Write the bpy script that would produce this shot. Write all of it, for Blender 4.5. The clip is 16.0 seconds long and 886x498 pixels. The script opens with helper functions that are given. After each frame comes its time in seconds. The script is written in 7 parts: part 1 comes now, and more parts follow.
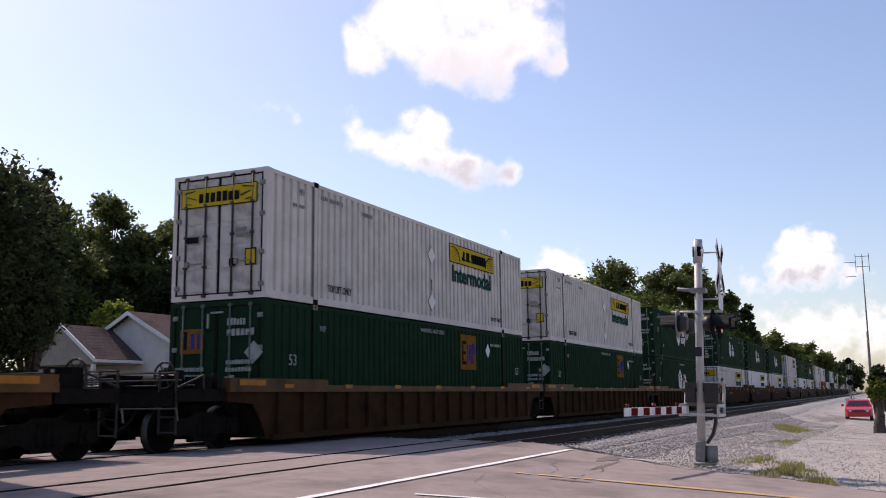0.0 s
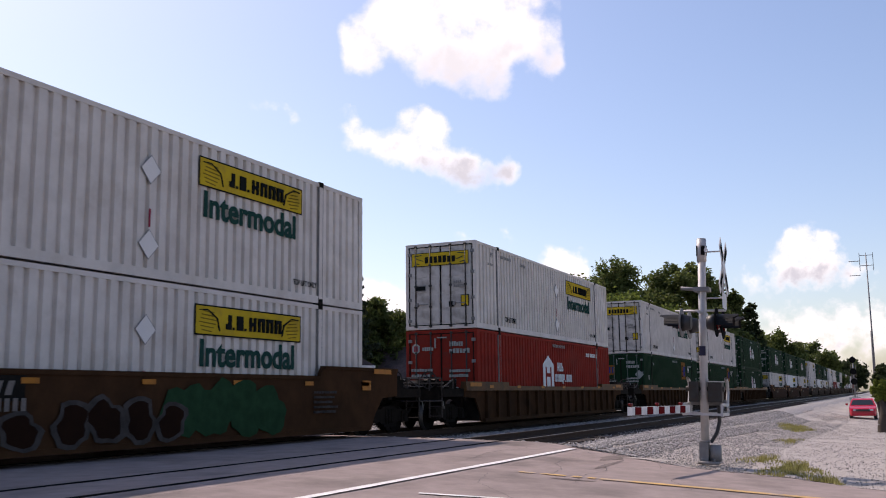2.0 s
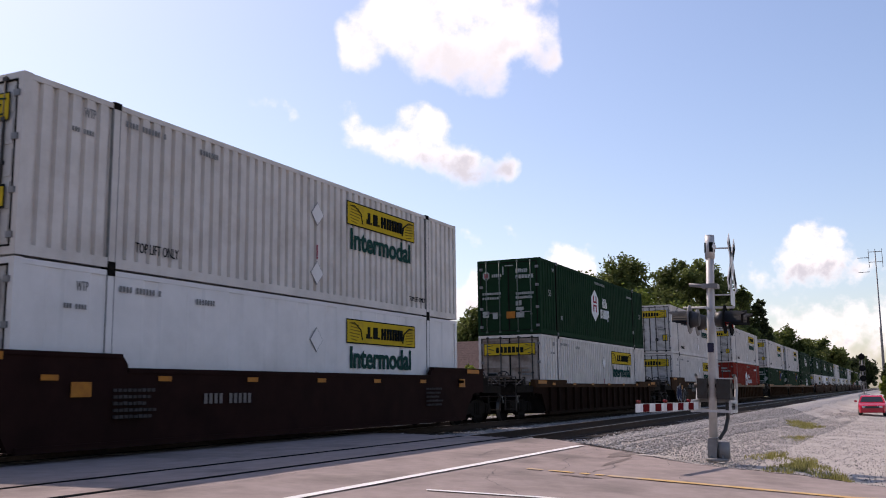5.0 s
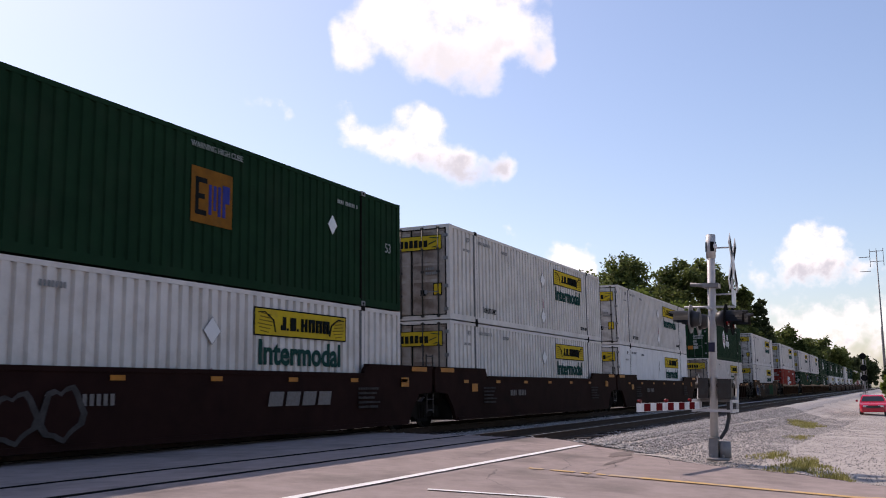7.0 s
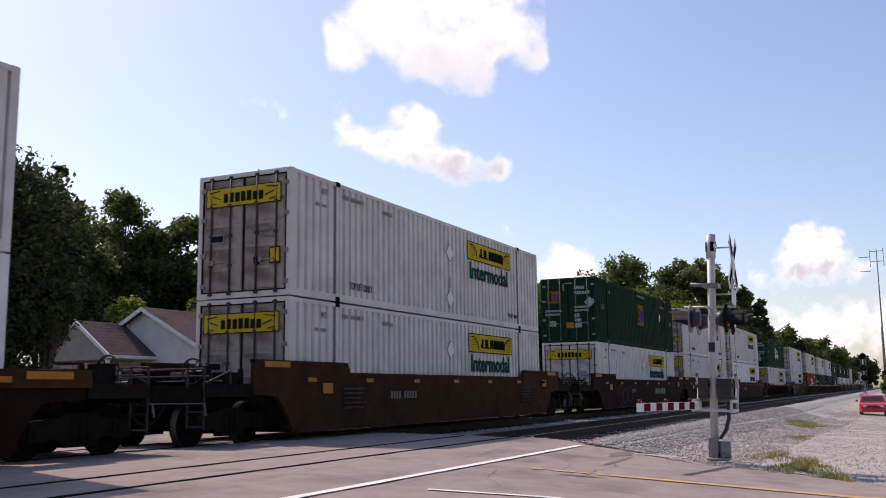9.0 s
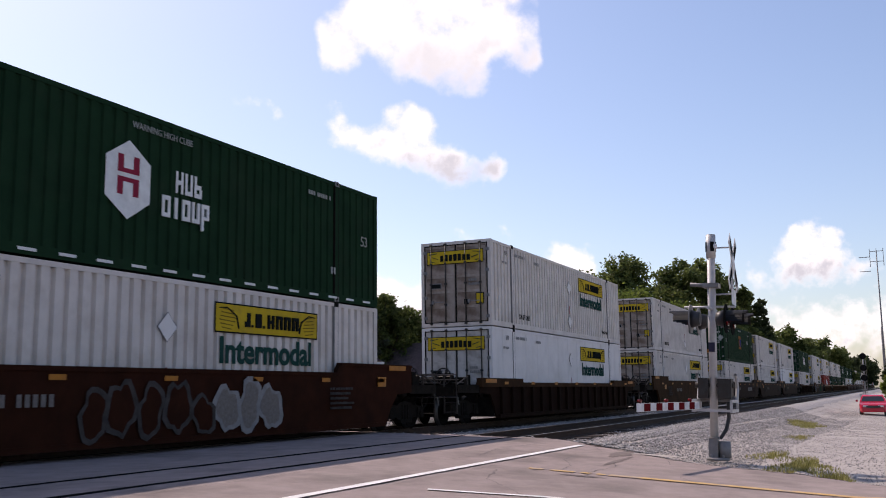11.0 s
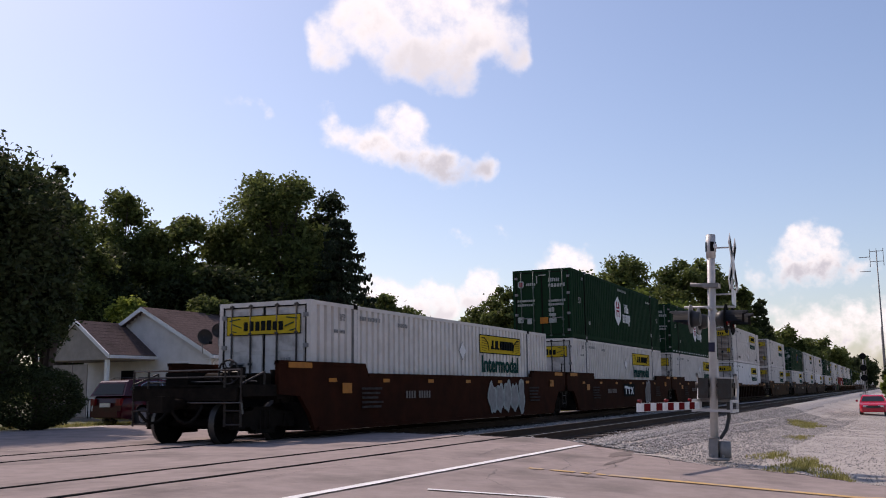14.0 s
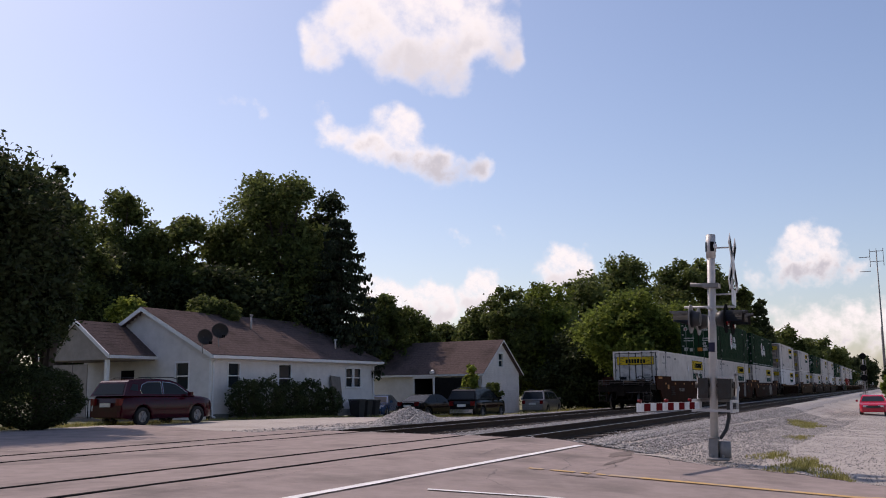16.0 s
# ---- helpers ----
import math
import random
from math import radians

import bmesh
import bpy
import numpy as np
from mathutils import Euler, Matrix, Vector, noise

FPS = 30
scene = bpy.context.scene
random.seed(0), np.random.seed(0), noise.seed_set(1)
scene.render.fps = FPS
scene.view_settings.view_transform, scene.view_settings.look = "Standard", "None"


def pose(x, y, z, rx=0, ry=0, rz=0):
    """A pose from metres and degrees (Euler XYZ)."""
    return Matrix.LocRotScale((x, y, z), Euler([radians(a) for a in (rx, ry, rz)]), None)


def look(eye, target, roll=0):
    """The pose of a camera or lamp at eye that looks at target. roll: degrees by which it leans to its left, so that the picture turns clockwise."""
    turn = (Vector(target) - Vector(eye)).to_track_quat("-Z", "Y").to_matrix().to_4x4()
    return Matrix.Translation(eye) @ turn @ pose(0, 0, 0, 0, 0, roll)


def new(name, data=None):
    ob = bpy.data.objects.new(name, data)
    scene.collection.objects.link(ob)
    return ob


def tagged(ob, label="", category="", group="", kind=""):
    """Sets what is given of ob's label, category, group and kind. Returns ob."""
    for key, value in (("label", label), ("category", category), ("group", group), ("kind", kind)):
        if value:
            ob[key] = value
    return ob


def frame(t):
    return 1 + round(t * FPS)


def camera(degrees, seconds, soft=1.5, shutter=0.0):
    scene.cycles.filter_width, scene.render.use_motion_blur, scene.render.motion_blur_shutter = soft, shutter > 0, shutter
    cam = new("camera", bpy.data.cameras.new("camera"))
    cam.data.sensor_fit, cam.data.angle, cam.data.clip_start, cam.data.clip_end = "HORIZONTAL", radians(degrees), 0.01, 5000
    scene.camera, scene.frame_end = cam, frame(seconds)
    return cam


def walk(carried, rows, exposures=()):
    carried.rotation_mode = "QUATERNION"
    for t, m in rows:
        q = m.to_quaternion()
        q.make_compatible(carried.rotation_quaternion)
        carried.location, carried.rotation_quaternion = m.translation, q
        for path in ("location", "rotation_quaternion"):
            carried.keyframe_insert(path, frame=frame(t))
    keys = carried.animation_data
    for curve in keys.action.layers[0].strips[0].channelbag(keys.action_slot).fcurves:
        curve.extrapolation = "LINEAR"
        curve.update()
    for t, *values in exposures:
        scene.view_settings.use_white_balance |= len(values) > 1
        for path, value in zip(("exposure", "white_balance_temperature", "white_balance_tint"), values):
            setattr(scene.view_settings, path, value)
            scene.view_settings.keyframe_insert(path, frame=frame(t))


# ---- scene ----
# ---- the camera on its tripod, panned a little to the left in the first six seconds ----
cam = camera(50.28, 16.0, soft=1.0, shutter=0.06)
EYE = Vector((0, 0, 1.02))
YAW, PITCH, ROLL = 64.638, 8.567, -0.666


def aim(dyaw, dpitch):
    a, b = radians(YAW + dyaw), radians(PITCH + dpitch)
    return look(EYE, EYE + Vector((math.sin(a) * math.cos(b), math.cos(a) * math.cos(b), math.sin(b))), ROLL)


PAN = [(0, .74, .26), (.25, .62, .23), (.5, .48, .21), (1, .44, .24), (1.5, .47, .25), (2, .53, .21), (2.5, .43, .19),
       (3, .31, .15), (3.5, .21, .10), (4, .16, .08), (5, .06, .03), (6.3, 0, 0), (8, 0, 0), (12, 0, 0), (16, 0, 0)]
walk(cam, [(t, aim(a, b)) for t, a, b in PAN], [(0, .3, 7230, 23.3), (12.6, .28, 7230, 23.3), (14.5, .02, 7230, 23.3), (16, -.02, 7230, 23.3)])

# ---- sun and sky ----
SUN_AZ, SUN_EL = 22.8, 49.8
world = bpy.data.worlds.new("sky")
world.use_nodes = True
scene.world = world
wn = world.node_tree.nodes
sky = wn.new("ShaderNodeTexSky")
sky.sky_type = "NISHITA"
sky.sun_disc = False
sky.sun_elevation, sky.sun_rotation = radians(SUN_EL), radians(SUN_AZ)
sky.air_density, sky.dust_density, sky.ozone_density = 1.0, 1.3, 1.8
wn["Background"].inputs["Strength"].default_value = 0.132
tone = wn.new("ShaderNodeHueSaturation")
tone.inputs["Saturation"].default_value = 1.04
world.node_tree.links.new(sky.outputs["Color"], tone.inputs["Color"])
tint = wn.new("ShaderNodeMix")
tint.data_type, tint.blend_type = "RGBA", "MULTIPLY"
tint.inputs[0].default_value, tint.inputs[7].default_value = 1, (.935, 1.0, 1.06, 1)
world.node_tree.links.new(tone.outputs["Color"], tint.inputs[6])
world.node_tree.links.new(tint.outputs[2], wn["Background"].inputs["Color"])
sun = new("sun", bpy.data.lights.new("sun", "SUN"))
sun.data.energy, sun.data.angle, sun.data.color = 3.0, radians(0.6), (1, .95, .87)
sa, se = radians(SUN_AZ), radians(SUN_EL)
sun.matrix_world = look((0, 0, 60), Vector((0, 0, 60)) - Vector((math.sin(sa) * math.cos(se), math.cos(sa) * math.cos(se), math.sin(se))))

# ---- materials ----
def mat(name, c1, c2=None, rough=.6, metal=0.0, scale=4.0, bump=0.0, bscale=40.0, stain=None, sscale=.6, stretch=(1, 1, 1), amount=.5, coords="Object", vary=0.0, spec=.5):
    """Two tones mixed by fine noise, a broad stain over them and fine relief."""
    m = bpy.data.materials.new(name)
    m.use_nodes = True
    n, l = m.node_tree.nodes, m.node_tree.links
    b = n["Principled BSDF"]
    b.inputs["Roughness"].default_value, b.inputs["Metallic"].default_value = rough, metal
    b.inputs["Specular IOR Level"].default_value = spec
    b.inputs["IOR"].default_value = 1.5 if spec > .1 else 1.12
    c2 = c2 or tuple(v * .75 for v in c1)
    tc, mp = n.new("ShaderNodeTexCoord"), n.new("ShaderNodeMapping")
    mp.inputs["Scale"].default_value = stretch
    l.new(tc.outputs[coords], mp.inputs["Vector"])

    def noise_tex(s, detail=5):
        t = n.new("ShaderNodeTexNoise")
        t.inputs["Scale"].default_value, t.inputs["Detail"].default_value = s, detail
        t.inputs["Roughness"].default_value = .62
        l.new(mp.outputs["Vector"], t.inputs["Vector"])
        return t

    def mix(fac, a, c):
        x = n.new("ShaderNodeMix")
        x.data_type = "RGBA"
        for sock, val in ((x.inputs[0], fac), (x.inputs[6], a), (x.inputs[7], c)):
            if isinstance(val, tuple):
                sock.default_value = (*val, 1)
            elif isinstance(val, float):
                sock.default_value = val
            else:
                l.new(val, sock)
        return x.outputs[2]

    def ramp(src, lo, hi):
        r = n.new("ShaderNodeMapRange")
        r.inputs[1].default_value, r.inputs[2].default_value = lo, hi
        l.new(src, r.inputs[0])
        return r.outputs[0]

    col = mix(ramp(noise_tex(scale).outputs["Fac"], .35, .65), tuple(c1), tuple(c2))
    if stain:
        s = n.new("ShaderNodeMath")
        s.operation = "MULTIPLY"
        l.new(ramp(noise_tex(sscale, 8).outputs["Fac"], .5, .72), s.inputs[0])
        s.inputs[1].default_value = amount
        col = mix(s.outputs[0], col, tuple(stain))
    if vary:
        oi = n.new("ShaderNodeObjectInfo")
        h = n.new("ShaderNodeHueSaturation")
        l.new(ramp(oi.outputs["Random"], 0, 1), h.inputs["Fac"])
        v = n.new("ShaderNodeMapRange")
        v.inputs[3].default_value, v.inputs[4].default_value = 1 - vary, 1 + vary
        l.new(oi.outputs["Random"], v.inputs[0])
        l.new(v.outputs[0], h.inputs["Value"])
        h.inputs["Fac"].default_value = 1
        l.new(col, h.inputs["Color"])
        col = h.outputs["Color"]
    l.new(col, b.inputs["Base Color"])
    if bump:
        bp = n.new("ShaderNodeBump")
        bp.inputs["Strength"].default_value, bp.inputs["Distance"].default_value = bump, .02
        l.new(noise_tex(bscale, 6).outputs["Fac"], bp.inputs["Height"])
        l.new(bp.outputs["Normal"], b.inputs["Normal"])
    return m


def glass_mat(name, tint=(.02, .025, .03)):
    m = mat(name, tint, tint, rough=.06, scale=2, spec=.15)
    return m


M = {}
M["white"] = mat("white_paint", (.68, .62, .57), (.58, .525, .48), rough=.6, scale=1.5, stain=(.42, .36, .31), sscale=.9, amount=.55, bump=.08, vary=.07, spec=.07)
M["white_clean"] = mat("white_paint_clean", (.75, .715, .69), (.67, .64, .615), rough=.55, scale=1.2, stain=(.5, .46, .42), sscale=.5, amount=.35, spec=.07)
# the rear end's shade is mixed into this darker white, along with scuffs
M["white_door_shaded"] = mat("white_door_shade_and_scuffs", (.58, .545, .515), (.48, .445, .415), rough=.6, scale=2.2, stain=(.2, .17, .15), sscale=2.4, amount=.6, vary=.06, spec=.07)
M["door_grime"] = mat("door_white_grime", (.42, .36, .315), (.24, .18, .145), rough=.65, scale=1.6, stain=(.12, .075, .05), sscale=1.3, amount=.9, vary=.15, spec=.18)
M["green"] = mat("green_paint", (.0135, .040, .0205), (.0105, .031, .0165), rough=.5, scale=1.4, stain=(.026, .036, .024), sscale=.8, amount=.4, bump=.08, spec=.04)
M["red"] = mat("red_paint", (.275, .032, .022), (.21, .027, .019), rough=.55, scale=1.4, stain=(.16, .05, .04), sscale=.8, amount=.5, bump=.08, spec=.08)
M["yellow"] = mat("yellow_panel", (.58, .40, .03), (.48, .325, .028), rough=.6, scale=2, stain=(.28, .19, .05), sscale=1.5, amount=.7, spec=.08)
M["ink"] = mat("dark_ink", (.010, .012, .012), (.016, .018, .018), rough=.7, spec=.05)
M["ink_green"] = mat("dark_green_ink", (.012, .055, .045), (.02, .06, .05), rough=.7, spec=.05)
M["ink_white"] = mat("white_ink", (.75, .76, .75), (.62, .63, .62), rough=.7, spec=.05)
M["ink_grey"] = mat("faded_dark_ink", (.20, .195, .19), (.28, .27, .26), rough=.7, scale=6, spec=.05)
M["ink_faded"] = mat("faded_white_ink", (.36, .38, .36), (.24, .26, .245), rough=.7, scale=5, spec=.05)
M["orange_faded"] = mat("faded_orange_panel", (.25, .105, .02), (.18, .075, .018), rough=.6, scale=3, stain=(.06, .05, .03), sscale=2, amount=.5, spec=.05)
M["maroon"] = mat("maroon_ink", (.30, .03, .06), (.24, .03, .05), rough=.7, spec=.05)
M["orange"] = mat("orange_reflector", (.46, .17, .02), (.34, .12, .02), rough=.5, scale=5, stain=(.12, .06, .02), sscale=3, amount=.6, spec=.15)
M["blue_ink"] = mat("blue_ink", (.04, .05, .22), (.03, .04, .18), rough=.7, spec=.05)
M["brown"] = mat("brown_car_paint", (0.0429, 0.0143, 0.0083), (0.0297, 0.0105, 0.0066), rough=.6, scale=2, stain=(0.0165, 0.0088, 0.0066), sscale=.7, amount=.7, bump=.1, vary=.12, spec=.08)
M["ochre"] = mat("ochre_car_paint", (0.064, 0.031, 0.0155), (0.043, 0.021, 0.0115), rough=.6, scale=2, stain=(0.0220, 0.0132, 0.0083), sscale=.6, amount=.75, bump=.1, vary=.12, spec=.08)
M["dark_brown"] = mat("dark_brown_car_paint", (0.0231, 0.0110, 0.0072), (0.0165, 0.0083, 0.0060), rough=.6, scale=2, stain=(0.0110, 0.0066, 0.0050), sscale=.7, amount=.7, bump=.1, spec=.08)
M["maroon_car"] = mat("maroon_car_paint", (0.0280, 0.0126, 0.0105), (0.0210, 0.0098, 0.0084), rough=.55, scale=2, stain=(0.0098, 0.0063, 0.0056), sscale=.6, amount=.6, bump=.1, spec=.08)
M["black"] = mat("oily_black_steel", (.009, .008, .007), (.016, .013, .011), rough=.55, scale=5, stain=(.024, .016, .012), sscale=2, amount=.5, bump=.2, spec=.1)
M["iron"] = mat("dark_ironwork", (.03, .024, .022), (.02, .016, .014), rough=.45, metal=0.0, scale=6, stain=(.06, .032, .02), sscale=3, amount=.5, spec=.2)
M["wheel"] = mat("wheel_steel", (.010, .0085, .008), (.007, .006, .0055), rough=.75, scale=6, spec=.08)
M["graf_blue"] = mat("blue_grey_spray_paint", (.05, .05, .085), (.035, .035, .06), rough=.75, spec=.05)
M["yellow_dark"] = mat("dark_yellow_line", (.20, .14, .025), (.15, .105, .02), rough=.6, spec=.05)
M["graf_green"] = mat("green_spray_paint", (.022, .062, .03), (.016, .045, .022), rough=.7, spec=.05)
M["graf_grey"] = mat("grey_spray_paint", (.075, .066, .062), (.045, .04, .037), rough=.75, scale=4, spec=.05)
M["ochre_top"] = mat("ochre_top_chord", (.14, .062, .018), (.085, .039, .014), rough=.55, scale=3, stain=(.035, .02, .011), sscale=1.2, amount=.8, spec=.15)
M["gasket"] = mat("black_door_gasket", (.012, .011, .010), (.02, .018, .016), rough=.8, spec=.08)
M["rod_dark"] = mat("dark_lock_rod", (.05, .046, .043), (.03, .027, .025), rough=.5, scale=6, stain=(.09, .05, .03), sscale=3, amount=.5, spec=.2)
M["pipe"] = mat("bare_steel_pipe", (.09, .08, .072), (.05, .043, .038), rough=.3, metal=.7, scale=6)
M["tread"] = mat("polished_tread", (.07, .065, .06), (.045, .042, .04), rough=.45, metal=.7)
M["rail"] = mat("rusty_rail", (.055, .032, .022), (.04, .025, .018), rough=.8, scale=8, bump=.2, spec=.18)
M["railhead"] = mat("worn_rail_head", (.24, .22, .20), (.18, .165, .15), rough=.4, metal=.8, scale=5)
M["tie"] = mat("creosoted_wood", (.07, .05, .04), (.045, .035, .03), rough=.9, scale=3, stretch=(6, 1, 6), bump=.5)
M["asphalt"] = mat("worn_asphalt", (.35, .288, .27), (.288, .238, .224), rough=.92, scale=2.6, stain=(.15, .132, .122), sscale=.45, amount=.8, bump=.45, bscale=110, spec=.08)
M["asphalt_worn"] = mat("worn_tar_film", (.235, .195, .182), (.17, .145, .135), rough=.85, scale=7, bump=.4, bscale=60, spec=.08)
M["asphalt_dark"] = mat("tar_patch", (.10, .088, .083), (.13, .115, .108), rough=.7, scale=6, bump=.3, spec=.18)
M["ballast"] = mat("crushed_stone", (.34, .32, .31), (.22, .205, .20), rough=.95, scale=14, stain=(.45, .44, .43), sscale=9, amount=.5, bump=.6, bscale=30)
M["gravel"] = mat("pale_gravel", (.45, .40, .365), (.33, .295, .27), rough=.95, scale=14, stain=(.22, .19, .16), sscale=.5, amount=.6, bump=.7, bscale=45)
M["soil"] = mat("dry_soil_grass", (.16, .15, .075), (.10, .11, .05), rough=.95, scale=2.2, stain=(.22, .17, .12), sscale=.3, amount=.6, bump=.6, bscale=25)
M["grass"] = mat("grass_blades", (.17, .19, .045), (.10, .14, .03), rough=.8, scale=3)
M["linewhite"] = mat("road_paint_white", (.80, .79, .77), (.66, .64, .62), rough=.7, scale=5, stain=(.42, .38, .36), sscale=3, amount=.5)
M["lineyellow"] = mat("road_paint_yellow", (.58, .34, .10), (.48, .30, .12), rough=.7, scale=5, stain=(.31, .265, .255), sscale=1.6, amount=1.0)
M["galv"] = mat("galvanised_steel", (.50, .485, .48), (.42, .405, .40), rough=.5, metal=.15, scale=5, stain=(.25, .2, .17), sscale=2, amount=.4)
M["galv_dull"] = mat("dull_grey_steel", (.24, .23, .23), (.17, .165, .165), rough=.6, metal=.2, scale=5)
M["siding"] = mat("white_siding", (.70, .665, .65), (.62, .59, .575), rough=.6, scale=2, stain=(.50, .47, .46), sscale=.5, amount=.4, spec=.1)
M["tan"] = mat("beige_panel", (.34, .295, .27), (.28, .245, .225), rough=.7, scale=3, stain=(.2, .175, .16), sscale=.6, amount=.5, spec=.1)
M["rod_green"] = mat("green_grey_steel", (.10, .135, .115), (.06, .09, .075), rough=.5, scale=6, stain=(.12, .08, .06), sscale=3, amount=.5, spec=.2)
M["trimwhite"] = mat("white_trim", (.72, .72, .73), (.64, .64, .65), rough=.55)
M["shingle"] = mat("weathered_shingles", (.14, .103, .098), (.095, .071, .067), rough=.92, scale=7, stain=(.06, .046, .042), sscale=.6, amount=.85, bump=.4, bscale=25, spec=.1)
M["dark"] = mat("dark_interior", (.009, .009, .010), (.014, .014, .014), rough=.85, spec=.05)
M["glass"] = glass_mat("dark_glass")
M["bark"] = mat("bark", (.075, .058, .045), (.045, .036, .03), rough=.95, scale=6, stretch=(1, 1, .25), bump=.8, bscale=12)
M["wood_grey"] = mat("grey_wood", (.20, .17, .15), (.14, .12, .105), rough=.9, scale=3, stretch=(5, 5, 1), bump=.4)
M["redcar"] = mat("red_car_paint", (.52, .012, .035), (.48, .01, .03), rough=.18)
M["maroonsuv"] = mat("dark_red_car_paint", (.042, .0014, .007), (.036, .001, .006), rough=.15, spec=.3)
M["blackcar"] = mat("black_car_paint", (.006, .006, .007), (.008, .008, .009), rough=.15, spec=.25)
M["silver"] = mat("silver_car_paint", (.30, .285, .285), (.26, .25, .25), rough=.28, metal=.5)
M["bluecar"] = mat("blue_car_paint", (.05, .09, .18), (.04, .08, .16), rough=.2)
M["tyre"] = mat("tyre_rubber", (.016, .016, .017), (.024, .023, .022), rough=.85)
M["chrome"] = mat("chrome", (.75, .75, .76), (.65, .65, .66), rough=.12, metal=1)
M["lamp_red"] = mat("red_lens", (.16, .006, .008), (.12, .006, .006), rough=.2, spec=.3)
M["lamp_clear"] = mat("clear_lens", (.7, .7, .72), (.6, .6, .62), rough=.1)
M["sign_red"] = mat("red_reflective", (.15, .010, .012), (.11, .010, .010), rough=.6, spec=.1)
M["plastic_dark"] = mat("dark_plastic", (.02, .02, .022), (.03, .03, .032), rough=.5)


def leaf_mat(name, c1, c2, through_amount=.35):
    m = mat(name, c1, c2, rough=.6, scale=.9, coords="Object", spec=.15)
    n, l = m.node_tree.nodes, m.node_tree.links
    b = n["Principled BSDF"]
    col = b.inputs["Base Color"].links[0].from_socket
    geo, hs, v = n.new("ShaderNodeNewGeometry"), n.new("ShaderNodeHueSaturation"), n.new("ShaderNodeMapRange")
    v.inputs[3].default_value, v.inputs[4].default_value = .55, 1.5
    l.new(geo.outputs["Random Per Island"], v.inputs[0])
    l.new(v.outputs[0], hs.inputs["Value"])
    l.new(col, hs.inputs["Color"])
    l.new(hs.outputs["Color"], b.inputs["Base Color"])
    tr, mx = n.new("ShaderNodeBsdfTranslucent"), n.new("ShaderNodeMixShader")
    l.new(hs.outputs["Color"], tr.inputs["Color"])
    mx.inputs[0].default_value = through_amount
    l.new(b.outputs[0], mx.inputs[1])
    l.new(tr.outputs[0], mx.inputs[2])
    l.new(mx.outputs[0], n["Material Output"].inputs["Surface"])
    return m


M["leaf"] = leaf_mat("leaves", (.135, .16, .05), (.085, .11, .034), .5)
M["leaf_light"] = leaf_mat("light_leaves", (.165, .205, .042), (.11, .145, .03), .55)
# lighter leaf copy with sunlight put into its green
M["leaf_bright"] = leaf_mat("sunlight_tinted_leaves", (.27, .31, .06), (.2, .24, .05), .6)
M["leaf_dark"] = leaf_mat("dark_leaves", (.058, .075, .030), (.036, .05, .021), .4)
M["needle"] = leaf_mat("needles", (.034, .046, .024), (.022, .033, .018), .2)

# ---- mesh helpers ----
def cube(bm, x0, y0, z0, x1, y1, z1, mi=0):
    vs = [bm.verts.new(v) for v in ((x0, y0, z0), (x1, y0, z0), (x1, y1, z0), (x0, y1, z0), (x0, y0, z1), (x1, y0, z1), (x1, y1, z1), (x0, y1, z1))]
    for q in ((3, 2, 1, 0), (4, 5, 6, 7), (0, 1, 5, 4), (1, 2, 6, 5), (2, 3, 7, 6), (3, 0, 4, 7)):
        bm.faces.new([vs[i] for i in q]).material_index = mi
    return vs


def tube(bm, a, b, r0, r1=None, n=12, cap=True, mi=0):
    a, b = Vector(a), Vector(b)
    r1 = r0 if r1 is None else r1
    q = (b - a).to_track_quat("Z", "Y")
    ring = [[bm.verts.new(c + q @ Vector((r * math.cos(k * math.tau / n), r * math.sin(k * math.tau / n), 0))) for k in range(n)] for c, r in ((a, r0), (b, r1))]
    for k in range(n):
        f = bm.faces.new((ring[0][k], ring[0][(k + 1) % n], ring[1][(k + 1) % n], ring[1][k]))
        f.smooth, f.material_index = n > 6, mi
    if cap:
        bm.faces.new(ring[0][::-1]).material_index = mi
        bm.faces.new(ring[1]).material_index = mi
    return ring


def prism(bm, outline, axis, d0, d1, mi=0):
    """An outline of two coordinates pushed out along one axis from d0 to d1."""
    def at(u, v, d):
        return {"x": (d, u, v), "y": (u, d, v), "z": (u, v, d)}[axis]
    a = [bm.verts.new(at(u, v, d0)) for u, v in outline]
    b = [bm.verts.new(at(u, v, d1)) for u, v in outline]
    n = len(outline)
    for k in range(n):
        bm.faces.new((a[k], a[(k + 1) % n], b[(k + 1) % n], b[k])).material_index = mi
    bm.faces.new(a[::-1]).material_index = mi
    bm.faces.new(b).material_index = mi


def limb(bm, pts, r0, r1, n=7):
    for k in range(len(pts) - 1):
        t0, t1 = k / (len(pts) - 1), (k + 1) / (len(pts) - 1)
        tube(bm, pts[k], pts[k + 1], lerp(r0, r1, t0), lerp(r0, r1, t1), n, cap=False)


def mesh_of(name, bm, *mats, bevel=0.0):
    if bevel:
        bmesh.ops.bevel(bm, geom=[e for e in bm.edges if len(e.link_faces) == 2 and e.calc_face_angle(0) > .6], offset=bevel, segments=1, affect="EDGES", clamp_overlap=True)
    bmesh.ops.recalc_face_normals(bm, faces=bm.faces[:])
    me = bpy.data.meshes.new(name)
    bm.to_mesh(me)
    bm.free()
    for m in mats:
        me.materials.append(m)
    return me


def part(name, bm, material, parent, label="", bevel=0.0):
    mats = material if isinstance(material, (list, tuple)) else (material,)
    ob = new(name, bm if isinstance(bm, bpy.types.Mesh) else mesh_of(name, bm, *mats, bevel=bevel))
    ob.parent = parent
    return tagged(ob, label)


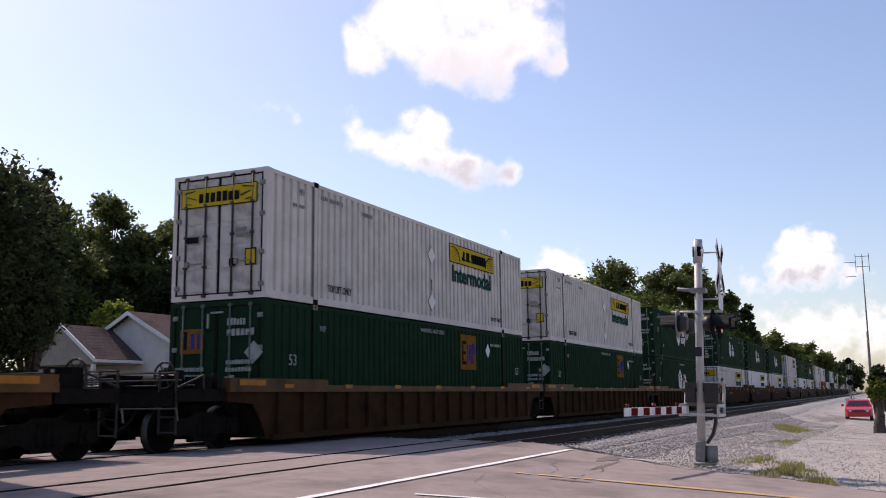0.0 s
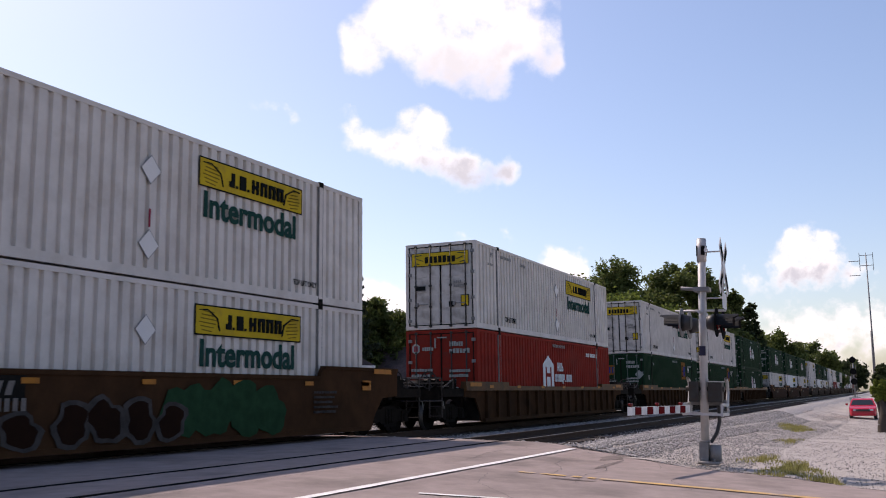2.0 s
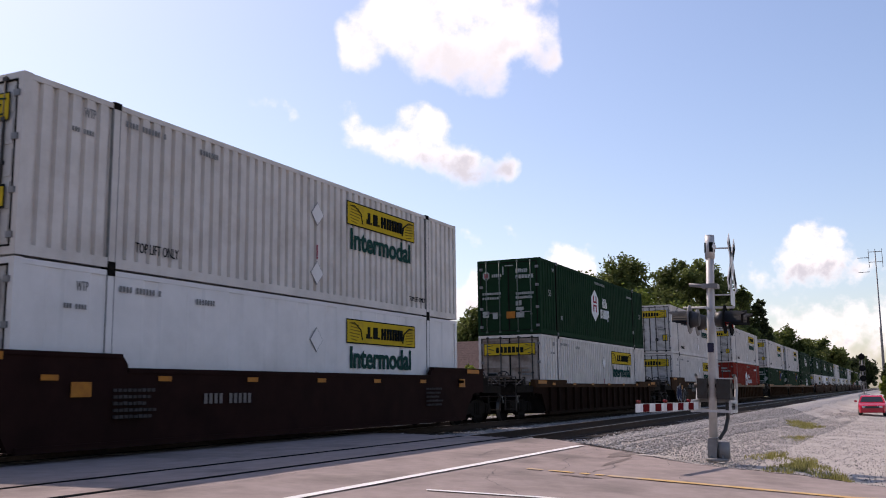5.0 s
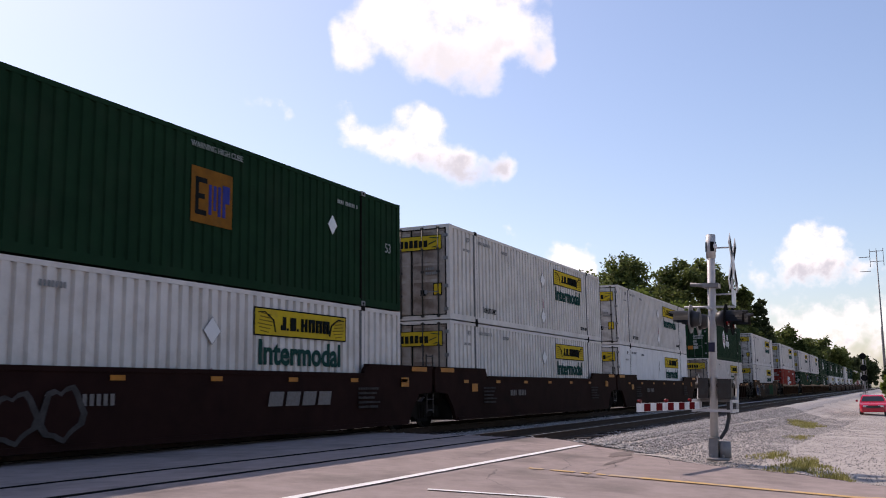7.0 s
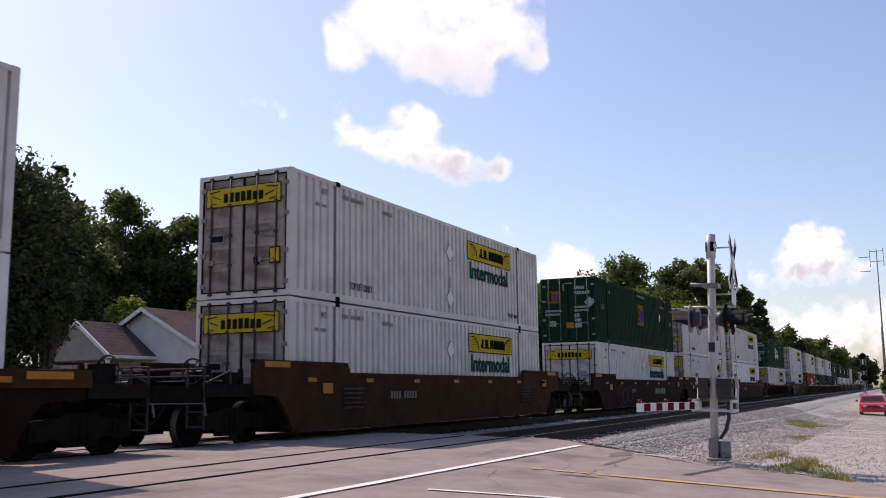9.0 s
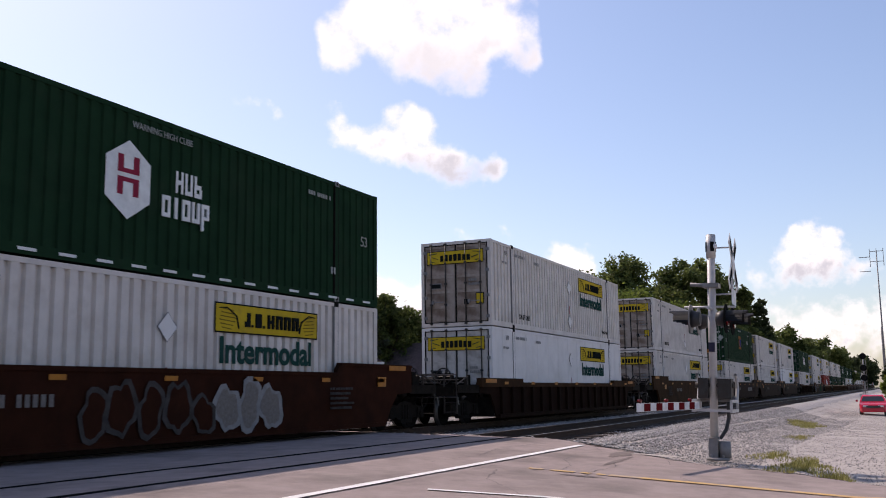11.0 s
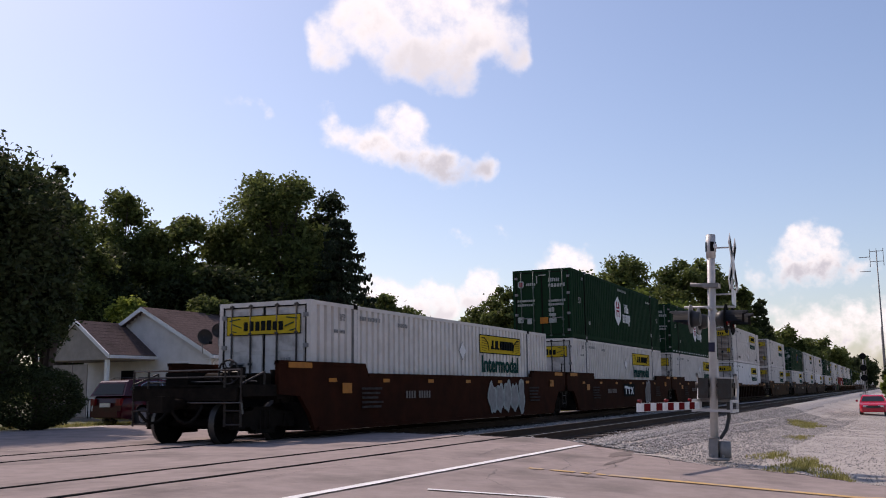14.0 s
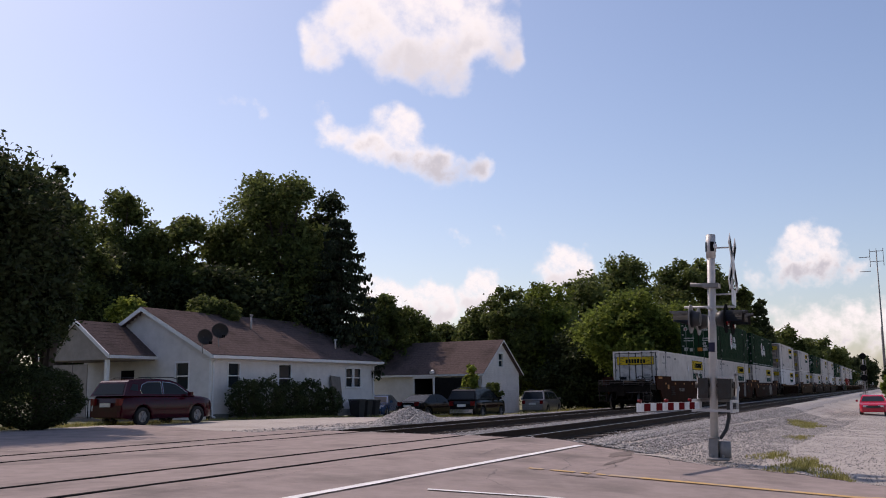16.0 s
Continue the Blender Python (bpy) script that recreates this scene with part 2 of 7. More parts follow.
def thing(name, label, category, group="", kind="", m=None):
    ob = tagged(new(name), label, category, group, kind)
    if m is not None:
        ob.matrix_basis = m
    return ob


def solid(name, bm, material, label, category, kind="", group="", bevel=0.0, m=None):
    mats = material if isinstance(material, (list, tuple)) else (material,)
    ob = tagged(new(name, mesh_of(name, bm, *mats, bevel=bevel)), label, category, group, kind)
    if m is not None:
        ob.matrix_basis = m
    return ob


def smooth(a, b, v):
    t = min(1, max(0, (v - a) / (b - a)))
    return t * t * (3 - 2 * t)


def lerp(a, b, t):
    return a + (b - a) * t


# ---- the lie of the land: rail tops are at z = 0 ----
TRACK_FAR, TRACK_NEAR = 13.24, 8.38


def road_right(y):
    """The pavement's edge towards the east, flared at the near side."""
    if y > 6.3:
        return 19.3 + (y - 6.3) * .36
    if y > 3.1:
        return 19.3 - (6.3 - y) * .96
    return 16.23 - (3.1 - y) * .22 if y > 1.34 else 15.84 - (1.34 - y) * .85


def road_left(y):
    return -9 + y * .3


def land(x, y):
    """Height of the open ground."""
    if y < 7.0:
        z = -.058 * min(7.0 - y, 6.5)
        z -= .6 * smooth(18, 62, x) * smooth(7.0, 4.0, y)
    elif y > 15.2:
        z = -.12 * smooth(15.2, 17, y) + .09 * smooth(19, 23, y) * smooth(40, 32, x) - (.42 * smooth(38, 56, x) + .28 * smooth(56, 85, x)) * smooth(15.2, 19, y)
    else:
        z = 0
    return z


def ground_z(x, y):
    """The same with the road's crown and the ballast shoulders."""
    z = land(x, y)
    off = min(1, max(0, (x - road_right(y)) / 1.2, (road_left(y) - x) / 1.2))
    if 5.2 < y < 16.6 and off > 0:
        edge = smooth(5.2, 6.9, y) * smooth(16.6, 14.9, y)
        z = lerp(z, lerp(z, -.245, edge), smooth(0, .4, off))
    elif off > 0:
        z -= .05 * smooth(0, .5, off)
    return z


def sheet(name, xs, ys, height, material, label, category, keep=None, edge=None):
    """A ground sheet over a grid; edge(i, y) may bend the columns."""
    bm = bmesh.new()
    grid = {}
    for j, y in enumerate(ys):
        for i, x in enumerate(xs):
            px = edge(x, y) if edge else x
            grid[i, j] = bm.verts.new((px, y, height(px, y)))
    for j in range(len(ys) - 1):
        for i in range(len(xs) - 1):
            q = [grid[i, j], grid[i + 1, j], grid[i + 1, j + 1], grid[i, j + 1]]
            if keep is None or keep(sum(v.co.x for v in q) / 4, sum(v.co.y for v in q) / 4):
                bm.faces.new(q).smooth = True
    for v in [v for v in bm.verts if not v.link_faces]:
        bm.verts.remove(v)
    return solid(name, bm, material, label, category, "structure")


def steps(*spans):
    out = []
    for a, b, d in spans:
        n = max(1, round((b - a) / d))
        out += [a + (b - a) * k / n for k in range(n)]
    return out + [spans[-1][1]]


def wobble(x, y, s=1.0, a=.02):
    return a * noise.fractal(Vector((x * s, y * s, 3.7)), 1, 2, 4)


ground = sheet("ground", steps((-2500, -300, 550), (-300, -60, 40), (-60, 0, 6), (0, 60, 1.5), (60, 140, 5), (140, 700, 40), (700, 3000, 575)),
               steps((-2500, -300, 550), (-300, -30, 45), (-30, -4, 4), (-4, 20, .8), (20, 50, 3), (50, 120, 10), (120, 600, 60), (600, 3000, 600)),
               lambda x, y: ground_z(x, y) - .06 + wobble(x, y, .4, .03), M["soil"], "dry grass and soil around the level crossing", "ground")
road = sheet("road", [k / 40 for k in range(41)], steps((-40, -8, 4), (-8, 24, .4)),
             lambda x, y: land(x, y) + .008 + .003 * math.sin(x * 3 + y), M["asphalt"], "worn pinkish grey asphalt road over the level crossing", "road",
             edge=lambda u, y: lerp(road_left(y), road_right(y), u) + .05 * noise.noise(Vector((u, y * 1.7, 0))) * (u > .99))
gravel_lot = sheet("gravel_lot", steps((8, 60, .8), (60, 140, 4), (140, 500, 30)), steps((-30, -6, 3), (-6, 6.4, .5)),
                   lambda x, y: ground_z(x, y) - .012 + wobble(x, y, .9, .035), M["gravel"], "pale gravel lot beside the tracks", "gravel", keep=lambda x, y: x > road_right(y) + .05)
far_yard = sheet("gravel_drive", steps((-20, 46, 1.2)), steps((15.6, 25.6, .7)),
                 lambda x, y: ground_z(x, y) - .02 + wobble(x, y, .8, .02), M["gravel"], "pale gravel drive in front of the house", "gravel", keep=lambda x, y: x > road_right(y) - 1 or y > 20.5)
bed = sheet("ballast_bed", steps((18, 60, .6), (60, 160, 4), (160, 900, 40)), steps((5.2, 16.4, .35)),
            lambda x, y: ground_z(x, y) + .015 + wobble(x, y, 2.2, .03), M["ballast"], "grey crushed stone ballast under both tracks", "ballast", keep=lambda x, y: x > road_right(y) + .05)
bed_west = sheet("ballast_bed", steps((-300, -60, 20), (-60, 0, 1.5)), steps((5.2, 16.4, .5)),
                 lambda x, y: ground_z(x, y) + .015, M["ballast"], "grey crushed stone ballast west of the road", "ballast", keep=lambda x, y: x < road_left(y) - .05)

# ---- tracks ----
RAIL = [(-.075, -.18), (.075, -.18), (.075, -.165), (.012, -.15), (.012, -.05), (.037, -.038), (.037, 0), (-.037, 0), (-.037, -.038), (-.012, -.05), (-.012, -.15), (-.075, -.165)]


def track(yc, name_label):
    t = thing("railway_track", name_label, "railway track", kind="structure")
    for side in (-.75, .75):
        bm = bmesh.new()
        prism(bm, [(yc + side + a, b) for a, b in RAIL], "x", -300, 900)
        bm.faces.ensure_lookup_table()
        for f in bm.faces:
            if abs(f.calc_center_median().z) < .003:
                f.material_index = 1
        part("rail", bm, [M["rail"], M["railhead"]], t)
    bm = bmesh.new()
    cube(bm, -.115, -1.3, -.36, .115, 1.3, -.185)
    me = mesh_of("tie", bm, M["tie"], bevel=.012)
    for k in range(150):
        x = 19.5 + road_right(yc) - 19.3 + k * .53
        o = part("tie", me, None, t)
        o.matrix_basis = pose(x, yc + random.uniform(-.04, .04), random.uniform(-.015, .01), 0, 0, random.uniform(-1.2, 1.2))
    # flangeway joints in the road
    for off in (-.75 + .075, .75 - .075):
        bm = bmesh.new()
        cube(bm, road_left(yc), yc + off - .05, -.02, road_right(yc), yc + off + .05, .0165)
        part("flangeway", bm, M["dark"], t)
    return t


track(TRACK_FAR, "rusty steel railway track on ballast carrying the train")
track(TRACK_NEAR, "empty rusty steel railway track on ballast")


# ---- road markings ----
def stripe(name, pts, width, material, label):
    bm = bmesh.new()
    n, row = 0, []
    for (x0, y0), (x1, y1) in zip(pts, pts[1:]):
        k = max(2, int(math.hypot(x1 - x0, y1 - y0) / .3))
        for i in range(k + (x1, y1 == pts[-1][1])[1]):
            t = i / k
            x, y = lerp(x0, x1, t), lerp(y0, y1, t)
            d = Vector((x1 - x0, y1 - y0)).normalized()
            w = width * (1 + .12 * noise.noise(Vector((x * 2, y * 2, 0)))) / 2
            row.append([bm.verts.new((x + s * d.y * w, y - s * d.x * w, land(x, y) + .019)) for s in (-1, 1)])
    for a, b in zip(row, row[1:]):
        bm.faces.new((a[0], a[1], b[1], b[0]))
    return solid(name, bm, material, label, "road marking", "structure")


stripe("stop_line", [(-4, 5.85), (18.3, 5.70)], .17, M["linewhite"], "white stop line painted across the road")
stripe("stop_line", [(4, 16.85), (18.6, 16.8)], .24, M["linewhite"], "white stop line on the far side of the tracks")
stripe("edge_line", [(10.05, 5.0), (10.4, 3.72), (10.6, 1.2)], .11, M["linewhite"], "worn white lane line")
stripe("centre_line", [(13.27, 3.75), (13.26, 2.5), (13.22, 1.2), (13.2, -3.5)], .19, M["lineyellow"], "worn yellow line along the road")
for ya, yb in ((4.95, 4.72), (4.62, 4.25), (4.16, 4.02), (3.93, 3.8)):
    stripe("centre_line", [(13.28, ya), (13.27, yb)], .14, M["lineyellow"], "flaked remains of a yellow road line")

# ---- the freight train ----
LEN, WID, HIGH = 16.15, 2.59, 2.896
SPEED, T0 = 17.5, 14.0
NEAR_SIDE = 11.946
LOCK = .034           # height of the locks between stacked containers
BASE = .245          # underside of the lower container above the rail


def text_mesh(words, size, material, bold=.0):
    cu = bpy.data.curves.new("writing", "FONT")
    cu.body, cu.size, cu.extrude, cu.offset, cu.resolution_u = words, size, .004, bold, 3
    ob = bpy.data.objects.new("writing", cu)
    scene.collection.objects.link(ob)
    dg = bpy.context.evaluated_depsgraph_get()
    me = bpy.data.meshes.new_from_object(ob.evaluated_get(dg))
    bpy.data.objects.remove(ob)
    me.materials.clear()
    me.materials.append(material)
    return me


def fit_text(me, width, height):
    xs = [v.co.x for v in me.vertices]
    ys = [v.co.y for v in me.vertices]
    x0, x1, y0, y1 = min(xs), max(xs), min(ys), max(ys)
    for v in me.vertices:
        v.co.x = (v.co.x - x0) / (x1 - x0) * width
        v.co.y = (v.co.y - y0) / (y1 - y0) * height
    return me


def bars_mesh(cells, size, material, gap=.3):
    """Unreadable or private writing: a row of plain bars."""
    bm = bmesh.new()
    k = 0
    for word in cells.split("0"):
        for q in range(len(word)):
            cube(bm, (k + q) * size * .62, 0, 0, (k + q + 1 - gap) * size * .62, size * .8, .004)
        k += len(word) + 1
    return mesh_of("bars", bm, material)


def plate_mesh(outlines, depth=.006):
    """Flat shapes: (outline, material) one above the other."""
    bm, mats = bmesh.new(), []
    for k, (outline, material) in enumerate(outlines):
        if material not in mats:
            mats.append(material)
        prism(bm, outline, "z", 0, depth * (1 + k * .5), mats.index(material))
    return mesh_of("plate", bm, *mats)


def rect(x0, y0, x1, y1):
    return [(x0, y0), (x1, y0), (x1, y1), (x0, y1)]


def corrugated(x0, x1, z0, z1, deep, pitch=.285, flat=.58):
    """A corrugated side sheet in the plane y = 0, ribs standing towards -y."""
    bm = bmesh.new()
    n = max(1, round((x1 - x0) / pitch))
    p = (x1 - x0) / n
    prof = []
    for k in range(n):
        s = x0 + k * p
        for u, d in ((0, 0), (flat, 0), (flat + .07, deep), (.93, deep)):
            prof.append((s + u * p, d))
    prof.append((x1, 0))
    low = [bm.verts.new((x, d, z0)) for x, d in prof]
    top = [bm.verts.new((x, d, z1)) for x, d in prof]
    for k in range(len(prof) - 1):
        bm.faces.new((low[k], low[k + 1], top[k + 1], top[k]))
    return bm


SIDE_POSE = Matrix(((1, 0, 0, 0), (0, 0, -1, 0), (0, 1, 0, 0), (0, 0, 0, 1)))   # text plane onto the near side
END_POSE = Matrix(((0, 0, -1, 0), (-1, 0, 0, 0), (0, 1, 0, 0), (0, 0, 0, 1)))    # text plane onto the rear end


def on_side(ob, x, z, out=.02):
    ob.matrix_basis = pose(x, -out, z) @ SIDE_POSE


def on_end(ob, y, z, out=.03):
    ob.matrix_basis = pose(-out, y, z) @ END_POSE


POST = 1.98
CACHE = {}


def shared(key, make):
    if key not in CACHE:
        CACHE[key] = make()
    return CACHE[key]


HEX = [(.5 + .5 * math.sin(k * math.tau / 6), .5 + .5 * math.cos(k * math.tau / 6)) for k in range(6)]


def scaled(outline, sx, sy, ox=0, oy=0):
    return [(x * sx + ox, y * sy + oy) for x, y in outline]


def letters_block(n, w, h, material, seed, bottom=0):
    """Plain blocks standing where a brand's letters stand."""
    rnd = random.Random(seed)
    out, step = [], w / n
    for k in range(n):
        out.append((rect(k * step, bottom, k * step + step * .74, bottom + h * rnd.uniform(.8, 1)), material))
    return out


GLYPH = {"H": ((0, 0, .3, 1), (.7, 0, 1, 1), (.3, .4, .7, .6)), "U": ((0, 0, .3, 1), (.7, 0, 1, 1), (.3, 0, .7, .2)), "B": ((0, 0, .3, 1), (.3, 0, 1, .2), (.3, .4, .9, .6), (.7, .2, 1, .4)),
         "O": ((0, 0, .3, 1), (.7, 0, 1, 1), (.3, 0, .7, .2), (.3, .8, .7, 1)), "P": ((0, -.3, .3, 1), (.3, .8, 1, 1), (.7, .4, 1, .8), (.3, .25, 1, .4)), "I": ((.3, 0, .65, 1),), ".": ((.3, 0, .6, .2),)}


def brand_letters(pattern, ox, oy, step, high):
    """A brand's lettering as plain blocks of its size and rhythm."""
    out = []
    for k, ch in enumerate(pattern):
        for a, b, c, d in GLYPH.get(ch, GLYPH["O"] if ch != "R" else GLYPH["I"]):
            out.append((rect(ox + k * step + a * step * .8, oy + b * high, ox + k * step + c * step * .8, oy + d * high), M["ink_white"]))
    return out


def container(paint, door_paint, label, style, far=False):
    c = thing("container", label, "shipping container", "containers on the train")
    skin = M[paint]
    deep = .02 if style == "smooth" else .07 if style == "jb" else .038
    key = (paint, style)

    def side(y, flip):
        for a, b in ((.09, POST - .07), (POST + .07, LEN - POST - .07), (LEN - POST + .07, LEN - .09)):
            o = part("side_panel", shared((key, "side", round(a, 2), flip), lambda: mesh_of("side_panel", corrugated(a, b, .17, HIGH - .1, deep if not flip else -deep, .285 if style != "smooth" else 1.2), skin)), None, c)
            o.matrix_basis = pose(0, y, 0)
    side(.01, False)
    side(WID - .01, True)

    def frame_mesh():
        bm = bmesh.new()
        for y in (0, WID):
            s = 1 if y == 0 else -1
            cube(bm, .1, y, 0, LEN - .1, y + s * .06, .17)
            cube(bm, .1, y, HIGH - .1, LEN - .1, y + s * .06, HIGH - .01)
            for x in (0, LEN - .16):
                cube(bm, x, y, .0, x + .16, y + s * .14, HIGH)
            for x in (POST, LEN - POST):
                cube(bm, x - .07, y - s * .004, .0, x + .07, y + s * .07, HIGH - .005)
        for x in (0, LEN - .1):
            cube(bm, x, .14, 0, x + .1, WID - .14, .15)
            cube(bm, x, .14, HIGH - .12, x + .1, WID - .14, HIGH)
        return mesh_of("frame", bm, skin, bevel=.008)
    part("frame", shared((key, "frame"), frame_mesh), None, c)

    def roof_mesh():
        bm = bmesh.new()
        cube(bm, .05, .05, HIGH - .04, LEN - .05, WID - .05, HIGH - .012)
        cube(bm, .05, .05, .02, LEN - .05, WID - .05, .14)
        cube(bm, LEN - .06, .1, .14, LEN - .02, WID - .1, HIGH - .1)
        return mesh_of("roof", bm, skin)
    part("roof", shared((key, "roof"), roof_mesh), None, c)

    def casting_mesh():
        bm = bmesh.new()
        cube(bm, -.09, -.012, -.06, .09, .15, .06)
        cube(bm, -.035, -.016, -.03, .035, .0, .03, 1)
        return mesh_of("corner_casting", bm, M["galv_dull"] if paint == "green" else M["black"], M["dark"])
    for x in (POST, LEN - POST):
        for z in (.045, HIGH - .045):
            o = part("corner_casting", shared((paint == "green", "cast"), casting_mesh), None, c)
            o.matrix_basis = pose(x, 0, z)

    # the two door leaves at the rear end, each with panels, two lock rods and hinges
    dskin = M[door_paint]

    def leaf_mesh():
        bm = bmesh.new()
        cube(bm, .02, .03, .15, .055, WID / 2 - .14, HIGH - .13)
        return mesh_of("door", bm, dskin, bevel=.01)

    def panel_mesh():
        bm = bmesh.new()
        cube(bm, .005, .06, .03, .03, WID / 2 - .2, .455)
        return mesh_of("door_panel", bm, dskin, bevel=.01)

    def rod_mesh():
        bm = bmesh.new()
        tube(bm, (-.02, 0, .06), (-.02, 0, HIGH - .05), .024, n=8)
        for z in (.1, .75, 1.45, 2.15, HIGH - .1):
            cube(bm, -.05, -.045, z - .03, .015, .045, z + .03)
        return mesh_of("lock_rod", bm, M["rod_green"] if paint == "green" else M["rod_dark"])

    def handle_mesh():
        bm = bmesh.new()
        cube(bm, -.05, 0, 0, -.025, .42, .03)
        cube(bm, -.06, .36, -.05, .0, .44, .07)
        return mesh_of("door_handle", bm, M["galv_dull"])
    for y, s in ((.14, 1), (WID / 2 - .005, -1)):
        d = part("door", shared((door_paint, "leaf"), leaf_mesh), None, c)
        d.matrix_basis = pose(0, y, 0)
        for k in range(5):
            o = part("door_panel", shared((door_paint, "panel"), panel_mesh), None, d)
            o.matrix_basis = pose(0, 0, .17 + k * .515)
        for ry in (.24, .78):
            r = part("lock_rod", shared((paint == "green", "rod"), rod_mesh), None, d)
            r.matrix_basis = pose(0, ry if s > 0 else WID / 2 - .14 - ry, 0)
        h = part("door_handle", shared("handle", handle_mesh), None, d)
        h.matrix_basis = pose(0, .25 if s > 0 else .45, .82)
        for z in (.3, 1.0, 1.85, 2.55):
            def hinge_mesh():
                bm = bmesh.new()
                cube(bm, -.03, -.08, -.05, .06, .05, .05)
                return mesh_of("hinge", bm, M["galv_dull"])
            o = part("hinge", shared("hinge", hinge_mesh), None, d)
            o.matrix_basis = pose(0, 0 if s > 0 else WID / 2 - .14, z)
    # dark joints beside the lifting posts
    def seam_mesh():
        bm = bmesh.new()
        for d in (-.088, .072):
            cube(bm, d, -.006, .02, d + .016, .05, HIGH - .02)
        return mesh_of("post_seam", bm, M["gasket"] if paint == "green" else M["ink_grey"])
    for x in (POST, LEN - POST):
        part("post_seam", shared((paint == "green", "seam"), seam_mesh), None, c).matrix_basis = pose(x, 0, 0)

    # black rubber round the leaves and down the meeting edge
    def gasket_mesh():
        bm = bmesh.new()
        for y in (.115, WID - .15):
            cube(bm, -.006, y, .12, .03, y + .035, HIGH - .1)
        cube(bm, -.004, WID / 2 - .025, .14, .03, WID / 2 + .02, HIGH - .12)
        for z in (.125, HIGH - .135):
            cube(bm, -.005, .15, z, .03, WID - .15, z + .03)
        return mesh_of("door_gasket", bm, M["gasket"])
    part("door_gasket", shared("gasket", gasket_mesh), None, c)
    marks(c, style, far)
    return c


def lock_mesh():
    bm = bmesh.new()
    cube(bm, -.07, .01, -LOCK - .008, .07, .13, .006)
    cube(bm, -.03, -.02, -LOCK + .004, .03, .02, -.004)
    return mesh_of("container_lock", bm, M["gasket"])


def mark(c, name, key, make, x, z, label="", end=False):
    o = part(name, shared(key, make), None, c, label)
    on_end(o, x, z) if end else on_side(o, x, z, .012)
    return o


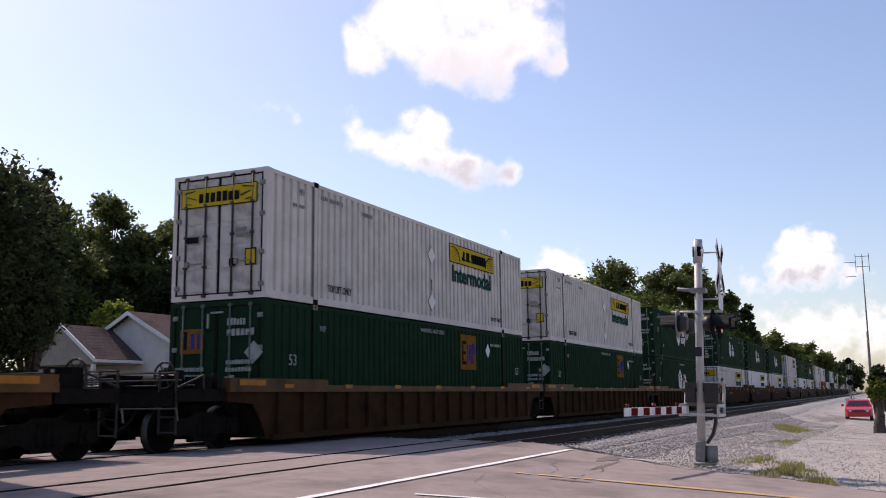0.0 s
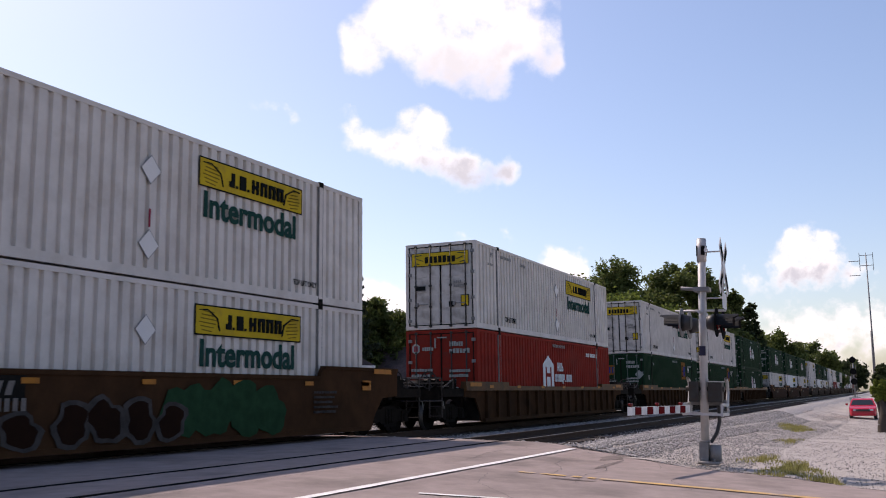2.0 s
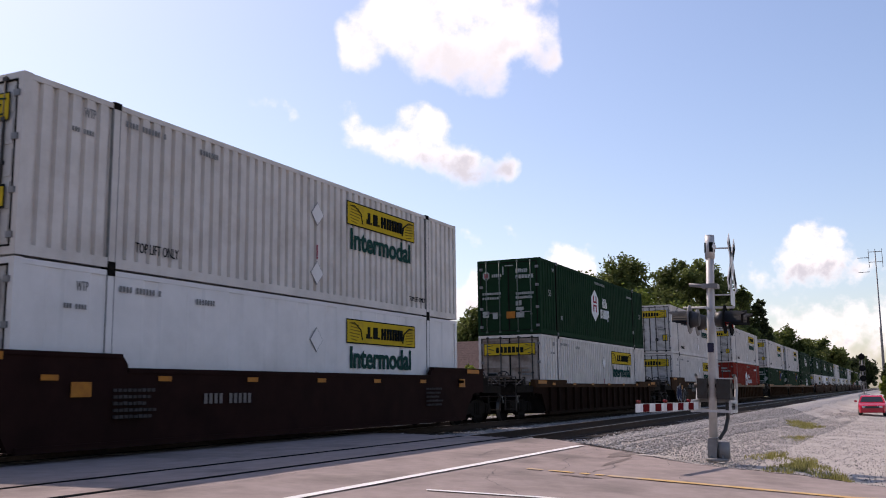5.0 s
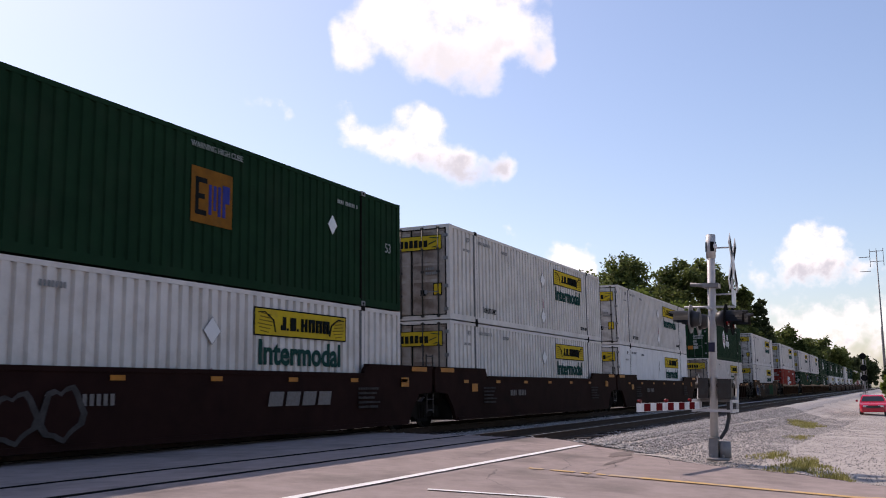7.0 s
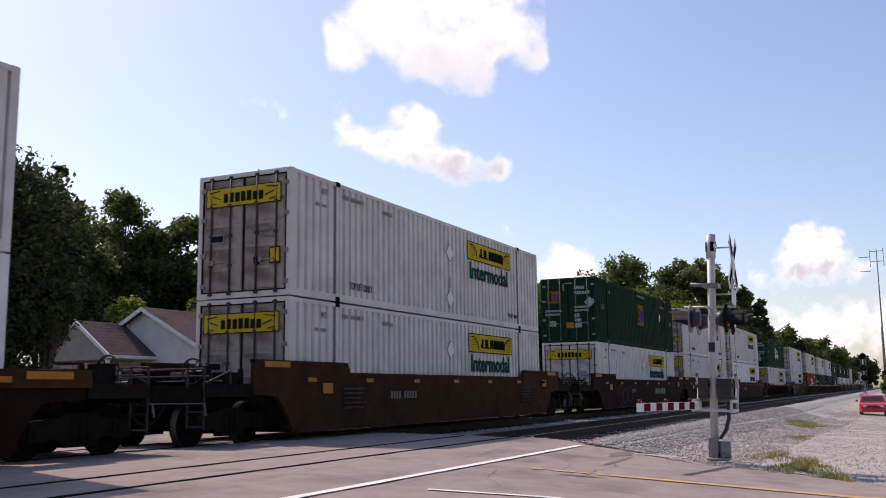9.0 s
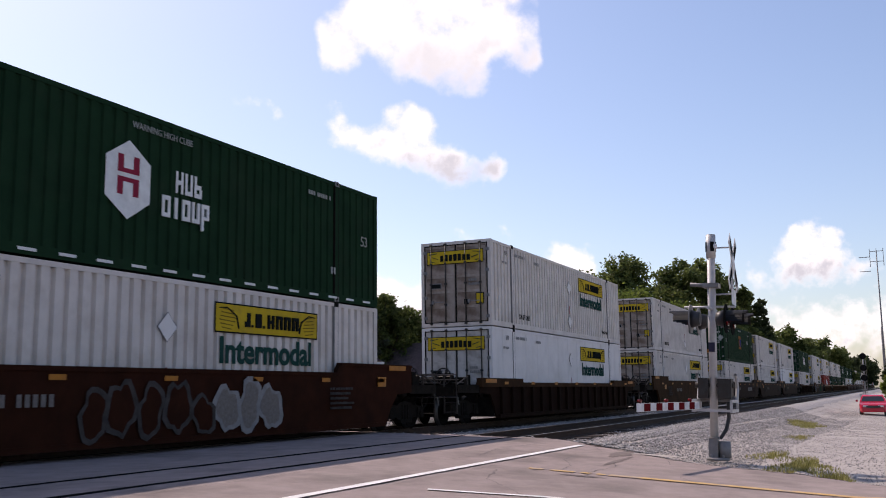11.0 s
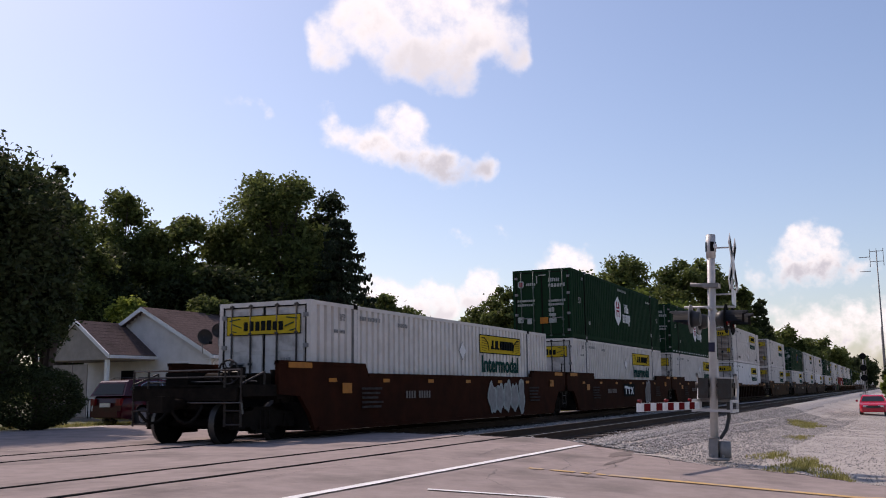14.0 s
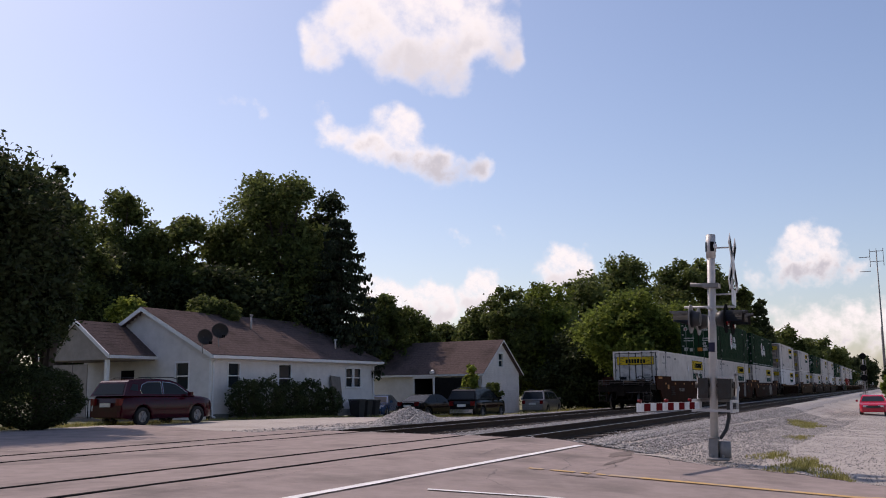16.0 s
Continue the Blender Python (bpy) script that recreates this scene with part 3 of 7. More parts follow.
def marks(c, style, far):
    if style in ("jb", "smooth"):
        x = 9.68

        def panel():
            ink = [(rect(0, 0, 3.65, .60), M["ink"]), (rect(.035, .03, 3.615, .57), M["yellow"])]
            for f in (1, -1):
                for k in range(6):
                    z0 = .10 + k * .075
                    a0 = .06 + .035 * abs(k - 2)
                    a1 = .62 - .06 * abs(k - 3) if f > 0 else .52 - .05 * abs(k - 2)
                    ink.append(([(1.825 - f * 1.75 + f * a, b) for a, b in ((a0, z0), (a1, z0 - .03), (a1, z0 - .008), (a0, z0 + .022))], M["yellow_dark"]))
                ink.append(([(1.825 - f * 1.75 + f * a, b) for a, b in ((.05, .50), (.3, .52), (.62, .36), (.7, .1), (.66, .1), (.58, .34), (.3, .495), (.05, .48))], M["ink"]))
            ink += [(rect(.95, .15, 1.02, .26), M["ink"]), (rect(1.02, .15, 1.12, .44), M["ink"]), (rect(1.17, .15, 1.22, .2), M["ink"]), (rect(1.3, .15, 1.5, .44), M["ink"]), (rect(1.56, .15, 1.61, .2), M["ink"])]
            for a in (1.72, 2.02, 2.32, 2.62):
                ink += [(rect(a, .15, a + .07, .44), M["ink"]), (rect(a + .15, .15, a + .22, .44), M["ink"]), (rect(a, .26 if a < 2 else .37, a + .22, .33 if a < 2 else .44), M["ink"])]
            return plate_mesh(ink, .003)
        mark(c, "logo_panel", "jbpanel", panel, x, 1.97, "yellow panel with a dark emblem")
        mark(c, "lettering", "intermodal", lambda: fit_text(text_mesh("Intermodal", .5, M["ink_green"], .014), 3.22, .54), x + .18, 1.36, "dark green word Intermodal")

        def end_panel():
            ink = [(rect(0, 0, 2.1, .46), M["ink"]), (rect(.02, .02, 2.08, .44), M["yellow"])] + [(scaled(o, 1, 1, .5, .1), m) for o, m in letters_block(7, 1.16, .25, M["ink"], 3)]
            for f in (1, -1):
                ink += [([(1.05 - f * .97 + f * a, b) for a, b in o], M["ink_green"]) for o in ([(0, .36), (.3, .40), (.32, .38), (.02, .34)], [(.1, .28), (.34, .2), (.36, .17), (.12, .25)], [(.06, .12), (.22, .09), (.22, .07), (.06, .1)])]
            return plate_mesh(ink, .004)
        mark(c, "logo_panel", "jbend", end_panel, WID - .24, 2.12, "yellow panel with a dark emblem", True)
        if not far:
            mark(c, "placard", "jbsquare", lambda: plate_mesh([(rect(0, 0, .3, .38), M["ink"]), (rect(.03, .03, .27, .35), M["yellow"])], .004), .55, .72, "small yellow notice", True)
            mark(c, "placard", "jbsq2", lambda: plate_mesh([(rect(0, 0, .18, .18), M["ink"])], .004), .98, .72, "small dark plate", True)
            mark(c, "placard", "jbplate", lambda: plate_mesh([(rect(0, 0, .42, .2), M["galv_dull"]), (rect(.03, .03, .39, .17), M["ink"])], .003), WID - .36, 1.28, "small dark makers plate", True)
            mark(c, "writing", "jbendno", lambda: plate_mesh(letters_block(4, .3, .09, M["ink_grey"], 51, .14) + letters_block(6, .42, .09, M["ink_grey"], 52), .003), .8, 1.36, "dark bars of writing", True)
            mark(c, "writing", "toplift", lambda: fit_text(text_mesh("TOP LIFT ONLY", .2, M["ink"]), 1.12, .18), 2.52, .34)
            mark(c, "writing", "toplift2", lambda: fit_text(text_mesh("TOP LIFT ONLY", .2, M["ink"]), .95, .13), LEN - POST - 1.15, .34)
            mark(c, "writing", "jbid", lambda: bars_mesh("1111011111101", .13, M["ink_grey"], .35), POST + .2, HIGH - .36)
            mark(c, "writing", "jbid2", lambda: bars_mesh("1111111", .13, M["ink_grey"], .35), POST + 2.2, HIGH - .42)
            mark(c, "writing", "wtp", lambda: fit_text(text_mesh("WTP", .2, M["ink_grey"]), .25, .16), POST - .75, HIGH - .42)
            mark(c, "writing", "jbid3", lambda: bars_mesh("11101111", .10, M["ink_grey"], .35), POST - 1.0, HIGH - .72)
            mark(c, "placard", "diamond", lambda: plate_mesh([([(-.02, .24), (.25, -.04), (.52, .24), (.25, .52)], M["galv_dull"]), ([(0, .24), (.25, -.02), (.5, .24), (.25, .5)], M["white_clean"])], .008), 8.1, .36, "white diamond placard holder")
            mark(c, "strap", "diastrap", lambda: plate_mesh([(rect(0, 0, .05, .34), M["maroon"])], .005), 8.33, .92, "dark red strap over the placard")
            mark(c, "placard", "diamond", lambda: None, 8.1, 1.75, "white diamond placard holder")
    elif style in ("hub", "hubdash"):
        def badge():
            h = [(scaled(HEX, 1.25, 1.42), M["ink_white"])]
            for x0 in (.36, .74):
                h += [(rect(x0, .42, x0 + .14, .72), M["maroon"]), (rect(x0, .82, x0 + .14, 1.14), M["maroon"])]
            h += [(rect(.36, .66, .88, .74), M["maroon"]), (rect(.36, .82, .88, .90), M["maroon"])]
            return plate_mesh(h, .003)
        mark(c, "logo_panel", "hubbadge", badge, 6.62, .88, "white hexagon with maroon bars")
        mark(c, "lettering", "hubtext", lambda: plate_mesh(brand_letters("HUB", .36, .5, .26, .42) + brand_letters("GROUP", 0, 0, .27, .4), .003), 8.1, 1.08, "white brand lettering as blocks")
        if not far:
            mark(c, "writing", "warn", lambda: fit_text(text_mesh("WARNING HIGH CUBE", .2, M["ink_faded"]), 1.6, .12), 7.3, HIGH - .34)
            mark(c, "writing", "gid", lambda: bars_mesh("1111011111101", .12, M["ink_faded"], .35), LEN - POST - 1.25, HIGH - .5)
            for x, z in ((.9, 1.48), (15.3, 1.48)):
                mark(c, "writing", "n53", lambda: fit_text(text_mesh("53", .3, M["ink_faded"]), .30, .25), x, z)
            for x in (2.35, 13.9):
                mark(c, "writing", "dl", lambda: bars_mesh("11", .2, M["ink_faded"], .35), x, .64)
            mark(c, "writing", "wtpw", lambda: fit_text(text_mesh("WTP", .2, M["ink_faded"]), .25, .14), POST - .6, HIGH - .42)
        green_end(c)
        if style == "hubdash":
            for k in range(20):
                mark(c, "reflector", "dash", lambda: plate_mesh([(rect(0, 0, .36, .05), M["ink_white"])], .004), .2 + k * .8, .06)
    elif style in ("emp", "emp2"):
        def square():
            h = [(rect(0, 0, 1.25, 1.1), M["orange_faded"])]
            h += [(rect(.12, .16, .46, .26), M["ink"]), (rect(.12, .16, .22, .9), M["ink"]), (rect(.12, .48, .4, .58), M["ink"]), (rect(.12, .8, .46, .9), M["ink"])]
            h += [(rect(.52, .2, .60, .8), M["blue_ink"]), (rect(.66, .3, .74, .8), M["blue_ink"]), (rect(.80, .2, .88, .8), M["blue_ink"]), (rect(.94, .2, 1.02, .85), M["blue_ink"]), (rect(1.0, .5, 1.15, .85), M["blue_ink"])]
            return plate_mesh(h, .003)
        mark(c, "logo_panel", "empsq", square, 7.63 if style == "emp" else 10.42, 1.12 if style == "emp" else 1.58, "orange square with dark and blue bars")
        mark(c, "placard", "empdia", lambda: plate_mesh([([(0, .24), (.2, 0), (.4, .24), (.2, .48)], M["ink_white"])], .004), 12.5, 1.58 if style == "emp" else 2.0, "white diamond placard")
        if not far:
            mark(c, "writing", "warn", lambda: None, 7.6, HIGH - .3) if "warn" in CACHE else mark(c, "writing", "warn", lambda: fit_text(text_mesh("WARNING HIGH CUBE", .2, M["ink_faded"]), 1.6, .12), 7.6, HIGH - .3)
            mark(c, "writing", "gid", lambda: bars_mesh("1111011111101", .12, M["ink_faded"], .35), LEN - POST - 1.25, HIGH - .5)
            for x, z in ((.9, 1.48), (15.3, 1.48)):
                mark(c, "writing", "n53", lambda: fit_text(text_mesh("53", .3, M["ink_faded"]), .30, .25), x, z)
            mark(c, "writing", "wtpw", lambda: fit_text(text_mesh("WTP", .2, M["ink_faded"]), .25, .14), POST + .2, HIGH - .6)
        green_end(c, True)
    elif style == "redhub":
        def tower():
            h = [([(0, 0), (1.3, 0), (1.3, 1.1), (.65, 1.45), (0, 1.1)], M["ink_white"])]
            h += [(rect(.3, .1, .44, 1.0), M["red"]), (rect(.86, .1, 1.0, 1.0), M["red"]), (rect(.44, .62, .86, .76), M["red"])]
            return plate_mesh(h, .003)
        mark(c, "logo_panel", "redtower", tower, 6.45, .8, "white tower shape with red bars")
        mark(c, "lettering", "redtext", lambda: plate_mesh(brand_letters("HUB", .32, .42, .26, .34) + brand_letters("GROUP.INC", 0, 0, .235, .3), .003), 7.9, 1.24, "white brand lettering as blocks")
        mark(c, "writing", "rid", lambda: bars_mesh("11110111111101", .2, M["ink_white"], .3), 12.3, 2.35)
        mark(c, "writing", "warn", lambda: fit_text(text_mesh("WARNING HIGH CUBE", .2, M["ink_white"]), 1.6, .12), 7.7, HIGH - .3)
        green_end(c)


def green_end(c, square=False):
    def end_marks():
        h = []
        for z, w in ((2.35, .5), (2.12, .75)):
            h += letters_block(6, w, .16, M["ink_faded"], int(z * 10), z)
        h += [(rect(0, .62, .32, .82), M["ink_faded"]), (rect(-.4, .60, -.05, .86), M["orange"]), (rect(.0, .9, .3, 1.02), M["ink_faded"])] + letters_block(9, .75, .1, M["ink_faded"], 41, 1.5) + letters_block(8, .68, .1, M["ink_faded"], 42, 1.34) + letters_block(2, .26, .2, M["ink_faded"], 43, 1.08)
        h += [(rect(-.42, 2.62, -.1, 2.66), M["ink_faded"]), (rect(-.52, 2.3, -.49, 2.62), M["ink_faded"])]
        return plate_mesh(h, .003)
    mark(c, "writing", "gend", end_marks, .98, .0, "white bars of writing and a small orange notice", True)

    def end_left():
        h = [(scaled(HEX, .32, .38, 0, 2.1), M["ink_faded"]), (rect(.09, 2.2, .23, 2.38), M["maroon"])]
        h += [(scaled(o, 1, 1, .4, 0), m) for o, m in letters_block(5, .42, .13, M["ink_faded"], 13, 2.22)]
        h += [(rect(0, .66, .25, .9), M["ink_faded"]), (rect(.42, .6, .62, .82), M["ink_faded"]), ] + letters_block(7, .7, .1, M["ink_faded"], 44, 1.36) + letters_block(8, .8, .1, M["ink_faded"], 45, 1.54)
        return plate_mesh(h, .003)

    def end_square():
        h = [(rect(.1, 1.75, .75, 2.3), M["orange_faded"]), (rect(.2, 1.85, .3, 2.25), M["ink"]), (rect(.4, 1.85, .5, 2.2), M["blue_ink"]), (rect(.58, 1.85, .66, 2.2), M["blue_ink"])]
        h += [(rect(.2, .7, .5, .95), M["ink_faded"])] + letters_block(7, .7, .1, M["ink_faded"], 46, 1.2) + letters_block(8, .8, .1, M["ink_faded"], 47, 1.36)
        return plate_mesh(h, .003)
    mark(c, "writing", "gendsq" if square else "gendl", end_square if square else end_left, WID - .22, .0, "white and orange markings", True)
    if square:
        mark(c, "placard", "enddia", lambda: plate_mesh([([(0, .25), (.25, 0), (.5, .25), (.25, .5)], M["ink_faded"])], .003), .52, 1.5, "white diamond placard", True)


# ---- well cars ----
def truck_mesh_side():
    bm = bmesh.new()
    prism(bm, [(-1.15, .36), (-1.05, .62), (-.45, .66), (-.3, .74), (.3, .74), (.45, .66), (1.05, .62), (1.15, .36), (.95, .30), (.5, .34), (.35, .24), (-.35, .24), (-.5, .34), (-.95, .30)], "y", -.09, .09)
    for x in (-.875, .875):
        tube(bm, (x, -.16, .42), (x, .1, .42), .11, n=10)
    for x in (-.16, 0, .16):
        tube(bm, (x, -.06, .28), (x, -.06, .66), .055, n=8)
    for x in (-.875, .875):
        prism(bm, [(x - .2, .30), (x + .2, .30), (x + .17, .60), (x - .17, .60)], "y", -.125, -.02)
        for a in (-.07, .07):
            tube(bm, (x + a, -.175, .45), (x + a, -.15, .45), .022, n=6)
    cube(bm, -.34, -.13, .19, .34, .06, .27)
    return mesh_of("side_frame", bm, M["black"], bevel=.015)


def wheelset_mesh():
    bm = bmesh.new()
    tube(bm, (0, -1.0, 0), (0, 1.0, 0), .085, n=10)
    for s in (-1, 1):
        prof = [(.12, s * .68), (.30, s * .70), (.36, s * .685), (.45, s * .675), (.455, s * .705), (.425, s * .725), (.418, s * .815), (.35, s * .81), (.30, s * .77), (.12, s * .83)]
        rings = [[bm.verts.new((r * math.cos(k * math.tau / 28), y, r * math.sin(k * math.tau / 28))) for k in range(28)] for r, y in prof]
        for i, (a, b) in enumerate(zip(rings, rings[1:])):
            for k in range(28):
                f = bm.faces.new((a[k], a[(k + 1) % 28], b[(k + 1) % 28], b[k]))
                f.smooth, f.material_index = True, 1 if i in (4, 5) else 0
        for k in range(4):
            a = k * math.tau / 4
            tube(bm, (.2 * math.cos(a), s * .8, .2 * math.sin(a)), (.2 * math.cos(a), s * .84, .2 * math.sin(a)), .03, n=6)
    return mesh_of("wheelset", bm, M["wheel"], M["tread"])


WHEELSETS = []


def bogie(parent, x):
    b = part("bogie", shared("bolster", bolster_mesh), None, parent)
    b.matrix_basis = pose(x, 0, 0)
    for s in (-1, 1):
        o = part("side_frame", shared("side_frame", truck_mesh_side), None, b)
        o.matrix_basis = pose(0, s * 1.0, 0, 0, 0, 0 if s < 0 else 180)
    for dx in (-.875, .875):
        w = part("wheelset", shared("wheelset", wheelset_mesh), None, b)
        w.matrix_basis = pose(dx, 0, .42)
        WHEELSETS.append(w)


def bolster_mesh():
    bm = bmesh.new()
    cube(bm, -.2, -1.0, .36, .2, 1.0, .70)
    cube(bm, -.32, -.35, .66, .32, .35, .84)
    for x in (-.38, .38):
        cube(bm, x - .05, -.78, .28, x + .05, .78, .44)
        for y in (-.72, .72):
            cube(bm, x * 1.12 - .05, y - .06, .26, x * 1.12 + .05, y + .06, .54)
    tube(bm, (-1.0, .18, .60), (1.0, .18, .52), .03, n=6)
    tube(bm, (-.7, -.3, .26), (.7, -.3, .22), .025, n=6)
    return mesh_of("bolster", bm, M["black"], bevel=.02)


HALF = 1.50      # half the width of a well car
SILLS = {"smooth": (1.48, 1.71, .20), "ribbed": (1.24, 1.42, .16)}


def well_car(kind, paint, label, rear_open, front_open, rear_gap, front_gap, far=False, extra=""):
    """A unit: origin under the lower container's rear end, on the track's centre line. The gaps run to the middle between two containers."""
    w = thing("well_car", label, "freight car", "well cars of the train")
    skin = M[paint]
    SILL_MID, SILL_END, SILL_LOW = SILLS[kind]
    xa, xb = -1.5, LEN + 1.5

    def side_mesh(s):
        bm = bmesh.new()
        y0, y1 = s * (HALF - .10), s * HALF
        if kind == "ribbed":
            prism(bm, [(xa + 1.4, SILL_LOW), (xb - 1.4, SILL_LOW), (xb - 1.2, .55), (xb - .9, .9), (xb - .05, .95), (xb - .05, SILL_MID), (xa + .05, SILL_MID), (xa + .05, .95), (xa + .9, .9), (xa + 1.2, .55)], "y", min(y0, s * (HALF - .05)), max(y0, s * (HALF - .05)))
            cube(bm, xa, s * (HALF - .16), SILL_MID - .1, xb, s * (HALF + .05), SILL_MID + .05, 1)
            cube(bm, xa + 1.5, s * (HALF - .14), SILL_LOW - .02, xb - 1.5, s * (HALF + .05), SILL_LOW + .1)
            for x in (xa, xb - 3.7):
                cube(bm, x, s * (HALF - .14), SILL_MID + .05, x + 3.7, s * (HALF + .03), SILL_END, 1)
            n = 17
            for k in range(n):
                x = lerp(xa + 1.75, xb - 1.75, k / (n - 1))
                cube(bm, x - .06, s * (HALF - .06), SILL_LOW + .08, x + .06, s * (HALF + .045), SILL_MID - .1)
        else:
            out = [(xa + 1.4, SILL_LOW), (xb - 1.4, SILL_LOW), (xb - 1.2, .55), (xb - .8, .95), (xb, 1.0), (xb, SILL_END), (xb - 3.6, SILL_END), (xb - 3.75, SILL_MID + .06), (xb - 3.75, SILL_MID), (xa + 3.75, SILL_MID), (xa + 3.75, SILL_MID + .06), (xa + 3.6, SILL_END), (xa, SILL_END), (xa, 1.0), (xa + .8, .95), (xa + 1.2, .55)]
            prism(bm, out, "y", min(y0, y1), max(y0, y1))
            cube(bm, xa, s * (HALF - .12), SILL_END - .07, xa + 3.6, s * (HALF + .03), SILL_END, 0)
            cube(bm, xb - 3.6, s * (HALF - .12), SILL_END - .07, xb, s * (HALF + .03), SILL_END, 0)
            cube(bm, xa + 3.75, s * (HALF - .12), SILL_MID - .08, xb - 3.75, s * (HALF + .03), SILL_MID, 0)
            cube(bm, xa + 1.5, s * (HALF - .12), SILL_LOW - .03, xb - 1.5, s * (HALF + .03), SILL_LOW + .07, 0)
        return mesh_of("side_sill", bm, skin, (M["ochre_top"] if paint == "ochre" else M["ochre"]) if kind == "ribbed" else skin, bevel=.012)
    for s in (-1, 1):
        part("side_sill", shared((kind, paint, "sill", s), lambda: side_mesh(s)), None, w)

    def beam_mesh():
        bm = bmesh.new()
        cube(bm, -.25, -HALF + .1, BASE - .07, .25, HALF - .1, BASE)
        return mesh_of("floor_beam", bm, M["black"])

    def bulkhead_mesh():
        bm = bmesh.new()
        cube(bm, -.12, -HALF + .1, .9, .12, HALF - .1, 1.22)
        return mesh_of("end_bulkhead", bm, M["black"])
    for k in range(6):
        part("floor_beam", shared("beam", beam_mesh), None, w).matrix_basis = pose(lerp(.5, LEN - .5, k / 5), 0, 0)
    def gusset_mesh():
        bm = bmesh.new()
        prism(bm, [(-.62, .82), (.62, .82), (.62, 1.19), (-.62, 1.19)], "y", -.03, .03)
        for q in (-.5, -.1, .3):
            cube(bm, q, -.09, .83, q + .07, .09, 1.18)
        return mesh_of("end_gusset", bm, M["black"])
    for x in (xa + .9, xb - .9):
        for s in (-1, 1):
            part("end_gusset", shared("gusset", gusset_mesh), None, w).matrix_basis = pose(x, s * (HALF - .3), 0)
    for x in (xa + .2, xb - .2):
        part("end_bulkhead", shared("bulkhead", bulkhead_mesh), None, w).matrix_basis = pose(x, 0, 0)

    def well_end_mesh():
        bm = bmesh.new()
        cube(bm, -.03, -HALF + .1, BASE - .05, .03, HALF - .1, 1.2)
        for y in (-.8, 0, .8):
            cube(bm, -.06, y - .04, BASE, .06, y + .04, 1.18)
        return mesh_of("well_end", bm, M["black"])
    for x in (-.2, LEN + .2):
        part("well_end", shared("well_end", well_end_mesh), None, w).matrix_basis = pose(x, 0, 0)

    # end platforms towards the neighbour
    def platform_mesh(a, b):
        bm = bmesh.new()
        cube(bm, a, -.45, .72, b, .45, 1.16)
        cube(bm, a, -1.42, 1.14, b, 1.42, 1.2)
        cube(bm, a, -1.45, .96, b, -1.40, 1.2)
        cube(bm, a, 1.40, .96, b, 1.45, 1.2)
        return mesh_of("end_platform", bm, M["black"], bevel=.01)

    def end_gear(x, d):
        """Hand brake, grab irons, ladder, pipes and lever at an open end; d is the way out."""
        for s in (-1, 1):
            bm = bmesh.new()
            for y in (1.0, 1.40):
                tube(bm, (x, s * y, .36), (x, s * y, 1.52), .024, n=6)
            for z in (.4, .68, .96):
                tube(bm, (x, s * 1.0, z), (x, s * 1.40, z), .02, n=6)
            tube(bm, (x, s * 1.42, 1.22), (x - d * .75, s * 1.42, 1.46), .02, n=6)
            tube(bm, (x - d * .75, s * 1.42, 1.18), (x - d * .75, s * 1.42, 1.46), .02, n=6)
            part("grab_iron", bm, M["iron"], w)
        bm = bmesh.new()
        for z, q in ((1.50, 0), (1.36, .12), (1.27, .5)):
            tube(bm, (x - d * q, -1.40, z), (x - d * q, 1.40, z), .021, n=6)
        tube(bm, (x + d * .06, -1.46, .84), (x + d * .06, .2, .84), .018, n=6)
        tube(bm, (x + d * .06, -1.46, .84), (x + d * .06, -1.5, .62), .018, n=6)
        part("pipe_rail", bm, M["pipe"], w)
        bm = bmesh.new()
        cube(bm, x - d * .52 - .13, -1.02, 1.18, x - d * .52 + .13, -.62, 1.56)
        cube(bm, x - d * .95 - .2, -1.3, 1.18, x - d * .95 + .2, -.95, 1.44)
        cube(bm, x - d * .7 - .3, .3, 1.18, x - d * .7 + .3, .9, 1.48)
        tube(bm, (x - d * 1.0, -.5, 1.32), (x - d * 1.0, .25, 1.32), .15, n=12)
        tube(bm, (x - d * 1.35, -1.2, 1.18), (x - d * 1.35, -1.2, 1.52), .06, n=8)
        part("brake_gear", bm, M["black"], w, "black brake valve, reservoir and housings")
        bm = bmesh.new()
        c = Vector((x - d * .36, -.8, 1.46))
        tube(bm, c - Vector((d * .16, 0, 0)), c, .035, n=8)
        ring = [c + Vector((0, .25 * math.cos(k * math.tau / 18), .25 * math.sin(k * math.tau / 18))) for k in range(18)]
        for k in range(18):
            tube(bm, ring[k], ring[(k + 1) % 18], .022, n=5, cap=False)
            if k % 3 == 0:
                tube(bm, c, ring[k], .016, n=4, cap=False)
        part("brake_wheel", bm, M["iron"], w)
        bm = bmesh.new()
        tube(bm, (x, 0, .82), (x + d * .75, 0, .82), .11, n=8)
        cube(bm, x + d * .7 - .18, -.17, .66, x + d * .7 + .18, .17, .98)
        cube(bm, x - .08, -1.35, .88, x + .08, 1.35, 1.14)
        part("coupler", bm, M["black"], w)
        for y in (-.45, .4):
            bm = bmesh.new()
            pts = [Vector((x + d * .78 * q, y + .12 * q, .78 - 1.15 * q * (1 - q) - .1 * q)) for q in (0, .2, .4, .6, .8, 1)]
            limb(bm, pts, .03, .03, 6)
            part("air_hose", bm, M["gasket"], w)

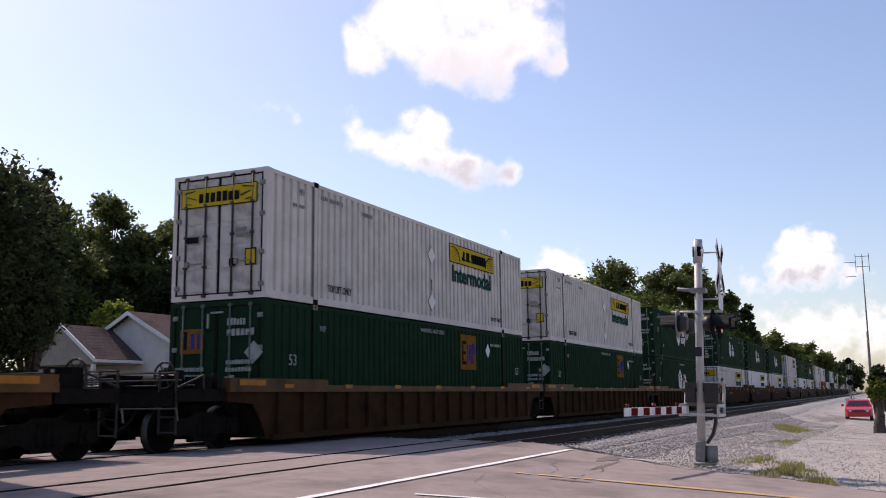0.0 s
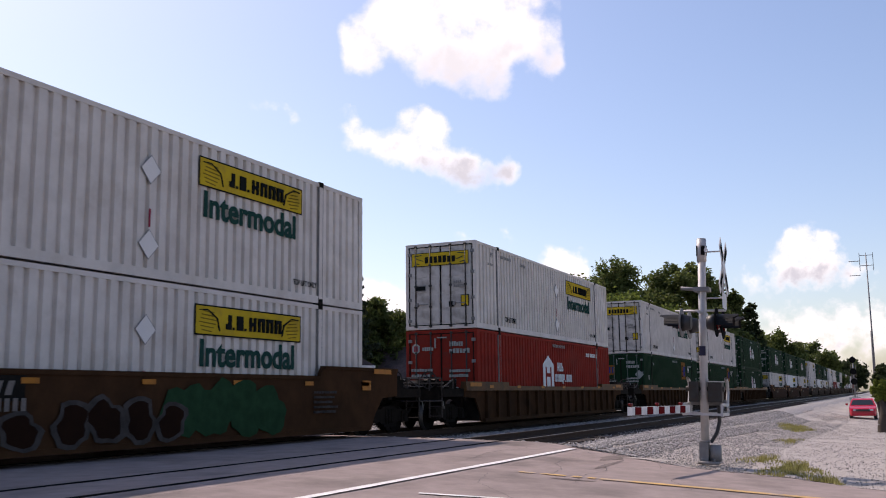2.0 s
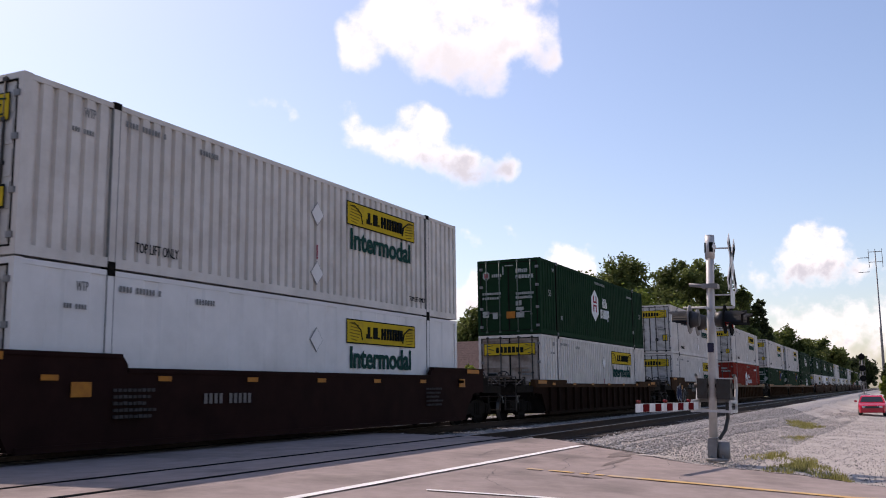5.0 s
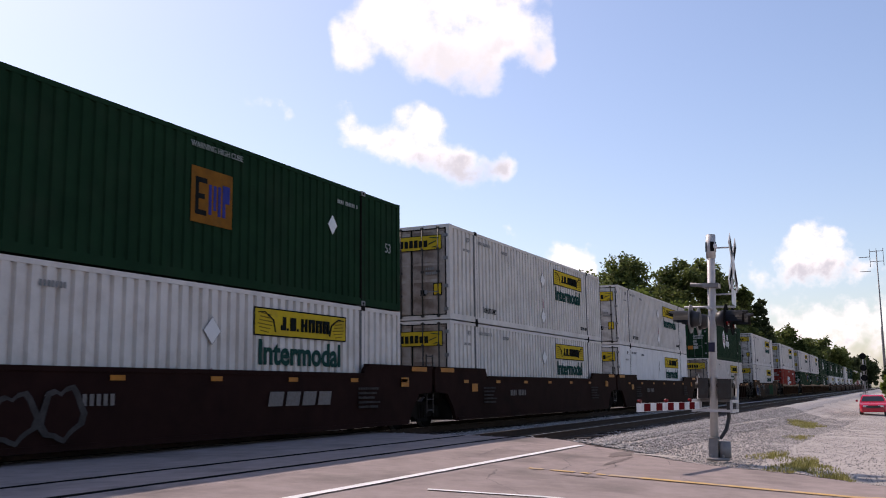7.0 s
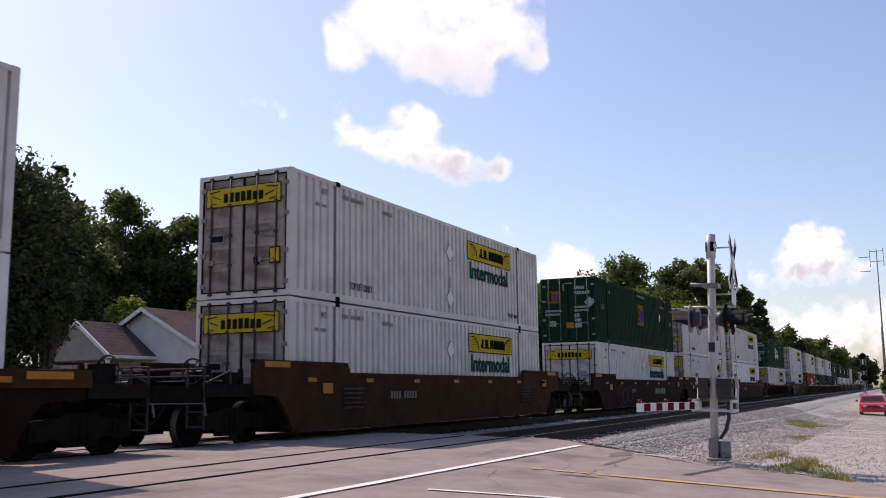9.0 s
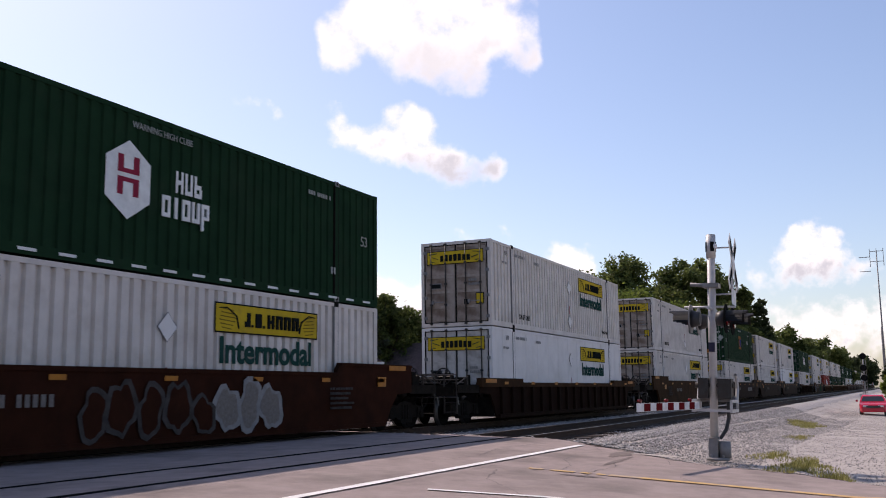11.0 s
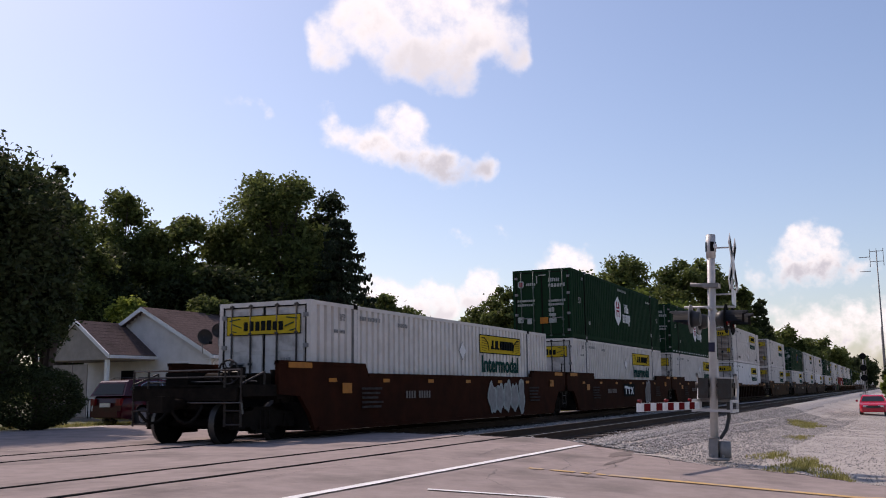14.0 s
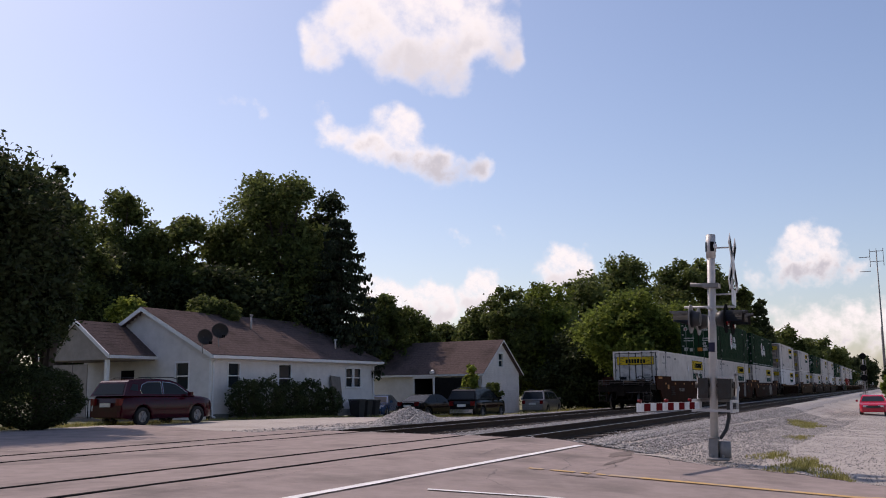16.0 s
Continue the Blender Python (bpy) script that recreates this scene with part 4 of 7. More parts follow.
    if rear_open:
        end = -rear_gap + .75
        part("end_platform", shared(("plat", round(end, 2), 0), lambda: platform_mesh(end, xa)), None, w)
        end_gear(end, -1)
        bogie(w, end + 1.2)
    else:
        bogie(w, -rear_gap)
        part("end_platform", shared(("plat", round(-rear_gap, 2), 0), lambda: platform_mesh(-rear_gap - .3, xa)), None, w)

        def crossover_mesh():
            bm = bmesh.new()
            for q in (-.2, .2):
                tube(bm, (q, 0, .42), (q, 0, 2.05), .024, n=6)
            for k in range(6):
                tube(bm, (-.2, 0, .5 + k * .3), (.2, 0, .5 + k * .3), .018, n=6)
            return mesh_of("end_ladder", bm, M["iron"])
        part("end_ladder", shared("crossover", crossover_mesh), None, w).matrix_basis = pose(xa - .12, -HALF + .12, 0)
    if front_open:
        end = LEN + front_gap - .75
        part("end_platform", shared(("plat", round(end, 2), 1), lambda: platform_mesh(xb, end)), None, w)
        end_gear(end, 1)
        bogie(w, end - 1.2)
    else:
        part("end_platform", shared(("plat", round(front_gap, 2), 1), lambda: platform_mesh(xb, LEN + front_gap + .2)), None, w)

    # side markings
    def stick(name, key, make, x, z, label=""):
        o = part(name, shared(key, make), None, w, label)
        o.matrix_basis = pose(x, -HALF - (.052 if kind == "ribbed" else .034), z) @ SIDE_POSE
    for k in range(7):
        x = lerp(.4, LEN - .4, k / 6)
        stick("reflector", "yrefl", lambda: plate_mesh([(rect(0, 0, .34, .09), M["orange"])], .004), x, SILL_MID - (.02 if kind == "ribbed" else .22))
    else:
        stick("marking_plate", "yplate", lambda: plate_mesh([(rect(0, 0, .9, .12), M["orange"])], .004), xb - 1.3, SILL_END - .15, "yellow reflective plate")
        stick("marking_plate", "yplate", None, xa + .3, SILL_END - .15, "yellow reflective plate")
    if kind == "smooth":
        stick("marking_plate", "oplate", lambda: plate_mesh([(rect(0, 0, .42, .24), M["orange"])], .004), 1.0, 1.0, "orange plate")
        stick("writing", "carno", lambda: bars_mesh("1111011111", .24, M["wood_grey"], .4), 4.2, .85)
        def stencil():
            out = []
            for k in range(5):
                out += letters_block(9 - k % 3, 1.0 - .12 * (k % 3), .06, M["graf_grey"], 60 + k, .46 - k * .11)
            return plate_mesh(out, .003)
        stick("writing", "stencil", stencil, 1.9, .62, "faint stencilled bars of writing")
        stick("writing", "stencil", stencil, LEN - 2.6, .62, "faint stencilled bars of writing")
        stick("marking_plate", "oplate", None, LEN - .4, 1.15, "orange plate")
    if extra == "bubbles":
        graffiti(w, 9.9, [(.0, 1.1), (.62, 1.1), (1.3, 1.2), (1.95, 1.1), (2.6, 1.15)], M["ink_faded"], M["galv_dull"], .34)
    elif extra == "ttx":
        def block():
            return plate_mesh([(rect(-.18, -.1, 1.9, .5), M["ink"]), (rect(0, .27, .68, .39), M["ink_white"]), (rect(.18, 0, .32, .26), M["ink_white"]), (rect(.55, .24, 1.05, .34), M["ink_white"]), (rect(.73, 0, .87, .26), M["ink_white"]),
                               ([(1.1, 0), (1.25, 0), (1.65, .34), (1.5, .34)], M["ink_white"]), ([(1.5, 0), (1.65, 0), (1.25, .34), (1.1, .34)], M["ink_white"])], .004)
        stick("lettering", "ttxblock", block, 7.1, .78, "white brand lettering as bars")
        graffiti(w, 11.3, [(.0, 1.15), (.45, 1.2)], M["galv_dull"], M["wood_grey"], .36)
    elif extra == "pale":
        graffiti(w, 6.2, [(.0, .9), (.6, 1.1), (1.3, 1.0), (2.0, 1.1), (2.7, .8)], M["graf_grey"], None, .34)
        graffiti(w, 9.6, [(.0, 1.0), (.7, 1.1), (1.4, 1.0)], M["galv_dull"], M["wood_grey"], .4)
    elif extra == "slab":
        stick("lettering", "slab", lambda: plate_mesh([([(a + c * .25, c) for a, c in ((k * .62, 0), (k * .62 + .5, 0), (k * .62 + .5, .3), (k * .62, .3))], M["wood_grey"]) for k in range(4)], .004), 9.9, .75, "pale brand lettering as slanted bars")
        graffiti(w, 2.6, [(.0, 1.0), (.8, .9), (1.7, 1.0)], M["graf_grey"], M["maroon_car"], .4)
    elif extra == "colour":
        def number_panel():
            out = [(rect(0, 0, 2.6, .38), M["gasket"])]
            for k in range(10):
                a = .16 + k * .21 + (.18 if k > 3 else 0)
                out.append(([(a, .09), (a + .11, .09), (a + .17, .30), (a + .06, .30)], M["wood_grey"]))
            return plate_mesh(out, .003)
        stick("number_panel", "numpanel", number_panel, 3.0, 1.0, "black panel with slanted grey bars of writing")
        graffiti(w, -.3, [(.0, 1.05), (.65, 1.1)], M["galv_dull"], M["graf_blue"], .42)
        graffiti(w, 1.55, [(.0, .8)], M["galv_dull"], M["graf_grey"], .42)
        graffiti(w, 5.3, [(.0, .6), (1.0, .75), (1.7, .85), (2.5, .8), (3.3, .7)], M["graf_grey"], M["dark_brown"], .46)
        graffiti(w, 9.0, [(.0, 1.1), (.9, 1.15), (1.8, 1.1), (2.6, 1.0)], M["graf_green"], M["graf_green"], .62)
    return w


def graffiti(w, x, blobs, paint, inner=None, wide=.27):
    """Rounded painted shapes on the sill."""
    rnd = random.Random(int(x * 10))
    for k, (dx, h) in enumerate(blobs):
        bm = bmesh.new()
        n, rx, rz = 18, wide, h * .5
        pts, ph = [], rnd.random() * 6
        for i in range(n):
            a = i * math.tau / n
            r = 1 + .2 * math.sin(2 * a + ph) + .13 * math.sin(5 * a + 2 * ph)
            pts.append((dx + .25 + rx * r * math.cos(a), h * .5 + rz * min(1.05, r) * math.sin(a)))
        prism(bm, pts, "z", 0, .003 + .001 * k, 0)
        prism(bm, [(dx + .25 + (px - dx - .25) * .72, h * .5 + (pz - h * .5) * .8) for px, pz in pts], "z", .003, .006 + .001 * k, 1)
        o = part("graffiti", bm, [paint, inner or M["brown"]], w, "painted rounded graffiti shape")
        o.matrix_basis = pose(x, -HALF - .034, .24) @ SIDE_POSE


JB = ("white", "white_door_shaded", "white corrugated container with a yellow panel", "jb")
JBD = ("white", "door_grime", "white corrugated container with grimy rear doors", "jb")
JBS = ("white_clean", "white_door_shaded", "smooth white container with a yellow panel", "smooth")
HUB = ("green", "green", "dark green container with white hexagon badge", "hub")
HUBD = ("green", "green", "dark green container with white reflector row", "hubdash")
EMP = ("green", "green", "dark green container with an orange square", "emp")
EMP2 = EMP[:3] + ("emp2",)
RED = ("red", "red", "faded red container with white markings", "redhub")
# rear to front: place at T0, lower load, upper load, car kind, paint, joined to the next, extra
UNITS = [
    (18.13, JB, None, "smooth", "brown", True, "bubbles"), (37.6, JB, HUB, "smooth", "brown", True, "ttx"), (57.0, JB, HUBD, "smooth", "brown", False, "pale"),
    (80.85, JBS, JBD, "ribbed", "dark_brown", False, ""), (104.35, JBD, JBD, "smooth", "ochre", False, ""), (128.2, JB, EMP, "smooth", "maroon_car", True, "slab"),
    (147.55, JBD, JBD, "smooth", "maroon_car", True, ""), (166.95, JBS, JB, "smooth", "maroon_car", False, ""), (190.8, JBD, HUB, "ribbed", "dark_brown", False, ""),
    (214.2, JB, JB, "smooth", "ochre", False, "colour"), (237.85, RED, JB, "ribbed", "ochre", False, ""), (261.3, EMP2, JB, "ribbed", "ochre", True, ""),
    (280.75, EMP2, JB, "ribbed", "ochre", True, ""), (300.2, HUB, HUB, "ribbed", "ochre", False, "")]
AHEAD = [(JB, HUB), (JBS, HUB), (JB, HUBD), (JB, JB), (JBS, EMP), (JB, HUB), (JBD, JB), (RED, JB), (JB, EMP), (EMP, JB), (JB, HUB), (JB, JB), (JBS, HUB), (JB, JB), (RED, EMP), (JB, JB)]
u = 300.2 + 23.5
for k, (lo, hi) in enumerate(AHEAD):
    UNITS.append((u, lo, hi, "smooth", ("brown", "maroon_car")[k // 3 % 2], k % 3 != 2 and k < 15, ""))
    u += 19.4 if k % 3 != 2 else 23.5
MOVING = []
for k, (u, lo, hi, kind, paint, joined, extra) in enumerate(UNITS):
    back = (u - UNITS[k - 1][0] - LEN) / 2 if k else 3.4
    ahead = (UNITS[k + 1][0] - u - LEN) / 2 if k + 1 < len(UNITS) else 3.6
    back_open = k == 0 or not UNITS[k - 1][5]
    colour = {"brown": "rust brown", "ochre": "ochre brown", "maroon_car": "dark maroon", "dark_brown": "dark brown"}[paint]
    car = well_car(kind, paint, "%s %s steel well car of the freight train" % (colour, "ribbed" if kind == "ribbed" else "smooth-sided"), back_open, not joined, back, ahead, k > 14, extra)
    MOVING.append((car, u, TRACK_FAR, 0))
    c = container(*lo[:2], lo[2] + " in a well car", lo[3], k > 14)
    MOVING.append((c, u, NEAR_SIDE, BASE))
    if hi:
        c = container(*hi[:2], hi[2] + ", stacked on top", hi[3], k > 14)
        for lx in (POST, LEN - POST):
            for ly, turn in ((0, 0), (WID, 180)):
                part("container_lock", shared("lock", lock_mesh), None, c).matrix_basis = pose(lx, ly, 0, 0, 0, turn)
        MOVING.append((c, u, NEAR_SIDE, BASE + HIGH + LOCK))

# ---- clouds: far glowing sheets, light and shade painted in, that drift slowly ----
def cloud_mat(seed, shade, half):
    m = bpy.data.materials.new("cloud_glow_shaded")
    m.use_nodes = True
    n, l = m.node_tree.nodes, m.node_tree.links
    n.clear()

    def node(kind, **kw):
        x = n.new(kind)
        for k, v in kw.items():
            x.inputs[int(k[1:])].default_value = v
        return x
    at, tc = n.new("ShaderNodeVertexColor"), n.new("ShaderNodeTexCoord")
    at.layer_name = "puff"
    mp = n.new("ShaderNodeMapping")
    mp.inputs["Location"].default_value = (seed * 7.3, seed * 3.1, 0)
    l.new(tc.outputs["Object"], mp.inputs["Vector"])
    big, fine = n.new("ShaderNodeTexNoise"), n.new("ShaderNodeTexNoise")
    for t, s, d in ((big, .016, 10), (fine, .010, 6)):
        t.inputs["Scale"].default_value, t.inputs["Detail"].default_value, t.inputs["Roughness"].default_value = s, d, .58
        l.new(mp.outputs["Vector"], t.inputs["Vector"])

    def math_node(op, a, b):
        x = n.new("ShaderNodeMath")
        x.operation = op
        for i, v in enumerate((a, b)):
            if isinstance(v, float):
                x.inputs[i].default_value = v
            else:
                l.new(v, x.inputs[i])
        return x.outputs[0]

    def rng(src, a, b, c, d):
        x = n.new("ShaderNodeMapRange")
        x.interpolation_type = "SMOOTHSTEP"
        for i, v in enumerate((a, b, c, d)):
            x.inputs[i + 1].default_value = v
        l.new(src, x.inputs[0])
        return x.outputs[0]
    dens = math_node("ADD", at.outputs["Color"], math_node("MULTIPLY", math_node("SUBTRACT", big.outputs["Fac"], .5), 2.9))
    alpha = rng(dens, .12, 1.45, 0.0, .98)
    # painted shade: the flat underside is greyer than the sunlit tops
    sep = n.new("ShaderNodeSeparateXYZ")
    l.new(tc.outputs["Object"], sep.inputs[0])
    under = math_node("MULTIPLY", sep.outputs["Y"], -1.1 / half)
    thick = rng(math_node("ADD", math_node("ADD", dens, under), math_node("MULTIPLY", math_node("SUBTRACT", fine.outputs["Fac"], .5), 1.6)), .9, 2.0, 0.0, shade)
    mix = n.new("ShaderNodeMix")
    mix.data_type = "RGBA"
    mix.inputs[6].default_value, mix.inputs[7].default_value = (.95, .98, 1.02, 1), (.54, .58, .66, 1)
    l.new(thick, mix.inputs[0])
    em, tr, mx, out = n.new("ShaderNodeEmission"), n.new("ShaderNodeBsdfTransparent"), n.new("ShaderNodeMixShader"), n.new("ShaderNodeOutputMaterial")
    l.new(mix.outputs[2], em.inputs["Color"])
    l.new(alpha, mx.inputs[0])
    l.new(tr.outputs[0], mx.inputs[1])
    l.new(em.outputs[0], mx.inputs[2])
    l.new(mx.outputs[0], out.inputs["Surface"])
    return m


CLOUDS = []


def ray_dir(px, py):
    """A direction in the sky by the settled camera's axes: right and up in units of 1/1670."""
    m = aim(0, 0).to_3x3()
    return (m @ Vector(((px - 784) / 1670, (441 - py) / 1670, -1))).normalized()


def cloud(seed, px, py, wide, high, puffs, dist, drift, shade=.5, tilt=0.0):
    """A sheet facing the viewer; puffs are (across, up, radius, strength) in its half sizes."""
    c = EYE + ray_dir(px, py) * dist
    k = dist / 1670
    w, h = wide * k, high * k
    nx, ny = 80, 50
    verts, faces, dens = [], [], []
    for j in range(ny + 1):
        for i in range(nx + 1):
            a, b = 2 * i / nx - 1, 2 * j / ny - 1
            verts.append((a * w, b * h, 0))
            d = 0
            for px_, py_, r, s in puffs:
                q = (((a - px_) * wide) ** 2 + ((b - py_) * high) ** 2) / (r * wide) ** 2
                d += s * max(0, 1 - q / 2.0) ** 1.5
            edge = min(1, (1 - abs(a)) * 6) * min(1, (1 - abs(b)) * 6)
            dens.append((min(d, 2.0) * .62 - .12) * edge - (1 - edge) * 1.5 if d else -1.5)
    for j in range(ny):
        for i in range(nx):
            o = j * (nx + 1) + i
            faces.append((o, o + 1, o + nx + 2, o + nx + 1))
    me = bpy.data.meshes.new("cloud")
    me.from_pydata(verts, [], faces)
    col = me.attributes.new("puff", "FLOAT_COLOR", "POINT")
    col.data.foreach_set("color", [v for d in dens for v in (max(-2, d), max(-2, d), max(-2, d), 1)])
    me.materials.append(cloud_mat(seed, shade, h))
    ob = tagged(new("cloud", me), "white cumulus cloud drifting in a pale blue sky", "cloud", "clouds in the sky")
    face = (EYE - c).to_track_quat("Z", "Y").to_matrix().to_4x4()
    ob.visible_shadow = False
    right = face.to_3x3() @ Vector((1, 0, 0))
    CLOUDS.append((ob, c, face, right * drift * k))
    return ob


# the big cloud, the curl under it, the low ones along the horizon; drift in 1/1670 of the distance per second
cloud(1, 778, 62, 225, 150, [(-.80, -.16, .15, 1.15), (-.66, -.26, .13, 1.0), (-.58, .06, .26, 1.35), (-.22, .2, .4, 1.5), (.14, .25, .42, 1.6), (.52, .2, .36, 1.4), (.72, -.13, .19, 1.3), (.77, -.3, .11, 1.0), (.12, -.3, .28, 1.35), (.32, -.55, .15, 1.0), (-.14, -.22, .22, 1.2), (-.88, .12, .07, .9), (.0, .6, .5, 1.5)], 1400, -6.0, .6)
cloud(2, 748, 262, 195, 100, [(-.73, .52, .12, 1.15), (-.66, .3, .13, 1.2), (-.52, .12, .14, 1.2), (-.36, .0, .17, 1.25), (-.2, .02, .18, 1.3), (-.24, .58, .11, 1.1), (-.1, .62, .13, 1.25), (.06, .52, .13, 1.25), (.03, .34, .15, 1.2), (-.04, .1, .21, 1.4), (.16, -.2, .19, 1.35), (.3, -.34, .17, 1.25), (.46, -.4, .16, 1.35), (.66, -.32, .14, 1.2), (.74, -.42, .1, 1.0)], 1900, -4.4, .95)
cloud(3, 478, 190, 75, 50, [(-.45, .2, .2, .8), (-.2, .15, .2, .85), (.05, .1, .2, .85), (.28, .05, .18, .85), (.4, -.25, .16, .8)], 1700, -4.8, .1)
cloud(4, 1428, 456, 140, 84, [(-.04, .58, .13, 1.25), (.12, .52, .14, 1.25), (.26, .36, .14, 1.2), (-.12, .34, .15, 1.25), (.0, .12, .27, 1.45), (.26, .1, .24, 1.35), (.36, -.22, .22, 1.25), (.0, -.28, .28, 1.25), (-.32, -.3, .24, 1.1), (-.62, -.42, .18, .95), (.66, -.36, .18, .95)], 3300, -.9, 1.0)
cloud(5, 1470, 590, 200, 76, [(-.5, .1, .24, .75), (-.2, .3, .2, .95), (.05, .22, .2, 1.0), (.3, .35, .2, 1.0), (.6, .25, .24, .95), (.1, -.3, .36, .75), (-.3, -.4, .32, .65), (.6, -.3, .3, .75)], 3600, -.5, 1.0)
cloud(6, 1006, 474, 78, 60, [(-.15, .35, .34, 1.9), (.2, .2, .36, 1.8), (.45, -.1, .3, 1.5), (-.4, -.2, .34, 1.6), (.1, -.4, .5, 1.6)], 3300, -.5, .5)
cloud(7, 856, 515, 72, 66, [(.0, .38, .32, 1.9), (.25, .25, .28, 1.7), (-.25, .0, .36, 1.8), (-.1, -.4, .5, 1.8), (.4, -.25, .35, 1.5)], 3300, -.6, .5)
cloud(8, 725, 535, 130, 60, [(-.55, .35, .24, 1.8), (-.35, .2, .24, 1.7), (-.05, .0, .27, 1.7), (.3, .12, .25, 1.8), (.5, .0, .24, 1.7), (-.3, -.35, .4, 1.7), (.4, -.4, .34, 1.6)], 3400, -.6, .6)
cloud(9, 820, 420, 60, 22, [(-.2, 0, .35, .68), (.3, 0, .3, .66)], 2600, -2.0, .1)
cloud(10, 900, 412, 30, 30, [(0, 0, .55, .68)], 2600, -2.0, .1)


# ---- trees and shrubs ----
def leaf_mesh(name, centres, sizes, material, rng, droop=0.0):
    """Many small bent leaves: a diamond of two triangles each."""
    n = len(centres)
    a = rng.normal(size=(n, 3))
    a[:, 2] = a[:, 2] * .6 - droop
    a /= np.linalg.norm(a, axis=1)[:, None]
    b = np.cross(a, rng.normal(size=(n, 3)))
    b /= np.linalg.norm(b, axis=1)[:, None]
    s = sizes[:, None]
    nrm = np.cross(a, b)
    v = np.stack([centres - a * s, centres + b * s * .55 + nrm * s * .15, centres + a * s, centres - b * s * .55 + nrm * s * .15], axis=1).reshape(-1, 3)
    me = bpy.data.meshes.new(name)
    me.vertices.add(4 * n)
    me.vertices.foreach_set("co", v.astype(np.float32).ravel())
    me.loops.add(4 * n)
    me.loops.foreach_set("vertex_index", np.arange(4 * n, dtype=np.int32))
    me.polygons.add(n)
    me.polygons.foreach_set("loop_start", np.arange(0, 4 * n, 4, dtype=np.int32))
    me.update(calc_edges=True)
    me.validate()
    me.materials.append(material)
    return me


def tree(x, y, high, spread, low, leaves, leaf, seed, label, size=0.118, lobes=22, shape="round", trunk=.3, gap=.55, name="tree"):
    rng = np.random.default_rng(seed)
    z0 = ground_z(x, y) - .08
    t = thing(name, label, name, "", m=pose(x, y, z0))
    bm = bmesh.new()
    top = high * .82
    stem = [Vector((rng.normal() * .12 * k * (high / 14), rng.normal() * .12 * k * (high / 14), top * k / 5)) for k in range(6)]
    limb(bm, stem, trunk, trunk * .2, 9)
    cs = []
    for k in range(lobes):
        f = (k + .5) / lobes
        h = low + (high - low) * (f ** .85) * rng.uniform(.84, 1.05)
        if shape == "round":
            r = spread * math.sqrt(max(.05, 1 - ((f - .42) / .66) ** 2)) * rng.uniform(.2, .84)
        elif shape == "tall":
            r = spread * (1 - .55 * f) * rng.uniform(.3, .85)
        else:
            r = spread * rng.uniform(.2, .8)
        an = k * 2.4 + rng.uniform(-.5, .5)
        size_l = spread * rng.uniform(.22, .5) * (1 - .2 * f)
        c = Vector((math.cos(an) * r, math.sin(an) * r, min(h, high - size_l * .62)))
        cs.append((c, size_l))
        s = stem[min(4, int(f * 4))]
        mid = (s + c) / 2 + Vector((0, 0, -.06 * high * rng.random()))
        limb(bm, [s, mid, c], trunk * .35, trunk * .06, 6)
    part("trunk", bm, M["bark"], t)
    pts = []
    vol = np.array([r ** 2 for _, r in cs])
    for (c, r), share in zip(cs, vol / vol.sum()):
        n = int(leaves * share)
        d = rng.normal(size=(n, 3))
        d /= np.linalg.norm(d, axis=1)[:, None]
        # twigs: leaves gather in sprays on each lobe
        sprays = rng.normal(size=(max(8, n // 22), 3))
        sprays /= np.linalg.norm(sprays, axis=1)[:, None]
        pick = rng.integers(0, len(sprays), n)
        rad = gap + (1.08 - gap) * rng.random(n) ** .6
        stretch = rng.uniform(.55, 1.3, len(sprays))[pick]
        p = sprays[pick] * (r * rad * stretch)[:, None] * np.array([1, 1, .8]) + rng.normal(size=(n, 3)) * r * .17
        pts.append(p + np.array(c))
    # loose sprays between the lobes break up their outline
    m = leaves // 7
    f = rng.random(m // 18 + 1)
    an = rng.random(len(f)) * math.tau
    rr = spread * np.sqrt(np.maximum(.05, 1 - ((f - .42) / .66) ** 2)) * .88 * np.sqrt(rng.random(len(f)))
    hub = np.stack([np.cos(an) * rr, np.sin(an) * rr, low + (high - low) * f * .82], 1)
    pts.append(hub[rng.integers(0, len(f), m)] + rng.normal(size=(m, 3)) * spread * .05)
    p = np.concatenate(pts)
    p = p[p[:, 2] > .15]
    part("crown", leaf_mesh("crown", p, rng.uniform(.6, 1.4, len(p)) * size, M[leaf], rng, .3), None, t)
    return t


